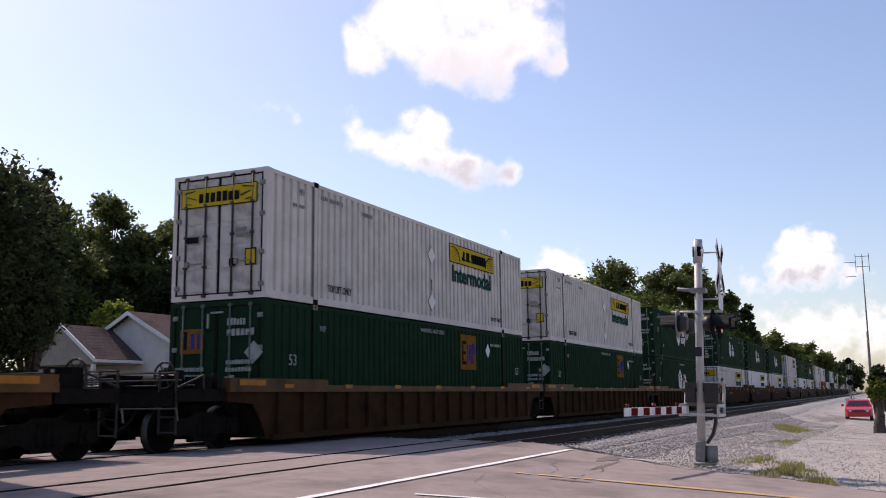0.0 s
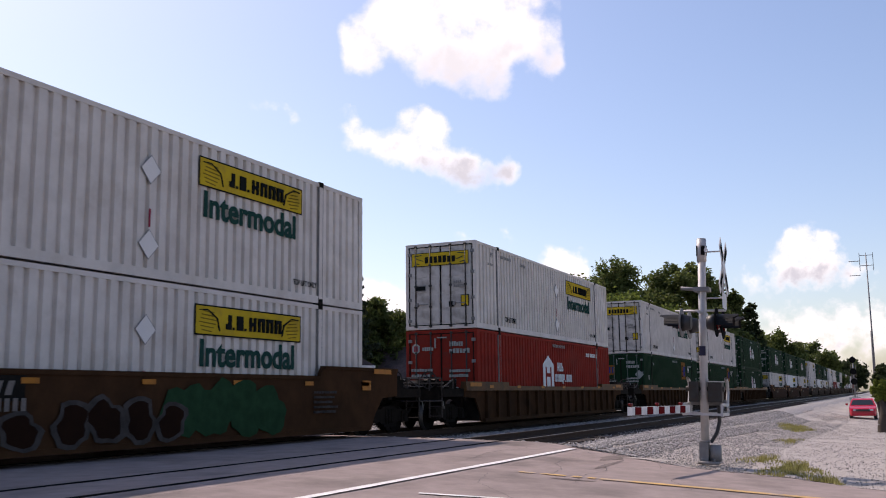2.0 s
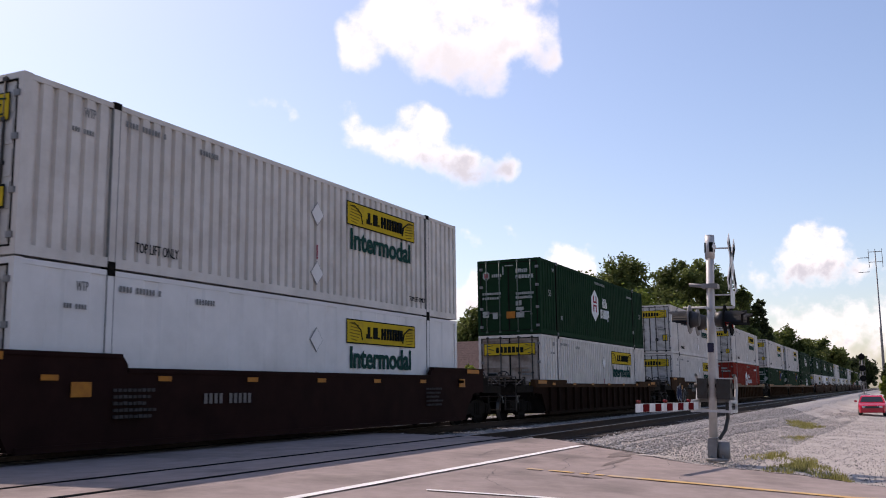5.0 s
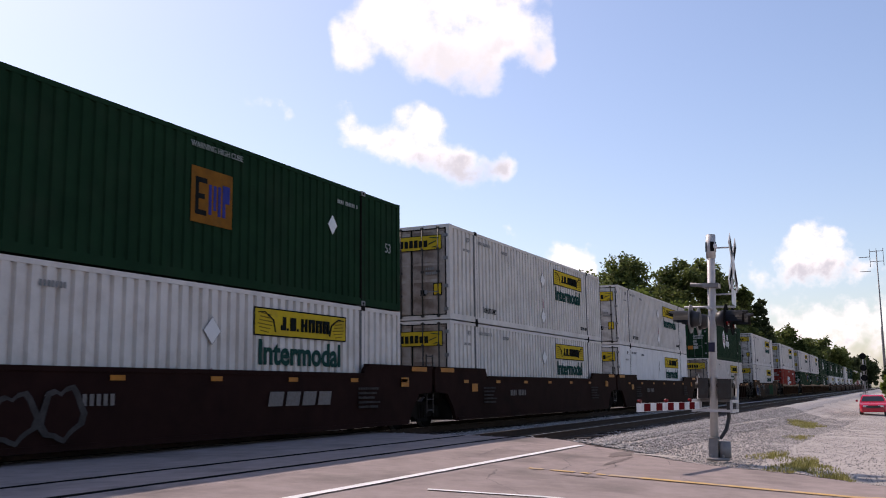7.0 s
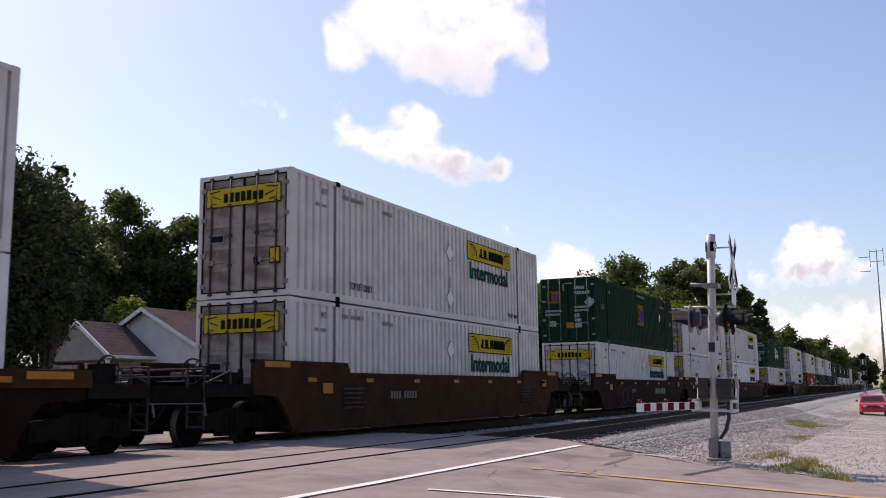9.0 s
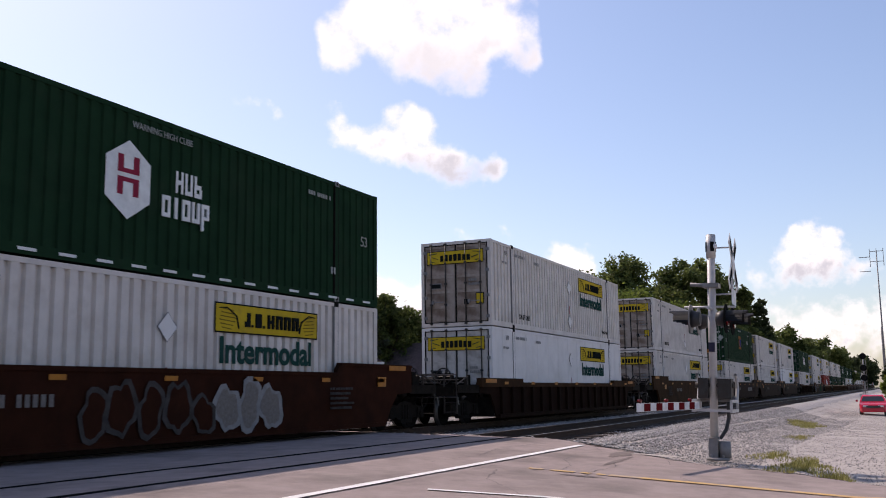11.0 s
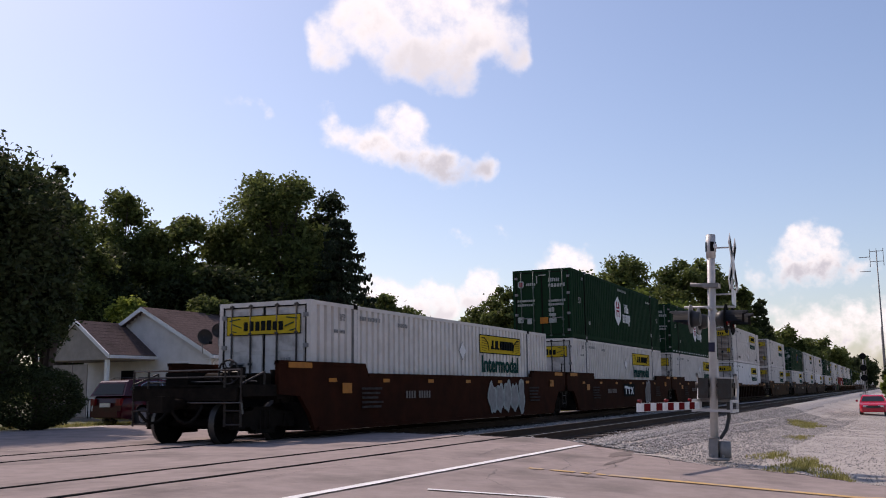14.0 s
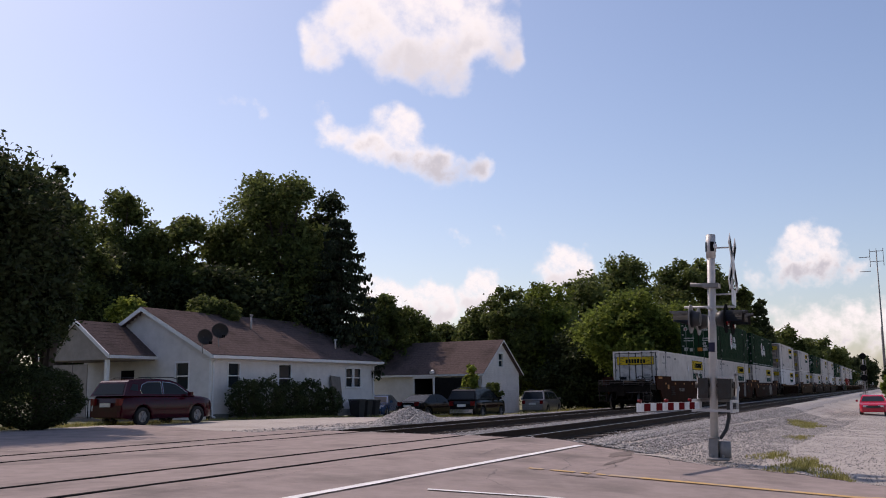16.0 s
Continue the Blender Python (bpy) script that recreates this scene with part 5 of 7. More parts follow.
def spruce(x, y, high, spread, seed, label):
    rng = np.random.default_rng(seed)
    t = thing("spruce_tree", label, "tree", m=pose(x, y, ground_z(x, y) - .08))
    bm = bmesh.new()
    limb(bm, [Vector((0, 0, high * .97 * k / 4)) for k in range(5)], .28, .02, 8)
    pts = []
    rows = 15
    for k in range(rows):
        h = high * (.26 + .73 * k / rows)
        for j in range(9):
            an = j * math.tau / 9 + k * .7 + rng.uniform(-.2, .2)
            r = spread * (1 - k / rows) ** .55 * rng.uniform(.62, 1.22)
            tip = Vector((math.cos(an) * r, math.sin(an) * r, h - r * .16))
            base = Vector((0, 0, h))
            mid = (base + tip) / 2 - Vector((0, 0, r * .2))
            limb(bm, [base, mid, tip], .06, .012, 4)
            n = int(150 * max(.3, r / spread) + 50)
            f = rng.random(n) ** .7
            line = np.array([((1 - u) * base + u * tip - Vector((0, 0, r * .4 * u * (1 - u)))) for u in f])
            side = np.array((-math.sin(an), math.cos(an), 0)) * rng.normal(0, .16 + .05 * r, n)[:, None] * (1 - f * .6)[:, None]
            pts.append(line + side + np.stack([rng.normal(0, .05, n), rng.normal(0, .05, n), -np.abs(rng.normal(0, .26, n)) * (.3 + .7 * f)], 1))
    part("trunk", bm, M["bark"], t)
    p = np.concatenate(pts)
    part("needles", leaf_mesh("needles", p, rng.uniform(.08, .17, len(p)), M["needle"], rng, 1.6), None, t)
    return t


def seen(px, d):
    """The spot at distance d in the direction px of the settled view."""
    v = ray_dir(px, 690)
    q = Vector((v.x, v.y)).normalized() * d
    return q.x, q.y


def tree_at(px, d, top, half, low, leaves, leaf, seed, label, **kw):
    x, y = seen(px, d)
    k = d / 1670
    z = ground_z(x, y)
    return tree(x, y, (1.02 + (690 - top) * k - z) * .965, half * k, max(.3, 1.02 + (690 - low) * k - z), leaves, leaf, seed, label, **kw)


DARKT, GREENT = "dark leafy tree in full summer leaf behind the house", "green broadleaf tree in full leaf beside the railway"
# crown widened beyond the view to block western sky light off the porch
tree_at(-92, 34, 262, 178, 630, 84000, "leaf_dark", 11, "large dark shade tree in front of the house", size=0.096, lobes=52, gap=.35, trunk=.45)
tree_at(72, 36, 296, 62, 590, 24000, "leaf_dark", 12, "dark leafy tree beside the house", size=0.089, lobes=24, gap=.4)
tree_at(95, 56, 352, 85, 620, 25500, "leaf", 13, DARKT, size=0.126, lobes=25, gap=.4)
tree_at(210, 62, 312, 75, 590, 22100, "leaf", 14, "tall airy tree with drooping compound leaves", size=0.126, lobes=21)
tree_at(305, 60, 376, 62, 600, 20400, "leaf", 15, "airy leafy tree behind the house", size=0.126, lobes=19)
tree_at(488, 61, 262, 112, 620, 46000, "leaf", 16, "large spreading tree behind the white house", size=0.126, lobes=40, gap=.45, trunk=.4)
tree_at(388, 62, 362, 62, 620, 21000, "leaf", 50, "airy leafy tree behind the house", size=0.126, lobes=24, gap=.45)
tree_at(556, 63, 328, 62, 620, 21000, "leaf_dark", 51, DARKT, size=0.126, lobes=24, gap=.45)
tree_at(150, 58, 440, 90, 660, 23800, "leaf_dark", 17, DARKT, size=0.148, lobes=19, gap=.3)
tree_at(290, 59, 480, 80, 660, 20400, "leaf_dark", 18, DARKT, size=0.148, lobes=16, gap=.3)
tree_at(400, 57, 470, 95, 660, 25500, "leaf_dark", 19, DARKT, size=0.148, lobes=19, gap=.3)
tree_at(540, 60, 450, 70, 660, 23800, "leaf_dark", 20, DARKT, size=0.148, lobes=19, gap=.3)
spruce(*seen(600, 58), 12.9, 2.9, 21, "dark spruce with drooping branches behind the house")
tree_at(228, 51, 520, 38, 590, 6800, "leaf_bright", 22, "bright green sunlit sapling behind the roof", size=0.096, lobes=11, trunk=.08)
tree_at(372, 52, 520, 45, 570, 7650, "leaf", 23, "pale shrub behind the roof", size=0.096, lobes=11, trunk=.08)
tree_at(672, 72, 512, 62, 670, 20655, "leaf", 24, GREENT, size=0.148, lobes=16)
tree_at(735, 90, 556, 56, 680, 16065, "leaf", 25, GREENT, size=0.178, lobes=14)
tree_at(795, 100, 566, 62, 685, 16065, "leaf", 26, GREENT, size=0.192, lobes=14)
tree_at(858, 96, 540, 56, 685, 17212, "leaf", 27, GREENT, size=0.185, lobes=24)
tree_at(905, 92, 506, 54, 680, 18360, "leaf", 28, GREENT, size=0.178, lobes=27)
tree_at(968, 95, 497, 84, 700, 32130, "leaf_light", 29, "full green maple beside the garage", size=0.163, lobes=28)
tree_at(1040, 104, 482, 69, 690, 22950, "leaf", 30, GREENT, size=0.200, lobes=28)
tree_at(1112, 112, 452, 67, 690, 25245, "leaf", 31, GREENT, size=0.207, lobes=31)
tree_at(1120, 82, 520, 88, 650, 34425, "leaf_light", 32, "yellowish green bushy tree beside the track", size=0.163, lobes=28)
tree_at(1040, 90, 570, 78, 715, 25245, "leaf_dark", 33, "dark bushy tree beside the track", size=0.163, lobes=19, gap=.3)
tree_at(1180, 92, 545, 73, 705, 22950, "leaf_light", 34, "green bushy tree beside the track", size=0.185, lobes=19)
tree_at(1200, 124, 463, 54, 690, 20655, "leaf", 35, GREENT, size=0.222, lobes=27)
tree_at(1252, 128, 470, 50, 690, 19507, "leaf", 36, GREENT, size=0.222, lobes=27)
tree_at(1262, 112, 540, 62, 695, 18360, "leaf", 37, GREENT, size=0.215, lobes=16)
tree_at(1302, 140, 500, 50, 692, 17212, "leaf", 38, GREENT, size=0.244, lobes=24)
tree_at(1346, 150, 516, 34, 690, 14917, "leaf_dark", 39, "tall narrow tree beside the railway", size=0.244, lobes=16, shape="tall")
tree_at(1330, 160, 570, 50, 690, 13770, "leaf", 40, GREENT, size=0.266, lobes=14)
tree_at(1395, 195, 588, 47, 690, 11475, "leaf", 41, GREENT, size=0.311, lobes=14)
tree_at(1440, 245, 606, 38, 690, 9639, "leaf", 42, GREENT, size=0.370, lobes=12)
tree_at(1485, 310, 624, 34, 690, 8262, "leaf", 43, GREENT, size=0.444, lobes=12)
tree_at(1520, 420, 640, 34, 690, 6885, "leaf_dark", 44, GREENT, size=0.592, lobes=11)
tree_at(1592, 105, 648, 28, 700, 11475, "leaf_dark", 45, "dark bushy tree beside the gravel lot", size=0.185, lobes=12)
tree_at(1578, 48, 665, 16, 705, 5049, "leaf_light", 46, "green shrub at the edge of the gravel lot", size=0.074, lobes=8, name="shrub")

tree_at(833, 58, 640, 18, 700, 3510, "leaf_bright", 47, "thin bright sapling in front of the garage", size=.08, lobes=9, trunk=.04, shape="tall")
tree_at(875, 57, 668, 18, 705, 2025, "leaf", 48, "small sapling beside the garage wall", size=.07, lobes=8, trunk=.03)



def bare_tree(x, y, high, seed):
    rg = np.random.default_rng(seed)
    tr = thing("bare_tree", "leafless dead tree top rising over the woods", "tree", m=pose(x, y, ground_z(x, y) - .08))
    bm = bmesh.new()
    limb(bm, [Vector((0, 0, high * k / 5)) for k in range(6)], .3, .05, 7)
    for k in range(16):
        h = high * rg.uniform(.6, .95)
        a = rg.random() * math.tau
        r = rg.uniform(1.5, 3.2)
        b0, b1 = Vector((0, 0, h)), Vector((math.cos(a) * r * .5, math.sin(a) * r * .5, h + r * .5))
        b2 = Vector((math.cos(a) * r, math.sin(a) * r, h + r * .9))
        limb(bm, [b0, b1, b2], .08, .015, 5)
        for q in (.5, .75):
            e = b1.lerp(b2, q)
            limb(bm, [e, e + Vector((rg.normal() * .5, rg.normal() * .5, .9))], .03, .01, 4)
    part("trunk", bm, M["bark"], tr)


bare_tree(*seen(1096, 116), 16.6, 5)

# far woods that close the horizon
rng = np.random.default_rng(77)
pts = []
for k in range(230):
    a = radians(-75 + 163 * (k / 229))
    d = rng.uniform(130, 260)
    h = rng.uniform(4.5, 8.5)
    n = 300
    base = np.array((math.sin(a) * d, math.cos(a) * d, 0))
    if base[1] < 24:
        base[1] = 24 + rng.random() * 16
    pts.append(base + rng.normal(size=(n, 3)) * np.array((4, 4, 0)) + np.stack([np.zeros(n), np.zeros(n), rng.random(n) * h], 1))
p = np.concatenate(pts)
far_woods = tagged(new("far_woods", leaf_mesh("far_woods", p, rng.uniform(.3, .65, len(p)), M["leaf"], rng)), "distant line of summer woods", "woods", "", "stuff")


def shrub(x, y, rx, ry, high, leaves, leaf, seed, label, size=.07, ragged=.12, name="shrub"):
    rng = np.random.default_rng(seed)
    t = thing(name, label, name, m=pose(x, y, ground_z(x, y) - .05))
    bm = bmesh.new()
    for k in range(9):
        a = k * 2.4
        limb(bm, [Vector((rx * .2 * math.cos(a), ry * .2 * math.sin(a), 0)), Vector((rx * .4 * math.cos(a), ry * .4 * math.sin(a), high * .35)), Vector((rx * .7 * math.cos(a), ry * .7 * math.sin(a), high * .7))], .03, .01, 5)
    part("stems", bm, M["bark"], t)
    n = leaves
    d = rng.normal(size=(n, 3))
    d /= np.linalg.norm(d, axis=1)[:, None]
    lump = np.array([1 + ragged * noise.noise(Vector(v) * 3.1 + Vector((seed, 0, 0))) for v in d])
    r = (lump * rng.uniform(.62, 1.0, n) ** .5)[:, None]
    p = d * r * np.array((rx, ry, high * .5)) + np.array((0, 0, high * .5))
    p = p[p[:, 2] > .03]
    part("foliage", leaf_mesh("foliage", p, rng.uniform(.6, 1.4, len(p)) * size, M[leaf], rng), None, t)
    return t


shrub(*seen(60, 33.2), 1.62, 1.5, 2.05, 15000, "leaf_dark", 61, "large round clipped evergreen bush beside the drive", size=.05)


# ---- the white house ----
def lapped_wall(bm, x0, x1, z0, z1, holes=(), y=0.0, board=.125):
    """Lapped boards along x facing -y, with openings left out."""
    z = z0
    while z < z1 - .01:
        top = min(z + board, z1)
        spans = [(x0, x1)]
        for hx0, hx1, hz0, hz1 in holes:
            if hz0 < (z + top) / 2 < hz1:
                spans = [s for a, b in spans for s in ((a, min(b, hx0)), (max(a, hx1), b)) if s[1] - s[0] > .01]
        for a, b in spans:
            v = [bm.verts.new(q) for q in ((a, y - .03, z), (b, y - .03, z), (b, y - .006, top), (a, y - .006, top), (a, y, z), (b, y, z))]
            bm.faces.new((v[0], v[1], v[2], v[3]))
            bm.faces.new((v[4], v[5], v[1], v[0]))
        z = top


def board_wall(parent, label, rows, m=None):
    """A wall part whose lapped boards are pieces of their own; rows are (x0, x1, z0, z1, holes)."""
    wall = tagged(new("wall"), label)
    wall.parent = parent
    for x0, x1, z0, z1, holes in rows:
        bm = bmesh.new()
        lapped_wall(bm, x0, x1, z0, z1, holes)
        part("siding_board", bm, M["siding"], wall)
    if m is not None:
        wall.matrix_basis = m
    return wall


def window(parent, x0, x1, z0, z1, m, panes=2, curtain=False):
    """Frame, sill, sash bars and panes set into a wall facing -y of the pose m."""
    w = part("window", mesh_frame(x0, x1, z0, z1), None, parent, "white framed sash window")
    w.matrix_basis = m
    bm = bmesh.new()
    cube(bm, x0 - .1, -.1, z0 - .07, x1 + .1, .02, z0 - .03)
    part("sill", bm, M["trimwhite"], w)
    for k in range(panes):
        a, b = lerp(z0, z1, k / panes) + .02, lerp(z0, z1, (k + 1) / panes) - .02
        bm = bmesh.new()
        cube(bm, x0 + .03, .045 - .02 * k, a, x1 - .03, .055 - .02 * k, b)
        part("pane", bm, M["glass"], w)
    if curtain:
        bm = bmesh.new()
        n = 16
        prof = [(lerp(x0, x1, k / n), .12 + .02 * math.sin(k * 1.9)) for k in range(n + 1)]
        lo = [bm.verts.new((a, b, z0)) for a, b in prof]
        hi = [bm.verts.new((a, b, z1)) for a, b in prof]
        for k in range(n):
            bm.faces.new((lo[k], lo[k + 1], hi[k + 1], hi[k]))
        part("curtain", bm, M["trimwhite"], w, "pale curtain")
    return w


def mesh_frame(x0, x1, z0, z1):
    bm = bmesh.new()
    f = .07
    for a, b, c, d in ((x0 - f, z0 - f, x1 + f, z0), (x0 - f, z1, x1 + f, z1 + f), (x0 - f, z0, x0, z1), (x1, z0, x1 + f, z1), (x0, (z0 + z1) / 2 - .025, x1, (z0 + z1) / 2 + .025)):
        cube(bm, a, -.06, b, c, .05, d)
    return mesh_of("window_frame", bm, M["trimwhite"], bevel=.006)


def roof_slope(parent, a, b, c, d, thick=.09, rows=18, label=""):
    """A slope from the eave a-b up to the ridge d-c, with overlapping shingle courses."""
    a, b, c, d = map(Vector, (a, b, c, d))
    n = (b - a).cross(d - a).normalized()
    if n.z < 0:
        n = -n
    bm = bmesh.new()
    low = [v - n * thick for v in (a, b, c, d)]
    up = [bm.verts.new(v) for v in (a, b, c, d)]
    dn = [bm.verts.new(v) for v in low]
    bm.faces.new(up)
    bm.faces.new(dn[::-1])
    for k in range(4):
        bm.faces.new((up[k], dn[k], dn[(k + 1) % 4], up[(k + 1) % 4]))
    r = part("roof", bm, M["shingle"], parent, label or "weathered brown shingle roof")
    bm = bmesh.new()
    for k in range(rows):
        t0, t1 = k / rows, (k + 1.06) / rows
        q = [a.lerp(d, t0) + n * .010, b.lerp(c, t0) + n * .010, b.lerp(c, min(1, t1)) + n * .004, a.lerp(d, min(1, t1)) + n * .004]
        v = [bm.verts.new(p) for p in q]
        bm.faces.new(v)
        e = [bm.verts.new(p - n * .009) for p in q[:2]]
        bm.faces.new((e[0], e[1], v[1], v[0]))
    tagged(part("shingle_course", bm, M["shingle"], r), kind="stuff")
    return r


def house():
    h = thing("house", "white clapboard house with a brown shingle roof", "house", m=pose(35.1, 28.6, -.16, 0, 0, -2.0))
    L2, W2, E2, R2 = 14.3, 8.2, 3.1, 5.28
    south = [(1.2, 2.0, 1.45, 2.6), (5.1, 6.1, 1.25, 2.6), (11.3, 11.95, 1.5, 2.5), (12.15, 12.8, 1.5, 2.5)]
    board_wall(h, "white lapped siding wall", [(0, L2, .25 + k * .125, min(E2, .375 + k * .125), south) for k in range(23)])
    bm = bmesh.new()
    # thick walls behind the boards, cut round the openings
    xs = sorted({0, L2, *(v for o in south for v in o[:2])})
    for a, b in zip(xs, xs[1:]):
        o = [o for o in south if o[0] <= a and b <= o[1]]
        if o:
            cube(bm, a, 0, 0, b, .2, o[0][2])
            cube(bm, a, 0, o[0][3], b, .2, E2)
        else:
            cube(bm, a, 0, 0, b, .2, E2)
    cube(bm, 0, W2 - .2, 0, L2, W2, E2)
    cube(bm, .3, .6, .0, L2 - .3, W2 - .6, .1)
    part("wall_core", bm, M["dark"], h)
    for k, (a, b, c, d) in enumerate(south):
        window(h, a, b, c, d, pose(0, 0, 0), 2, k == 1)
    # west gable, boards facing -x: built along x and turned
    west = Matrix.Rotation(radians(-90), 4, "Z")
    rows = []
    z = .25
    while z < R2 - .15:
        half = W2 / 2 if z < E2 else W2 / 2 * (R2 - z - .1) / (R2 - E2)
        rows.append((-W2 / 2 - half, -W2 / 2 + half, z, z + .125, [(-2.05, -1.3, 1.4, 2.65)]))
        z += .125
    board_wall(h, "white lapped gable wall", rows, west)
    bm = bmesh.new()
    prism(bm, [(0, 0), (1.3, 0), (1.3, E2 - .02), (0, E2 - .02)], "x", .01, .2)
    prism(bm, [(2.05, 0), (W2, 0), (W2, E2 - .02), (2.05, E2 - .02)], "x", .01, .2)
    prism(bm, [(1.3, 0), (2.05, 0), (2.05, 1.4), (1.3, 1.4)], "x", .01, .2)
    prism(bm, [(1.3, 2.65), (2.05, 2.65), (2.05, E2 - .02), (1.3, E2 - .02)], "x", .01, .2)
    prism(bm, [(0.1, E2), (W2 - .1, E2), (W2 / 2, R2 - .12)], "x", .01, .2)
    prism(bm, [(0, 0), (W2, 0), (W2, E2), (W2 / 2, R2 - .08), (0, E2)], "x", L2 - .2, L2)
    part("wall_core", bm, M["siding"], h)
    window(h, -2.05, -1.3, 1.4, 2.65, west)
    bm = bmesh.new()
    cube(bm, -.04, 4.75, .1, .02, 5.6, 2.35)
    d = part("door", bm, M["dark"], h, "dark entrance door", bevel=.01)
    bm = bmesh.new()
    tube(bm, (-.09, 5.5, 1.2), (-.03, 5.5, 1.2), .03, n=8)
    part("door_handle", bm, M["chrome"], d)
    o, s = .4, (R2 - E2) / (W2 / 2)
    roof_slope(h, (-o, -o, E2 - o * s + .1), (L2 + o, -o, E2 - o * s + .1), (L2 + o, W2 / 2, R2 + .1), (-o, W2 / 2, R2 + .1))
    roof_slope(h, (L2 + o, W2 + o, E2 - o * s + .1), (-o, W2 + o, E2 - o * s + .1), (-o, W2 / 2, R2 + .1), (L2 + o, W2 / 2, R2 + .1))
    for k, (x, sg) in enumerate(((-o, 1), (L2 + o - .04, 1))):
        bm = bmesh.new()
        for y0, z0 in ((-o, E2 - o * s), (W2 + o, E2 - o * s)):
            prism(bm, [(y0, z0 - .1), (y0, z0 + .1), (W2 / 2, R2 + .1), (W2 / 2, R2 - .1)], "x", x - .012, x + .04)
        part("bargeboard", bm, M["trimwhite"], h)
    bm = bmesh.new()
    prism(bm, [(-o - .12, E2 - o * s - .08), (-o, E2 - o * s - .08), (-o, E2 - o * s + .06), (-o - .13, E2 - o * s + .06)], "x", -o, L2 + o)
    part("gutter", bm, M["trimwhite"], h)
    bm = bmesh.new()
    cube(bm, -o, -o, E2 - o * s - .1, L2 + o, 0, E2 - o * s - .07)
    part("soffit", bm, M["trimwhite"], h)
    for x in (.1, L2 - .1):
        bm = bmesh.new()
        limb(bm, [Vector((x, -o - .06, E2 - o * s)), Vector((x, -.08, E2 - .45)), Vector((x, -.08, .15)), Vector((x, -.25, .1))], .04, .04, 6)
        part("downpipe", bm, M["trimwhite"], h)
    for x in (0, L2 - .02):
        bm = bmesh.new()
        cube(bm, x - .035, -.045, .2, x + .06, .06, E2 - .1)
        part("corner_board", bm, M["trimwhite"], h)
    bm = bmesh.new()
    cube(bm, .02, -.02, -.1, L2, .1, .25)
    part("plinth", bm, M["galv_dull"], h)
    for x, y, hh in ((6.1, 2.6, .75), (11.6, .9, .5)):
        bm = bmesh.new()
        z = E2 + (y) * s + .05
        tube(bm, (x, y, z), (x, y, z + hh), .05, n=8)
        tube(bm, (x, y, z + hh), (x, y, z + hh + .08), .09, n=8)
        part("vent_pipe", bm, M["galv"], h)
    # entrance porch on the gable side
    ph = 3.0
    y0, y1, yr, zr, x0 = 3.35, 8.0, 5.6, 4.65, -3.0
    sl = (zr - ph) / (yr - y0)
    roof_slope(h, (x0, y0, ph), (.0, y0, ph), (.0, yr, zr), (x0, yr, zr), rows=10)
    roof_slope(h, (0, y1, ph - .05), (x0, y1, ph - .05), (x0, yr, zr), (0, yr, zr), rows=10)
    bm = bmesh.new()
    prism(bm, [(y0 + .2, ph - .13), (y1 - .2, ph - .13), (y1 - .2, ph), (yr, zr - .18), (y0 + .2, ph)], "x", x0 + .12, x0 + .22)
    part("porch_gable", bm, M["tan"], h)
    bm = bmesh.new()
    for p_, q_ in (((y0, ph), (yr, zr)), ((y1, ph - .05), (yr, zr))):
        prism(bm, [(p_[0], p_[1] - .16), (p_[0], p_[1] + .03), (q_[0], q_[1] + .03), (q_[0], q_[1] - .16)], "x", x0 - .03, x0 + .05)
    part("bargeboard", bm, M["trimwhite"], h)
    bm = bmesh.new()
    cube(bm, x0, y0 - .1, ph - .16, 0, y0 + .02, ph - .02)
    part("gutter", bm, M["trimwhite"], h)
    bm = bmesh.new()
    cube(bm, x0 + .1, y0 + .1, ph - .22, 0, y1 - .1, ph - .12)
    part("porch_ceiling", bm, M["tan"], h)
    for y in (y0 + .3, y1 - .4):
        bm = bmesh.new()
        cube(bm, x0 + .15, y - .08, 0, x0 + .31, y + .08, ph - .2)
        part("porch_post", bm, M["trimwhite"], h, bevel=.01)
    bm = bmesh.new()
    cube(bm, x0 + .1, y0 + .1, -.05, 0, y1, .14)
    part("porch_floor", bm, M["wood_grey"], h)
    for k in range(3):
        bm = bmesh.new()
        cube(bm, x0 + .25, y0 + 1.6 + k * .95, .2, x0 + .31, y0 + 2.5 + k * .95, 2.6)
        part("porch_panel", bm, M["tan"], h, "beige upright porch panel", bevel=.01)
    for k in range(6):
        bm = bmesh.new()
        cube(bm, x0 + .22, y0 + .4 + k * .2, .14, x0 + .25, y0 + .43 + k * .2, .95)
        part("baluster", bm, M["dark"], h)
    bm = bmesh.new()
    cube(bm, x0 + .2, y0 + .3, .95, x0 + .27, y0 + 1.6, 1.0)
    part("handrail", bm, M["dark"], h)


house()


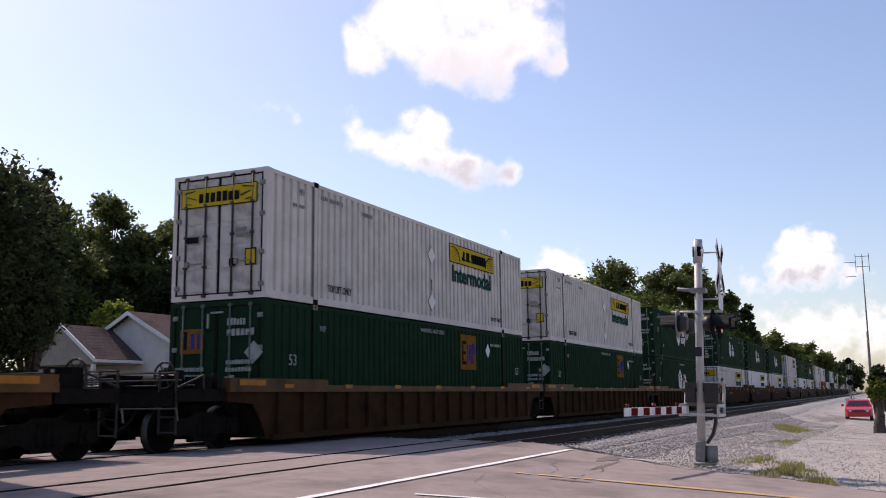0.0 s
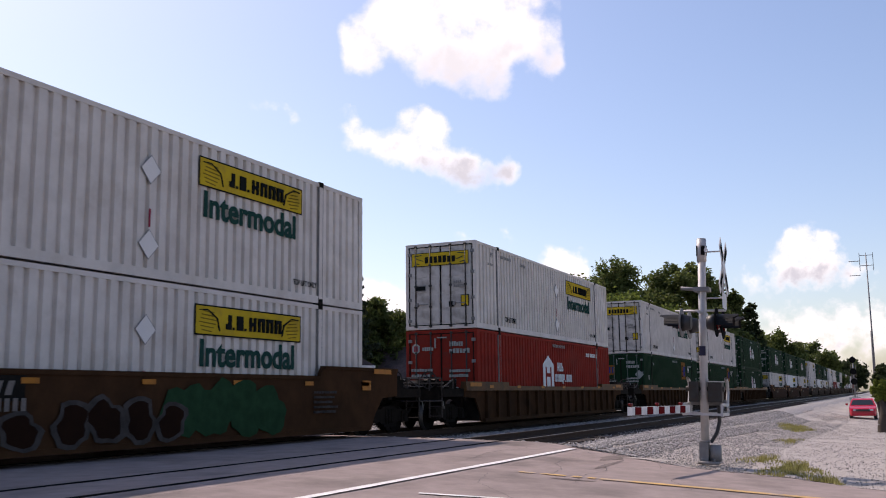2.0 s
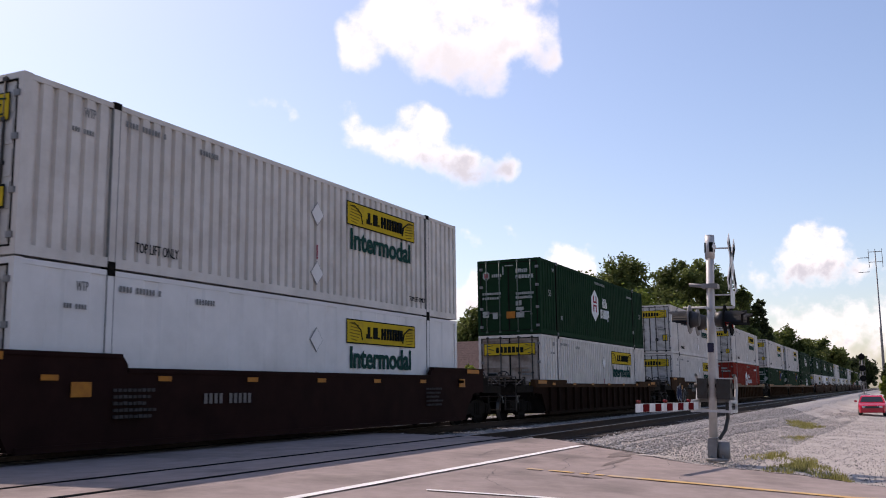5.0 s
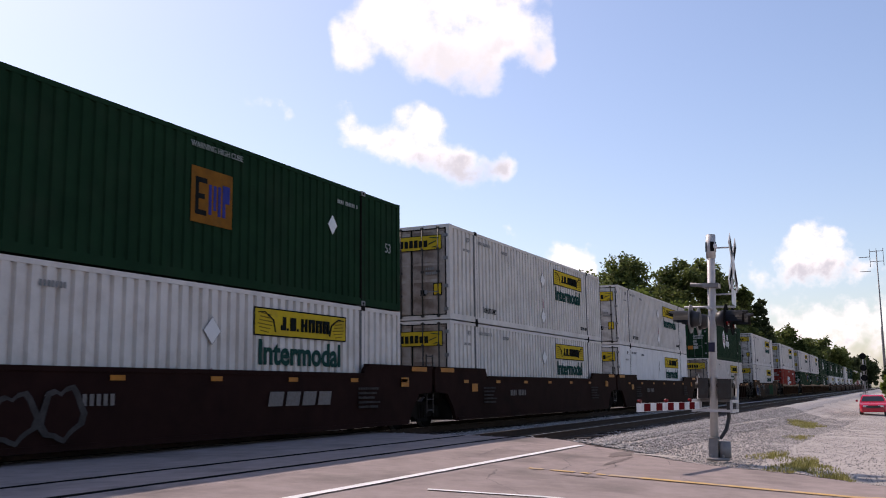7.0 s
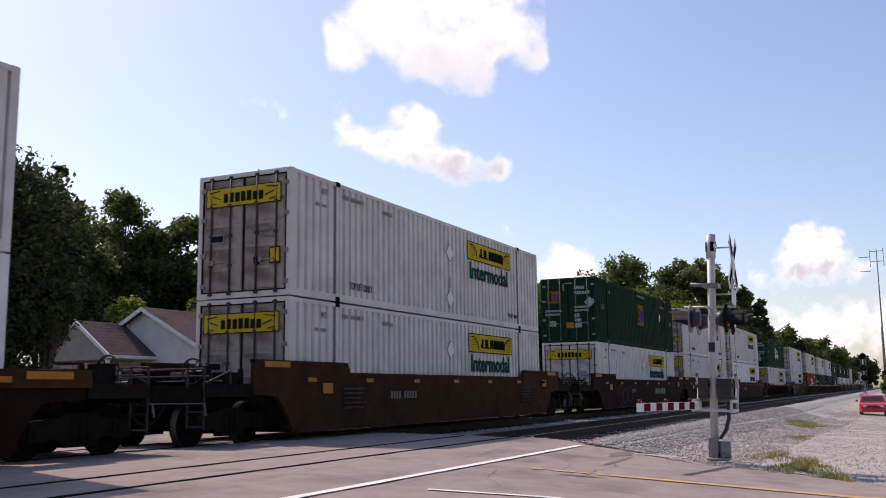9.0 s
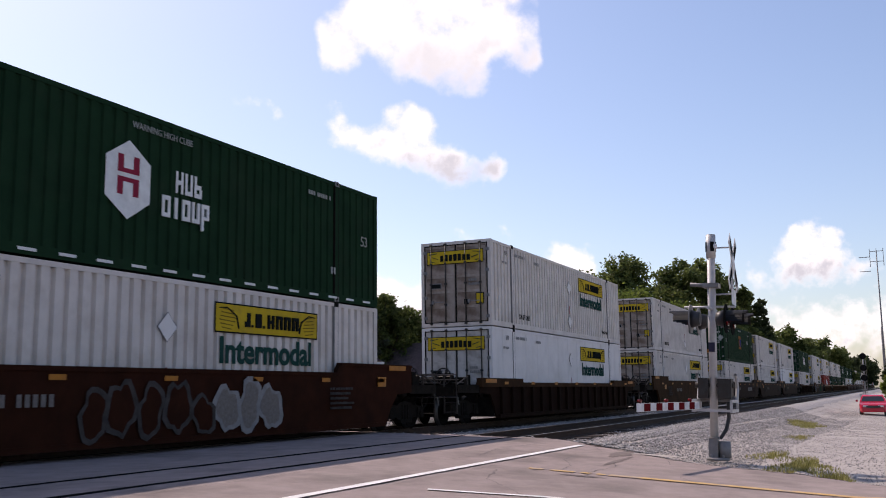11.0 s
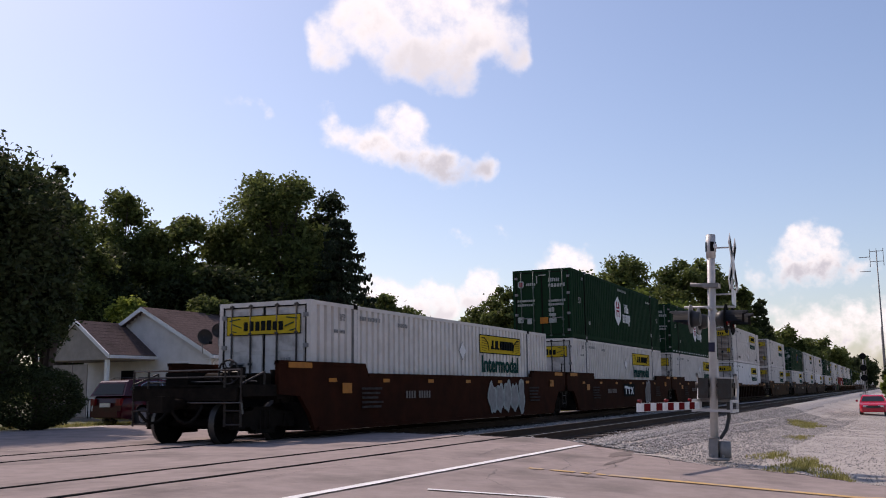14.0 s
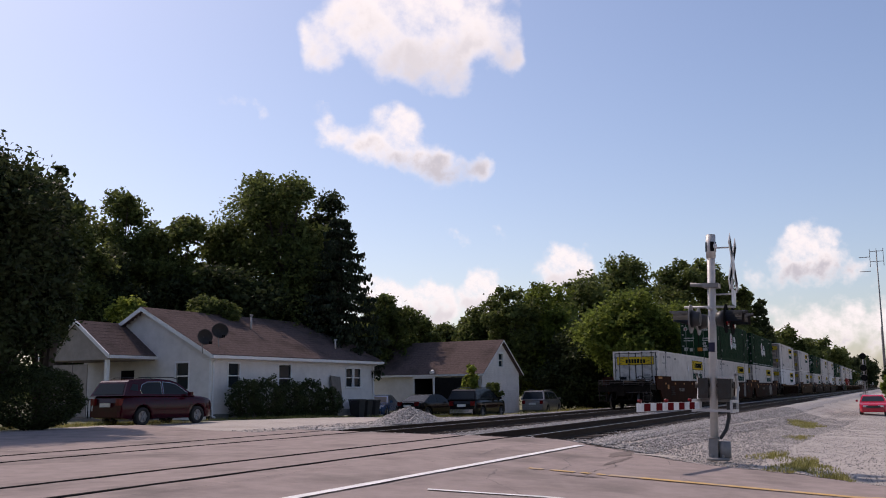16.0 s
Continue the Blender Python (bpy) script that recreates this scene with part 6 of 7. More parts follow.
def satellite_dish(x, y, z, yaw):
    t = thing("satellite_dish", "dark round satellite dish on a bent arm fixed to the roof", "satellite dish", "dishes on the roof", m=pose(x, y, z, 0, 0, yaw))
    bm = bmesh.new()
    rings = []
    for k in range(6):
        r, d = .42 * k / 5, .10 * (k / 5) ** 2
        rings.append([bm.verts.new((math.cos(a * math.tau / 24) * max(r, .01), d, .75 + math.sin(a * math.tau / 24) * max(r, .01) * .85)) for a in range(24)])
    for a, b in zip(rings, rings[1:]):
        for k in range(24):
            bm.faces.new((a[k], a[(k + 1) % 24], b[(k + 1) % 24], b[k])).smooth = True
    bmesh.ops.solidify(bm, geom=bm.faces[:], thickness=.015)
    part("dish", bm, M["plastic_dark"], t)
    bm = bmesh.new()
    limb(bm, [Vector((0, -.05, .75)), Vector((0, -.12, .5)), Vector((.0, -.05, 0))], .03, .03, 8)
    part("bracket", bm, M["galv_dull"], t)
    bm = bmesh.new()
    limb(bm, [Vector((0, .05, .4)), Vector((0, .5, .42))], .015, .015, 6)
    cube(bm, -.05, .48, .4, .05, .6, .52)
    part("receiver", bm, M["dark"], t)


satellite_dish(34.5, 28.55, 2.86, 165)
satellite_dish(35.85, 28.75, 3.22, 150)


def leaning_board(x, y):
    bm = bmesh.new()
    cube(bm, -.5, -.02, 0, .5, .02, 2.3)
    solid("board", bm, M["wood_grey"], "grey weathered board leaning against the house wall", "board", bevel=.006, m=pose(x, y, ground_z(x, y) - .05, -9, 4, 0))


leaning_board(45.0, 27.75)


def bin_(x, y, yaw):
    t = thing("wheelie_bin", "dark plastic rubbish bin standing by the house wall", "bin", "bins by the house", m=pose(x, y, ground_z(x, y) - .05, 0, 0, yaw))
    bm = bmesh.new()
    v = [bm.verts.new(q) for q in ((-.25, -.28, .06), (.25, -.28, .06), (.25, .24, .06), (-.25, .24, .06), (-.31, -.36, .95), (.31, -.36, .95), (.31, .36, .95), (-.31, .36, .95))]
    for q in ((3, 2, 1, 0), (4, 5, 6, 7), (0, 1, 5, 4), (1, 2, 6, 5), (2, 3, 7, 6), (3, 0, 4, 7)):
        bm.faces.new([v[i] for i in q])
    part("body", bm, M["plastic_dark"], t, bevel=.03)
    bm = bmesh.new()
    cube(bm, -.33, -.4, .955, .33, .4, 1.03)
    part("lid", bm, M["plastic_dark"], t, bevel=.03)
    for s in (-.3, .3):
        bm = bmesh.new()
        tube(bm, (s - .03, .3, .1), (s + .03, .3, .1), .1, n=12)
        part("wheel", bm, M["tyre"], t)


for k in range(3):
    bin_(46.0 + k * .85, 27.2, 4 * k - 3)
for k, (x, w, hgt) in enumerate(((36.4, 1.0, 1.85), (38.0, 1.2, 2.0), (39.9, 1.2, 1.85), (41.6, 1.0, 1.95), (43.3, .95, 1.6))):
    shrub(x, 27.55 - .03 * k, w, .7, hgt, 5200, "leaf_dark", 80 + k, "dark ragged shrub along the house wall", size=.05, ragged=.45)


# ---- the garage ----
def garage():
    g = thing("garage", "small white garage with a steep brown shingle roof", "garage", m=pose(60.6, 25.9, -.62, 0, 0, -3))
    W2, L2, E2, R2 = 6.3, 9.2, 2.95, 5.2
    rows = []
    z = .1
    while z < R2 - .2:
        half = W2 / 2 if z < E2 else W2 / 2 * (R2 - z - .1) / (R2 - E2)
        rows.append((W2 / 2 - half, W2 / 2 + half, z, z + .14, [(2.75, 3.45, 3.35, 4.25)]))
        z += .14
    board_wall(g, "white lapped gable wall", rows)
    bm = bmesh.new()
    prism(bm, [(0, 0), (W2, 0), (W2, E2), (0, E2)], "y", .01, .18)
    prism(bm, [(0, E2), (2.74, E2), (2.74, R2 - .35), (2.6, R2 - .45)], "y", .01, .18)
    prism(bm, [(W2, E2), (3.46, E2), (3.46, R2 - .3)], "y", .01, .18)
    prism(bm, [(0, 0), (W2, 0), (W2, E2), (W2 / 2, R2 - .05), (0, E2)], "y", L2 - .18, L2)
    cube(bm, 0, .1, 0, .18, L2, E2)
    cube(bm, W2 - .18, .1, 0, W2, L2, E2)
    part("wall_core", bm, M["siding"], g)
    window(g, 2.75, 3.45, 3.35, 4.25, pose(0, 0, 0))
    o, s = .3, (R2 - E2) / (W2 / 2)
    roof_slope(g, (-o, -o, E2 - o * s + .08), (-o, L2 + o, E2 - o * s + .08), (W2 / 2, L2 + o, R2 + .08), (W2 / 2, -o, R2 + .08))
    roof_slope(g, (W2 + o, L2 + o, E2 - o * s + .08), (W2 + o, -o, E2 - o * s + .08), (W2 / 2, -o, R2 + .08), (W2 / 2, L2 + o, R2 + .08))
    bm = bmesh.new()
    for x in (-o, W2 + o):
        prism(bm, [(x, E2 - o * s - .03), (x, E2 - o * s + .06), (W2 / 2, R2 + .06), (W2 / 2, R2 - .03)], "y", -o - .02, -o + .02)
    part("bargeboard", bm, M["trimwhite"], g)
    bm = bmesh.new()
    cube(bm, -o - .08, -o, E2 - o * s - .06, -o + .02, L2 + o, E2 - o * s + .07)
    part("gutter", bm, M["trimwhite"], g)
    bm = bmesh.new()
    tube(bm, (-.75, 3.6, E2 - .02), (-.45, 3.6, E2 + .06), .10, .15, 12)
    tube(bm, (-.45, 3.6, E2 + .04), (.02, 3.6, E2 - .1), .025, n=6)
    part("yard_light", bm, M["trimwhite"], g, "white yard light under the eave")


garage()


def trailer(x, y, yaw):
    t = thing("trailer", "dark enclosed trailer standing open with a white frame", "trailer", m=pose(x, y, ground_z(x, y) - .05, 0, 0, yaw))
    bm = bmesh.new()
    cube(bm, 0, 0, .55, 4.2, .06, 2.5)
    cube(bm, 0, 1.95, .55, 4.2, 2.0, 2.5)
    cube(bm, 0, 0, .5, 4.2, 2.0, .56)
    cube(bm, 0, 0, 2.5, 4.2, 2.0, 2.56)
    cube(bm, 4.15, 0, .55, 4.2, 2.0, 2.5)
    part("body", bm, M["dark"], t)
    for a in (0, 1.92):
        bm = bmesh.new()
        cube(bm, -.04, a - .02, .5, .03, a + .09, 2.58)
        part("post", bm, M["trimwhite"], t)
    bm = bmesh.new()
    cube(bm, -.04, 0, 2.5, .03, 2, 2.6)
    part("header", bm, M["trimwhite"], t)
    for s in (-.05, 2.05):
        bm = bmesh.new()
        tube(bm, (2.2, s - .09, .33), (2.2, s + .09, .33), .33, n=18)
        part("wheel", bm, M["tyre"], t)


trailer(56.2, 27.4, -20)


# ---- parked vehicles ----
def car(name, label, paint, x, y, yaw, size, profile, roof, glass_side, van=False):
    """Front towards +x. profile: body outline (x, z); roof: cabin outline from the windscreen foot to the tail."""
    L_, W_, wb = size
    c = thing(name, label, "car", m=pose(x, y, ground_z(x, y) - .035, 0, 0, yaw))
    hw = W_ / 2
    wheel_r = .34
    xs = (wb / 2, -wb / 2)
    bm = bmesh.new()
    # lower body: outline with wheel arches
    low = []
    for xc in xs[::-1]:
        low += [(xc - .42, .24)] + [(xc + .42 * math.cos(a), wheel_r + .42 * math.sin(a)) for a in [math.pi - k * math.pi / 8 for k in range(9)]] + [(xc + .42, .24)]
    outline = [(-L_ / 2 + .06, .3)] + low + [(L_ / 2 - .08, .26)] + profile
    prism(bm, outline, "y", -hw, hw)
    for k in range(1, 16):
        bmesh.ops.bisect_plane(bm, geom=bm.verts[:] + bm.edges[:] + bm.faces[:], plane_co=(lerp(-L_ / 2, L_ / 2, k / 16), 0, 0), plane_no=(1, 0, 0))
    for z in (.45, .62, .78, .92):
        bmesh.ops.bisect_plane(bm, geom=bm.verts[:] + bm.edges[:] + bm.faces[:], plane_co=(0, 0, z), plane_no=(0, 0, 1))
    for v in bm.verts:
        end = max(0, abs(v.co.x) - (L_ / 2 - .75)) / .75
        v.co.y *= 1 - .17 * end ** 2.2 - .09 * (max(0, v.co.z - .68) / .4) ** 2 - .05 * (max(0, .5 - v.co.z) / .25) ** 2
        if abs(v.co.y) > hw * .5:
            v.co.x -= math.copysign(.09, v.co.x) * end ** 2
    def flank(px, z):
        e = max(0, abs(px) - (L_ / 2 - .75)) / .75
        return hw * (1 - .17 * e ** 2.2 - .09 * (max(0, z - .68) / .4) ** 2 - .05 * (max(0, .5 - z) / .25) ** 2)
    bmesh.ops.recalc_face_normals(bm, faces=bm.faces[:])
    for f in bm.faces:
        f.smooth = abs(f.normal.y) > .75
    part("body", bm, M[paint], c, bevel=.03)
    # cabin, narrowing towards the roof
    bm = bmesh.new()
    n = len(roof)
    belt = min(z for _, z in roof)
    top = max(z for _, z in roof)

    def wide(z):
        return hw - .03 - .2 * (z - belt) / (top - belt)
    a = [bm.verts.new((px, -wide(z), z)) for px, z in roof]
    b = [bm.verts.new((px, wide(z), z)) for px, z in roof]
    bm.faces.new(a)
    bm.faces.new(b[::-1])
    for k in range(n):
        bm.faces.new((a[k], a[(k + 1) % n], b[(k + 1) % n], b[k]))
    part("cabin", bm, M[paint], c, bevel=.03)
    # glass: side windows, windscreen, rear window
    for k, poly in enumerate(glass_side):
        for s in (-1, 1):
            bm = bmesh.new()
            f = [bm.verts.new((px, s * (wide(z) + .006), z)) for px, z in poly]
            g = [bm.verts.new((px, s * (wide(z) - .02), z)) for px, z in poly]
            bm.faces.new(f)
            bm.faces.new(g[::-1])
            for i in range(len(poly)):
                bm.faces.new((f[i], g[i], g[(i + 1) % len(poly)], f[(i + 1) % len(poly)]))
            part("side_window", bm, M["glass"], c)
            if paint == "maroonsuv" and k < 2:
                bm = bmesh.new()
                ring = [Vector((px, s * (wide(z) + .008), z)) for px, z in poly]
                for q in range(len(ring) - 1):
                    tube(bm, ring[q], ring[q + 1], .009, n=5)
                part("window_trim", bm, M["chrome"], c)
    for nm, (p0, p1), s in (("windscreen", (roof[0], roof[1]), 1), ("rear_window", (roof[-1], roof[-2]), -1)):
        bm = bmesh.new()
        q0, q1 = [lerp(p0[i], p1[i], .1) for i in (0, 1)], [lerp(p0[i], p1[i], .88) for i in (0, 1)]
        d = Vector((p1[0] - p0[0], 0, p1[1] - p0[1])).normalized()
        nrm = Vector((d.z, 0, -d.x)) * s
        if nrm.z < 0 and abs(nrm.x) < .1:
            nrm = -nrm
        v = []
        for off in (.012, -.01):
            for q, sg in ((q0, -1), (q0, 1), (q1, 1), (q1, -1)):
                w_ = (wide(q[1]) - .1) * sg
                v.append(bm.verts.new(Vector((q[0], w_, q[1])) + nrm * off))
        bm.faces.new(v[:4])
        bm.faces.new(v[4:][::-1])
        for i in range(4):
            bm.faces.new((v[i], v[i + 4], v[(i + 1) % 4 + 4], v[(i + 1) % 4]))
        part(nm, bm, M["glass"], c)
    # wheels
    for xc in xs:
        for s in (-1, 1):
            bm = bmesh.new()
            prof = [(.20, s * (hw - .22)), (.32, s * (hw - .22)), (.34, s * (hw - .18)), (.34, s * (hw - .03)), (.32, s * hw), (.23, s * (hw + .003)), (.21, s * (hw - .02))]
            rings = [[bm.verts.new((xc + r * math.cos(k * math.tau / 24), yy, wheel_r + r * math.sin(k * math.tau / 24))) for k in range(24)] for r, yy in prof]
            for p, q in zip(rings, rings[1:]):
                for k in range(24):
                    bm.faces.new((p[k], p[(k + 1) % 24], q[(k + 1) % 24], q[k])).smooth = True
            w = part("wheel", bm, M["tyre"], c)
            bm = bmesh.new()
            tube(bm, (xc, s * (hw - .09), wheel_r), (xc, s * (hw - .05), wheel_r), .215, n=24)
            for k in range(6):
                a_ = k * math.tau / 6
                tube(bm, (xc, s * (hw - .03), wheel_r), (xc + .2 * math.cos(a_), s * (hw - .025), wheel_r + .2 * math.sin(a_)), .03, .024, 6)
            part("rim", bm, M["silver"] if paint != "blackcar" else M["galv_dull"], w)
    belt_f = profile[0][1]
    for s in (-1, 1):
        bm = bmesh.new()
        cube(bm, L_ / 2 - .26, s * (hw - .42) - .16, .60, L_ / 2 - .03, s * (hw - .42) + .18, .72)
        part("headlight", bm, M["lamp_clear"], c, bevel=.02)
        bm = bmesh.new()
        cube(bm, -L_ / 2 + .0, s * (hw - .27) - .11, .76, -L_ / 2 + .2, s * (hw - .27) + .11, 1.0 if roof[-1][1] > .95 or van else .88)
        part("taillight", bm, M["lamp_red"], c, bevel=.02)
        bm = bmesh.new()
        cube(bm, roof[0][0] - .5, s * (hw + .12) - .1, belt + .02, roof[0][0] - .36, s * (hw + .12) + .06, belt + .16)
        part("mirror", bm, M[paint], c, bevel=.03)
        for k, hx in enumerate((.25, -.75)):
            bm = bmesh.new()
            cube(bm, hx - .1, s * flank(hx, belt - .12) - .02, belt - .14, hx + .1, s * flank(hx, belt - .12) + .02, belt - .11)
            part("door_handle", bm, M[paint], c)
        for hx in (.75, -.35, -1.25):
            bm = bmesh.new()
            limb(bm, [Vector((hx, s * (flank(hx, z) - .004), z)) for z in (.42, .55, .7, .85, belt - .06)], .008, .008, 5)
            part("door_gap", bm, M["dark"], c)
    bm = bmesh.new()
    cube(bm, L_ / 2 - .16, -hw + .24, .28, L_ / 2 + .02, hw - .24, .48)
    part("front_bumper", bm, M["plastic_dark"] if paint != "redcar" else M["redcar"], c, bevel=.05)
    bm = bmesh.new()
    cube(bm, -L_ / 2 - .05, -hw + .22, .34, -L_ / 2 + .2, hw - .22, .56)
    part("rear_bumper", bm, M[paint] if not van else M["chrome"], c, bevel=.05)
    bm = bmesh.new()
    cube(bm, -L_ / 2 - .015, -.26, .70, -L_ / 2 + .02, .26, .84)
    part("number_plate", bm, M["ink_white"], c, "plain pale plate")
    bm = bmesh.new()
    cube(bm, L_ / 2 - .04, -.45, .56, L_ / 2 + .035, .45, .70)
    part("grille", bm, M["chrome"] if paint != "redcar" else M["plastic_dark"], c, bevel=.02)
    if roof[1][1] > 1.5:
        for s in (-1, 1):
            bm = bmesh.new()
            limb(bm, [Vector((.5, s * (hw - .3), top)), Vector((.3, s * (hw - .3), top + .06)), Vector((-1.4, s * (hw - .3), top + .05)), Vector((-1.6, s * (hw - .3), top - .02))], .018, .018, 6)
            part("roof_rail", bm, M["plastic_dark"], c)
    return c


SUV_P = [(2.38, .5), (2.37, .74), (2.28, .88), (2.08, .97), (1.6, 1.05), (1.0, 1.09), (-2.2, 1.12), (-2.33, 1.04), (-2.38, .85), (-2.38, .5)]
SUV_R = [(1.25, 1.06), (.42, 1.58), (.1, 1.67), (-.5, 1.72), (-1.3, 1.71), (-1.92, 1.66), (-2.02, 1.60), (-2.3, 1.1)]
SUV_G = [[(.92, 1.15), (.36, 1.5), (.05, 1.58), (-.36, 1.61), (-.38, 1.15)], [(-.46, 1.15), (-.44, 1.61), (-1.1, 1.6), (-1.38, 1.5), (-1.5, 1.3), (-1.45, 1.17)], [(-1.62, 1.28), (-1.56, 1.5), (-1.8, 1.53), (-2.0, 1.3)]]
SED_P = [(2.3, .45), (2.29, .6), (2.2, .72), (2.0, .8), (1.5, .89), (.95, .94), (-1.6, .98), (-2.22, .94), (-2.32, .75), (-2.32, .45)]
SED_R = [(1.15, .93), (.36, 1.36), (.1, 1.42), (-.5, 1.44), (-.95, 1.38), (-1.8, .97)]
SED_G = [[(.78, .98), (.25, 1.32), (-.3, 1.36), (-.32, .98)], [(-.4, .98), (-.38, 1.36), (-1.0, 1.3), (-1.4, 1.0)]]
VAN_P = [(2.42, .5), (2.38, .8), (2.1, .98), (1.5, 1.06), (-2.3, 1.08), (-2.44, .9), (-2.45, .5)]
VAN_R = [(1.6, 1.04), (.7, 1.62), (-.3, 1.74), (-1.9, 1.7), (-2.35, 1.06)]
VAN_G = [[(1.2, 1.1), (.62, 1.54), (.1, 1.6), (.1, 1.1)], [(.02, 1.1), (.02, 1.6), (-1.0, 1.62), (-1.0, 1.1)], [(-1.08, 1.1), (-1.08, 1.62), (-1.8, 1.6), (-2.1, 1.12)]]
car("suv", "dark red sport utility vehicle parked by the house", "maroonsuv", 28.45, 25.85, -4, (4.76, 1.85, 2.8), SUV_P, SUV_R, SUV_G)
car("suv", "black sport utility vehicle parked near the garage", "blackcar", 51.6, 22.3, 0, (4.76, 1.85, 2.8), SUV_P, SUV_R, SUV_G, True)
car("sedan", "black sedan parked in front of the garage", "blackcar", 53.0, 26.2, -8, (4.64, 1.8, 2.75), SED_P, SED_R, SED_G)
car("sedan", "blue sedan parked between house and garage", "bluecar", 53.6, 30.1, 196, (4.64, 1.8, 2.75), SED_P, SED_R, SED_G)
car("minivan", "silver minivan parked beyond the garage", "silver", *seen(958, 73), 3, (4.9, 1.9, 3.0), VAN_P, VAN_R, VAN_G)
car("sedan", "bright red sedan parked on the gravel lot", "redcar", *seen(1543, 74), 181, (4.5, 1.78, 2.65), SED_P, SED_R, SED_G)


# ---- the crossing signal with its gate ----
SX, SY = 17.72, 3.05
SZ = land(SX, SY) - .03


def crossing_signal():
    t = thing("crossing_signal", "galvanised railway crossing signal with crossbuck, lights and lowered gate", "crossing signal", m=pose(SX, SY, SZ, 1.9, 0, 0))
    up = 4.07
    bm = bmesh.new()
    tube(bm, (0, 0, .3), (0, 0, up), .073, n=16)
    tube(bm, (0, 0, up), (0, 0, up + .02), .082, n=16)
    tube(bm, (0, 0, up - .42), (0, 0, up - .36), .084, n=16)
    tube(bm, (0, 0, up - .06), (0, 0, up + .005), .084, n=16)
    part("pole", bm, M["galv"], t)
    bm = bmesh.new()
    tube(bm, (0, -.06, 0), (0, -.06, .05), .2, n=12)
    cube(bm, -.09, -.07, .05, .09, .09, .38)
    tube(bm, (0, 0, .38), (0, 0, .41), .1, n=14)
    tube(bm, (.02, -.18, .05), (.02, -.18, .34), .11, .1, n=14)
    part("base", bm, M["galv_dull"], t, bevel=.012)
    for a in range(4):
        bm = bmesh.new()
        tube(bm, (.15 * math.cos(a * 1.57 + .8), .15 * math.sin(a * 1.57 + .8) - .06, .04), (.15 * math.cos(a * 1.57 + .8), .15 * math.sin(a * 1.57 + .8) - .06, .1), .025, n=6)
        part("bolt", bm, M["galv_dull"], t)
    # bell in a slotted housing at the top
    bm = bmesh.new()
    tube(bm, (0, 0, up - .40), (0, 0, up), .088, n=18)
    b = part("bell_housing", bm, M["galv"], t, "slotted grey bell housing")
    for a in (205, 290, 25, 110):
        bm = bmesh.new()
        cube(bm, .075, -.035, up - .30, .092, .035, up - .12)
        part("slot", bm, M["dark"], b).matrix_basis = pose(0, 0, 0, 0, 0, a)
    bm = bmesh.new()
    tube(bm, (-.05, -.082, up - .2), (-.058, -.094, up - .2), .045, n=14)
    part("gong", bm, M["trimwhite"], b)
    # crossbuck: two crossed blades facing the road, on a bracket
    z = 3.54
    for a in (45, -45):
        bm = bmesh.new()
        cube(bm, -.61, -.006, -.115, .61, .006, .115)
        b = part("crossbuck_blade", bm, M["linewhite"], t, "white reflective blade with dark bars of lettering")
        b.matrix_basis = pose(0, -.38 - (.015 if a > 0 else 0), z, 0, a, 0)
        bm = bmesh.new()
        for s in (-1, 1):
            for k in range(4):
                cube(bm, s * .22 + s * k * .09 - .03, -.012, -.07, s * .22 + s * k * .09 + .03, -.007, .07)
        part("lettering", bm, M["ink"], b)
    bm = bmesh.new()
    cube(bm, -.22, -.4, 2.78, .22, -.39, 3.06)
    part("track_count_sign", bm, M["linewhite"], t, "small white sign under the crossbuck")
    bm = bmesh.new()
    for zz in (3.84, 2.98):
        tube(bm, (0, 0, zz), (0, -.39, zz), .016, n=6)
    tube(bm, (0, -.37, 2.85), (0, -.37, 3.86), .02, n=6)
    part("sign_bracket", bm, M["galv"], t)
    bm = bmesh.new()
    cube(bm, -.14, -.14, 3.1, .14, .14, 3.18)
    tube(bm, (-.05, .38, 3.17), (.0, -.05, 3.13), .035, n=8)
    part("cross_clamp", bm, M["galv_dull"], t, bevel=.01)
    # two pairs of lights on a cross arm
    lz = 2.51
    bm = bmesh.new()
    tube(bm, (-.42, 0, lz + .2), (.42, 0, lz + .2), .03, n=8)
    tube(bm, (0, -.42, lz + .24), (0, .5, lz + .24), .022, n=8)
    part("light_arm", bm, M["galv"], t)
    for dx in (-.38, .38):
        for s in (-1, 1):
            y0 = s * .30
            bm = bmesh.new()
            tube(bm, (dx, y0, lz), (dx, y0 + s * .015, lz), .26, n=24)
            k = part("signal_light", bm, M["dark"] if s < 0 else M["galv_dull"], t, "round black backing disc")
            bm = bmesh.new()
            tube(bm, (dx, y0 - s * .16, lz), (dx, y0, lz), .12, .16, 14)
            part("housing", bm, M["plastic_dark"], k)
            bm = bmesh.new()
            tube(bm, (dx, y0 + s * .02, lz), (dx, y0 + s * .05, lz), .13, n=16)
            part("lens", bm, M["lamp_red"], k)
            bm = bmesh.new()
            n = 16
            pts = []
            for i in range(n + 1):
                a = math.pi * (-.12 + 1.24 * i / n)
                pts.append([bm.verts.new((dx + .15 * math.cos(a), y0 + s * q, lz + .15 * math.sin(a))) for q in (.015, .38 if .25 < i / n < .75 else .3)])
            for p, q in zip(pts, pts[1:]):
                bm.faces.new((p[0], q[0], q[1], p[1])).smooth = True
            bmesh.ops.solidify(bm, geom=bm.faces[:], thickness=.006)
            part("hood", bm, M["plastic_dark"], k)
    # gate mechanism: box, counterweight frame, arm
    bm = bmesh.new()
    cube(bm, -.13, -.33, 1.1, .13, -.09, 1.45)
    m = part("gate_mechanism", bm, M["rod_dark"], t, "grey gate machine box", bevel=.03)
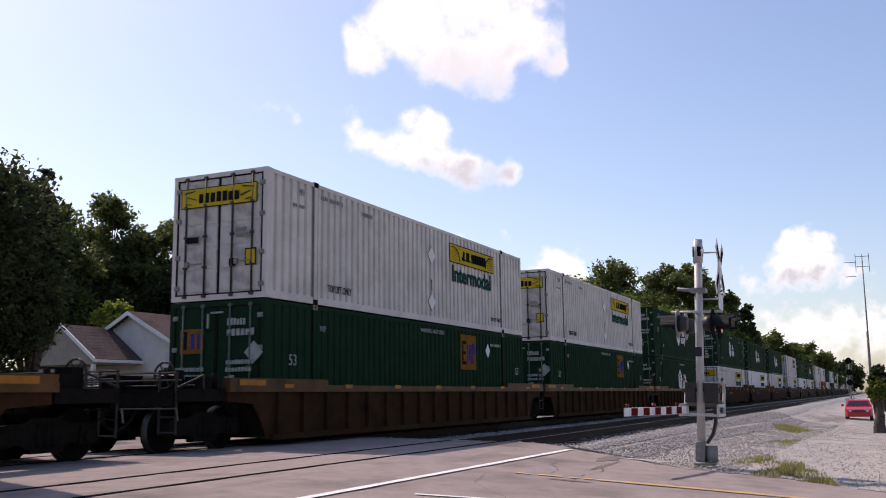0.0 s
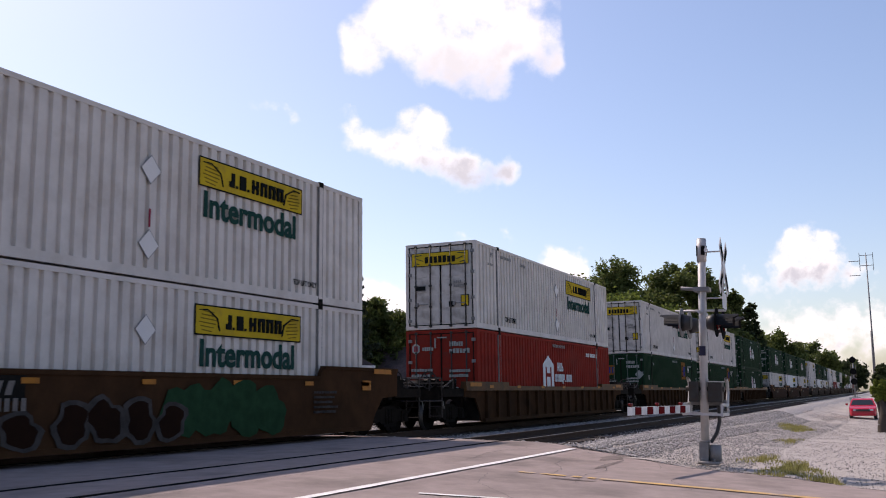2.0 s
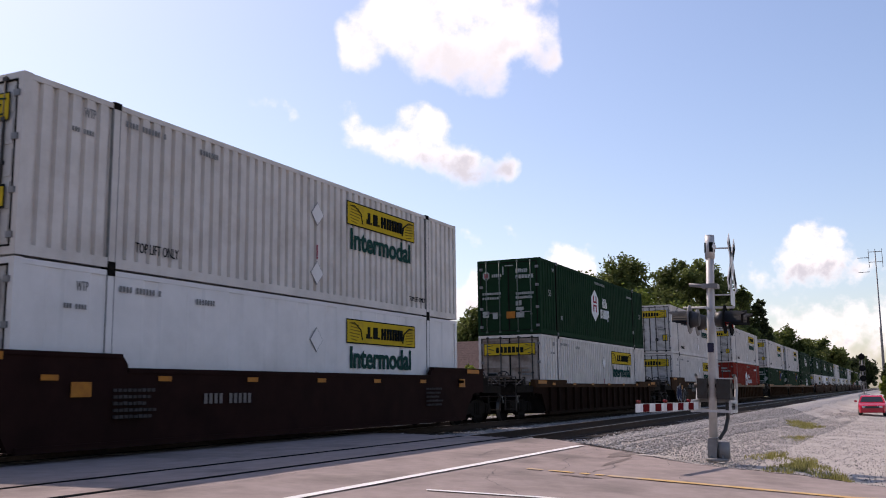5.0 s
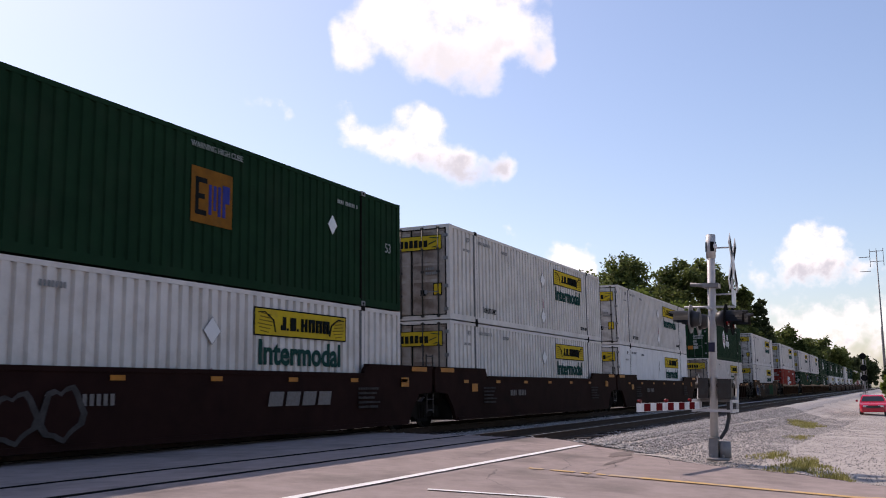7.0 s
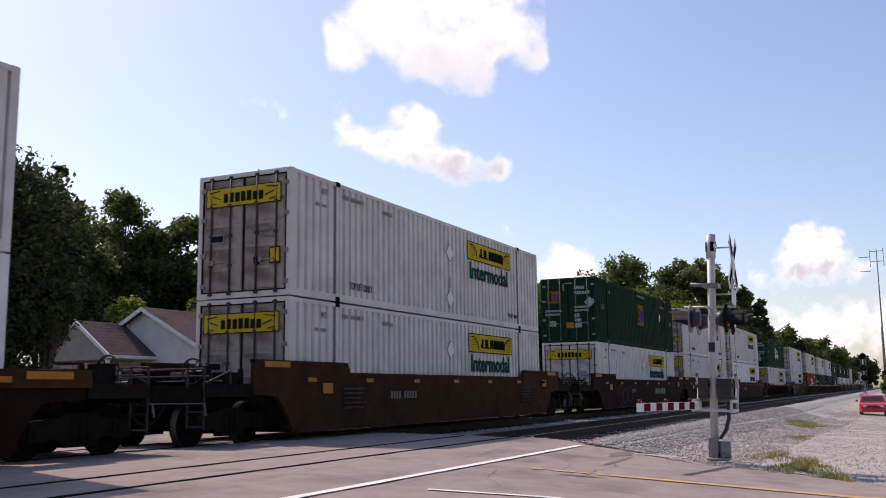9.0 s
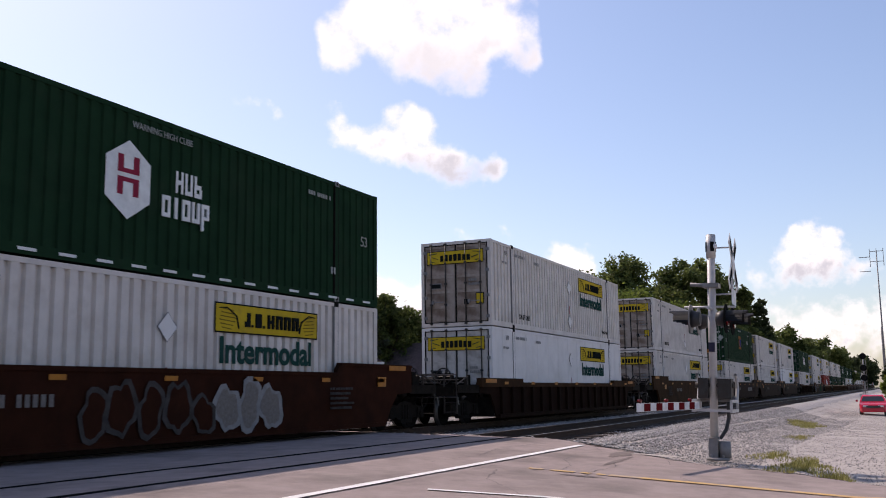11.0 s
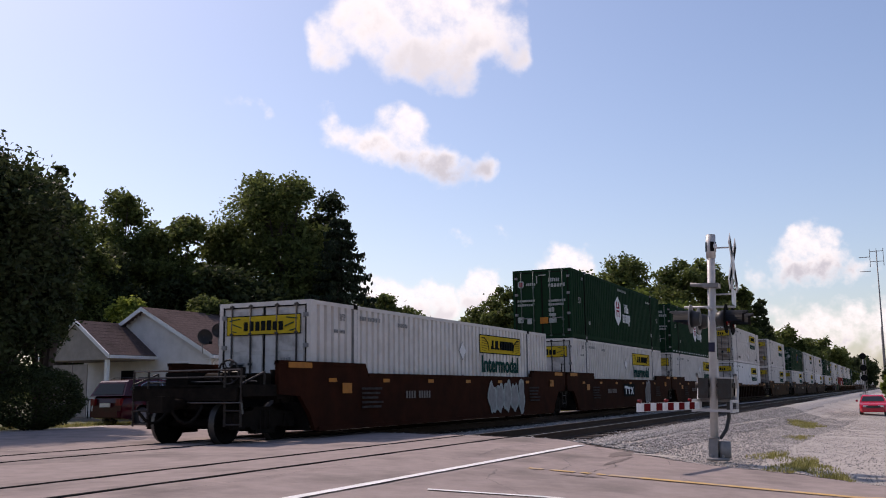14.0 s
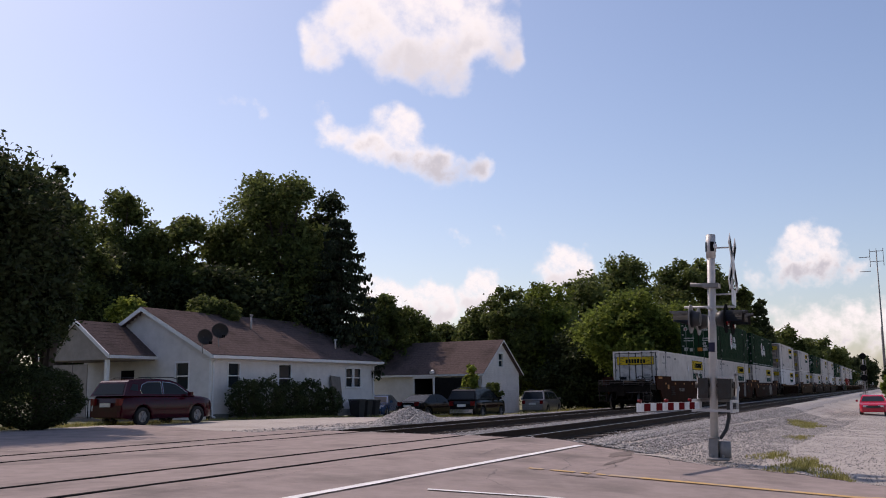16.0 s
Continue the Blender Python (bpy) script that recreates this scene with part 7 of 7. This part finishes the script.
    bm = bmesh.new()
    cube(bm, -.15, -.345, 1.455, .15, -.08, 1.475)
    part("lid", bm, M["galv"], m)
    for y in (-.38, .3):
        bm = bmesh.new()
        limb(bm, [Vector((-.1, y, 1.01)), Vector((.15, y, 1.05)), Vector((.25, y, 1.28)), Vector((.18, y, 1.47)), Vector((.02, y, 1.52))], .03, .03, 8)
        part("counterweight_arm", bm, M["galv"], t)
    bm = bmesh.new()
    cube(bm, .14, -.36, 1.03, .24, .28, 1.14)
    part("counterweight", bm, M["galv_dull"], t, bevel=.03)
    bm = bmesh.new()
    tube(bm, (0, -.36, 1.33), (0, .32, 1.33), .05, n=12)
    cube(bm, -.14, .08, 1.1, .14, .25, 1.46)
    part("gear_box", bm, M["rod_dark"], t, bevel=.05)
    bm = bmesh.new()
    for y in (-.38, .28):
        cube(bm, -.5, y - .02, 0.86, .25, y + .02, 0.91)
        cube(bm, -.5, y - .02, 1.03, .25, y + .02, 1.08)
        cube(bm, .21, y - .02, 0.91, .25, y + .02, 1.03)
        cube(bm, -.5, y - .02, 0.91, -.46, y + .02, 1.03)
    cube(bm, -.5, -.36, 0.87, -.46, .26, 0.91)
    cube(bm, .21, -.36, 0.87, .25, .26, 0.91)
    part("gate_frame", bm, M["galv"], t)
    # conduit to the ground
    bm = bmesh.new()
    limb(bm, [Vector((.1, -.24, 1.03)), Vector((.14, -.24, .75)), Vector((.08, -.2, .55)), Vector((.02, -.1, .38))], .035, .035, 8)
    part("conduit", bm, M["plastic_dark"], t)
    bm = bmesh.new()
    cube(bm, -.105, -.055, 1.93, -.09, .055, 2.1)
    part("notice", bm, M["graf_blue"], t, "small blue notice plate")
    # striped arm to the west
    arm = part("gate_arm", arm_mesh(-.5, -3.25), None, t, "red and white striped gate arm")
    arm.matrix_basis = pose(0, 0, 0, 0, 0, -9)
    n = 11
    for k in range(n):
        if k % 2 == 1:
            x0, x1 = lerp(-.5, -3.25, k / n), lerp(-.5, -3.25, (k + 1) / n)
            bm = bmesh.new()
            v = [bm.verts.new(q) for q in ((x0, .085, .915), (x1, .085, .915), (x1, .085, 1.035), (x0, .085, 1.035), (x0, .115, .915), (x1, .115, .915), (x1, .115, 1.035), (x0, .115, 1.035))]
            for q in ((3, 2, 1, 0), (4, 5, 6, 7), (0, 1, 5, 4), (1, 2, 6, 5), (2, 3, 7, 6), (3, 0, 4, 7)):
                bm.faces.new([v[i] for i in q])
            part("red_stripe", bm, M["sign_red"], arm)
    for x in (-.95, -2.05, -3.15):
        bm = bmesh.new()
        tube(bm, (x, .1, 1.035), (x, .1, 1.06), .014, n=6)
        tube(bm, (x, .07, 1.075), (x, .13, 1.075), .024, n=10)
        part("arm_light", bm, M["lamp_red"], arm)


def arm_mesh(x0, x1):
    bm = bmesh.new()
    cube(bm, x1, .09, .91, x0, .11, 1.04)
    return mesh_of("gate_arm", bm, M["linewhite"])


crossing_signal()


def block_signal(x, y):
    z0 = ground_z(x, y) - .05
    t = thing("railway_signal", "three dark round railway signal heads on a mast", "railway signal", m=pose(x, y, z0))
    bm = bmesh.new()
    tube(bm, (0, 0, 0), (0, 0, 5.1), .07, n=10)
    part("mast", bm, M["galv_dull"], t)
    for z in (4.75, 3.68, 2.75):
        bm = bmesh.new()
        tube(bm, (-.18, 0, z), (-.2, 0, z), .29, n=20)
        tube(bm, (-.2, 0, z), (-.6, 0, z), .14, n=12)
        part("signal_head", bm, M["dark"], t)
    bm = bmesh.new()
    for s in (-.2, .2):
        tube(bm, (.3, s, 0), (.3, s, 4.4), .02, n=5)
    for k in range(12):
        tube(bm, (.3, -.2, .4 + k * .33), (.3, .2, .4 + k * .33), .014, n=4)
    part("ladder", bm, M["galv_dull"], t)
    bm = bmesh.new()
    cube(bm, -.4, -.5, 0, .4, .5, 1.3)
    part("relay_case", bm, M["galv"], t, bevel=.03)


block_signal(*seen(1531, 97))


def antenna_mast(x, y, high, arms, label):
    t = thing("antenna_mast", label, "mast", m=pose(x, y, ground_z(x, y) - .05))
    bm = bmesh.new()
    tube(bm, (0, 0, 0), (0, 0, high), .15, .07, 8)
    part("pole", bm, M["galv_dull"], t)
    if arms:
        bm = bmesh.new()
        for z in (high - .1, high - 1.6):
            tube(bm, (0, -.9, z), (0, .9, z), .05, n=6)
        for yy in (-.9, 0, .9):
            tube(bm, (0, yy, high - 2.4), (0, yy, high + .3), .045, n=6)
        tube(bm, (0, .9, high - .9), (0, 2.4, high - .9), .05, n=6)
        tube(bm, (0, .9, high - 3), (0, 2.4, high - 3), .05, n=6)
        part("antenna_array", bm, M["galv_dull"], t)


antenna_mast(*seen(1570, 150), 21.6, True, "tall thin grey antenna mast beside the railway")
antenna_mast(*seen(1568, 152), 10.6, False, "short grey pole beside the antenna mast")


# ---- stones, pile, grass, cracks ----
def stone_mesh(name, centres, sizes, material, rng):
    n = len(centres)
    base = np.array([(1, 0, 0), (-.3, .95, 0), (-.4, -.9, .1), (.1, .1, .85), (.5, .6, .5), (.1, -.05, -.75)], float)
    tri = np.array([(0, 4, 3), (4, 1, 3), (1, 2, 3), (2, 0, 3), (4, 0, 5), (1, 4, 5), (2, 1, 5), (0, 2, 5)])
    v = np.repeat(base[None], n, 0) * rng.uniform(.6, 1.3, (n, 6, 3))
    an = rng.random(n) * math.tau
    c, s = np.cos(an)[:, None], np.sin(an)[:, None]
    v = np.stack([v[..., 0] * c - v[..., 1] * s, v[..., 0] * s + v[..., 1] * c, v[..., 2] * .75], -1) * sizes[:, None, None] + centres[:, None]
    f = (tri[None] + np.arange(n)[:, None, None] * 6).reshape(-1)
    me = bpy.data.meshes.new(name)
    me.vertices.add(6 * n)
    me.vertices.foreach_set("co", v.astype(np.float32).ravel())
    me.loops.add(len(f))
    me.loops.foreach_set("vertex_index", f.astype(np.int32))
    me.polygons.add(len(f) // 3)
    me.polygons.foreach_set("loop_start", np.arange(0, len(f), 3, dtype=np.int32))
    me.update(calc_edges=True)
    me.materials.append(material)
    return me


def stone_mat():
    m = mat("loose_stone", (.40, .375, .365), (.27, .255, .25), rough=.92, scale=10)
    n, l = m.node_tree.nodes, m.node_tree.links
    b = n["Principled BSDF"]
    col = b.inputs["Base Color"].links[0].from_socket
    geo, hs, v = n.new("ShaderNodeNewGeometry"), n.new("ShaderNodeHueSaturation"), n.new("ShaderNodeMapRange")
    v.inputs[3].default_value, v.inputs[4].default_value = .55, 1.35
    l.new(geo.outputs["Random Per Island"], v.inputs[0])
    l.new(v.outputs[0], hs.inputs["Value"])
    l.new(col, hs.inputs["Color"])
    l.new(hs.outputs["Color"], b.inputs["Base Color"])
    return m


M["loose"] = stone_mat()
rng = np.random.default_rng(5)


def scatter(name, n, x0, x1, y0, y1, lo, hi, label, lift, far_bias=1.5):
    x = x0 + (x1 - x0) * rng.random(n) ** far_bias
    y = rng.uniform(y0, y1, n)
    ok = np.array([a > road_right(b) + .1 for a, b in zip(x, y)])
    x, y = x[ok], y[ok]
    z = np.array([ground_z(a, b) + lift for a, b in zip(x, y)])
    tagged(new(name, stone_mesh(name, np.stack([x, y, z], 1), rng.uniform(lo, hi, len(x)), M["loose"], rng)), label, "stones", "", "stuff")


scatter("ballast_stones", 52000, 17, 62, 4.2, 16.0, .02, .044, "angular grey ballast stones", .03)
scatter("gravel_stones", 34000, 14, 90, -4, 4.6, .008, .022, "scattered pale gravel stones", .0, 1.3)
scatter("spilled_ballast", 15000, 15, 80, 2.3, 5.4, .010, .028, "grey ballast stones spilled onto the lot", .005, 1.6)
scatter("verge_stones", 5000, 15, 46, 15.6, 19.5, .014, .04, "small brownish stones along the far verge", .005, 1.2)

pile_x, pile_y = 30.9, 16.1
n = 5200
a, r = rng.random(n) * math.tau, np.sqrt(rng.random(n))
hgt = .58 * (1 - r) ** .9
tagged(new("stone_pile", stone_mesh("stone_pile", np.stack([pile_x + np.cos(a) * r * 1.9, pile_y + np.sin(a) * r * 1.15, ground_z(pile_x, pile_y) + hgt * rng.uniform(.85, 1.03, n)], 1), rng.uniform(.035, .07, n), M["loose"], rng)),
       "heap of grey crushed stone beside the track", "stone heap", "", "stuff")


def grass_patch(cx, cy, rx, ry, blades, high, seed, label="dry yellow-green grass tufts on the gravel"):
    rg = np.random.default_rng(seed)
    a, r = rg.random(blades) * math.tau, np.sqrt(rg.random(blades))
    clump = 1 + .5 * np.sin(a * 3 + seed)
    x, y = cx + np.cos(a) * r * rx * clump, cy + np.sin(a) * r * ry * clump
    z = np.array([ground_z(p, q) for p, q in zip(x, y)]) - .02
    h = high * rg.uniform(.4, 1.2, blades) * (1.15 - r * .6)
    lean = rg.normal(size=(blades, 2)) * .35 * h[:, None]
    w = rg.normal(size=(blades, 2))
    w = w / np.linalg.norm(w, axis=1)[:, None] * .012
    v = np.stack([np.stack([x - w[:, 0], y - w[:, 1], z], 1), np.stack([x + w[:, 0], y + w[:, 1], z], 1), np.stack([x + lean[:, 0], y + lean[:, 1], z + h], 1)], 1).reshape(-1, 3)
    me = bpy.data.meshes.new("grass")
    me.from_pydata(v.tolist(), [], np.arange(3 * blades).reshape(-1, 3).tolist())
    me.materials.append(M["grass_leaf"])
    tagged(new("grass", me), label, "grass", "", "stuff")


M["grass_leaf"] = leaf_mat("grass_leaf", (.33, .29, .105), (.22, .215, .07), .4)
grass_patch(18.1, 1.6, 1.7, .45, 1500, .11, 1)
grass_patch(20.0, 2.3, 1.2, .35, 600, .11, 8)
grass_patch(16.3, .95, .5, .22, 420, .12, 2)
grass_patch(29, 2.6, 1.8, .3, 500, .1, 3)
grass_patch(47, 4.2, 3.0, .5, 1500, .2, 11)
grass_patch(42, 3.4, 2.2, .5, 900, .2, 4)
grass_patch(27, 26.6, 4.5, .9, 3000, .16, 5, "green lawn strip by the house")
grass_patch(40, 26.9, 5.5, .7, 3600, .16, 6, "green grass along the house wall")
grass_patch(52, 22.8, 6.5, 3.2, 5000, .3, 7, "green grass round the parked cars")
grass_patch(66, 20.5, 9, 2.4, 6000, .45, 9, "tall grass beside the railway")
grass_patch(20, 27.5, 5, 2, 4000, .14, 10, "green lawn by the house")


def crack(pts, width, seed):
    rg = random.Random(seed)
    bm = bmesh.new()
    row = []
    for (x0, y0), (x1, y1) in zip(pts, pts[1:]):
        k = max(3, int(math.hypot(x1 - x0, y1 - y0) / .12))
        d = Vector((x1 - x0, y1 - y0)).normalized()
        for i in range(k):
            t = i / k
            x, y = lerp(x0, x1, t) + rg.uniform(-.02, .02), lerp(y0, y1, t) + rg.uniform(-.02, .02)
            w = .5 * width * rg.uniform(.3, 1.1) / 2
            row.append([bm.verts.new((x + s * d.y * w, y - s * d.x * w, land(x, y) + .015)) for s in (-1, 1)])
    for a, b in zip(row, row[1:]):
        bm.faces.new((a[0], a[1], b[1], b[0]))
    solid("road_crack", bm, M["asphalt_dark"], "dark irregular crack in the asphalt", "road crack", "structure")


def tar_patch(cx, cy, rx, ry, seed, material, label):
    """A ragged film of tar or grit lying on the asphalt."""
    bm = bmesh.new()
    n = 46
    ring = []
    for k in range(n):
        a = k * math.tau / n
        r = 1 + .45 * noise.noise(Vector((math.cos(a) * 1.6 + seed * 5.1, math.sin(a) * 1.6, seed))) + .3 * noise.noise(Vector((math.cos(a) * 6 + seed, math.sin(a) * 6, seed * 2.0)))
        x, y = cx + rx * r * math.cos(a), cy + ry * r * math.sin(a)
        ring.append(bm.verts.new((x, y, land(x, y) + .0135)))
    mid = bm.verts.new((cx, cy, land(cx, cy) + .0135))
    for k in range(n):
        bm.faces.new((ring[k], ring[(k + 1) % n], mid))
    solid("road_patch", bm, material, label, "road patch", "structure")


def crumbled_edge():
    """The broken dark rim of the asphalt beside the gravel, pole shadow painted in."""
    rg = random.Random(9)
    bm = bmesh.new()
    row = []
    for k in range(120):
        y = lerp(5.6, -2.5, k / 119)
        x = road_right(y)
        a, b = rg.uniform(.02, .12) + .06 * math.sin(k * .7), rg.uniform(.05, .16)
        row.append((bm.verts.new((x - a, y, land(x, y) + .014)), bm.verts.new((x + b, y + rg.uniform(-.02, .02), land(x, y) - .02))))
    for p, q in zip(row, row[1:]):
        bm.faces.new((p[0], p[1], q[1], q[0]))
    solid("road_edge", bm, M["asphalt_dark"], "crumbled dark edge of the asphalt, with pole shadow painted in", "road edge", "structure")


crumbled_edge()
tar_patch(16.9, 4.55, .75, .16, 1.3, M["asphalt_worn"], "dark ragged patch in the asphalt")
tar_patch(15.6, 4.25, .9, .06, 2.7, M["asphalt_worn"], "narrow dark tar smear on the asphalt")
tar_patch(17.3, 4.0, .16, .55, 5.2, M["gravel"], "spread of pale grit on the asphalt")
tar_patch(12.9, 4.05, .08, .3, 7.7, M["asphalt_worn"], "tar smear over the worn yellow line")
crack([(13.0, 6.4), (14.6, 6.3), (16.2, 6.6), (18.4, 6.4)], .03, 7)
crack([(6.0, 7.2), (9.0, 7.0), (12.0, 7.1)], .03, 8)
crack([(9.2, 3.1), (10.6, 4.1), (11.6, 4.9), (12.9, 5.3)], .02, 1)
crack([(13.3, 4.5), (14.2, 4.6), (15.1, 5.0), (16.0, 5.1)], .03, 2)
crack([(12.6, 3.9), (13.5, 4.1), (14.6, 4.0), (15.4, 4.3)], .03, 3)
crack([(14.8, 3.9), (15.6, 3.4), (16.4, 3.6)], .02, 4)
crack([(16.2, 5.2), (17.2, 5.0), (18.0, 5.3)], .03, 5)
crack([(12.9, 2.4), (13.9, 2.9), (14.9, 2.8)], .02, 6)


def motions():
    # steady speed, with a slight check near 11.8 s
    way = [(t, SPEED * (t - T0) + .55 * (t <= 11.55)) for t in (0, 4, 8, 11, 11.5, 12, 12.5, 14, 16)]
    for ob, u, y, z in MOVING:
        walk(ob, [(t, pose(u + s, y, z)) for t, s in way])
    for ob, c, face, drift in CLOUDS:
        walk(ob, [(t, Matrix.Translation(c + drift * (t - 8)) @ face) for t in (0, 8, 16)])
    # the wheels roll: every leading and every trailing wheelset shares one turn
    for group in (WHEELSETS[0::2], WHEELSETS[1::2]):
        first = group[0]
        place = Matrix.Translation(first.matrix_basis.translation)
        walk(first, [(k / FPS, place @ Matrix.Rotation(SPEED / .42 * k / FPS, 4, "Y")) for k in range(16 * FPS + 1)])
        spin = first.animation_data
        for other in group[1:]:
            other.rotation_mode = "QUATERNION"
            other.animation_data_create()
            other.animation_data.action = spin.action
            other.animation_data.action_slot = spin.action_slot


motions()
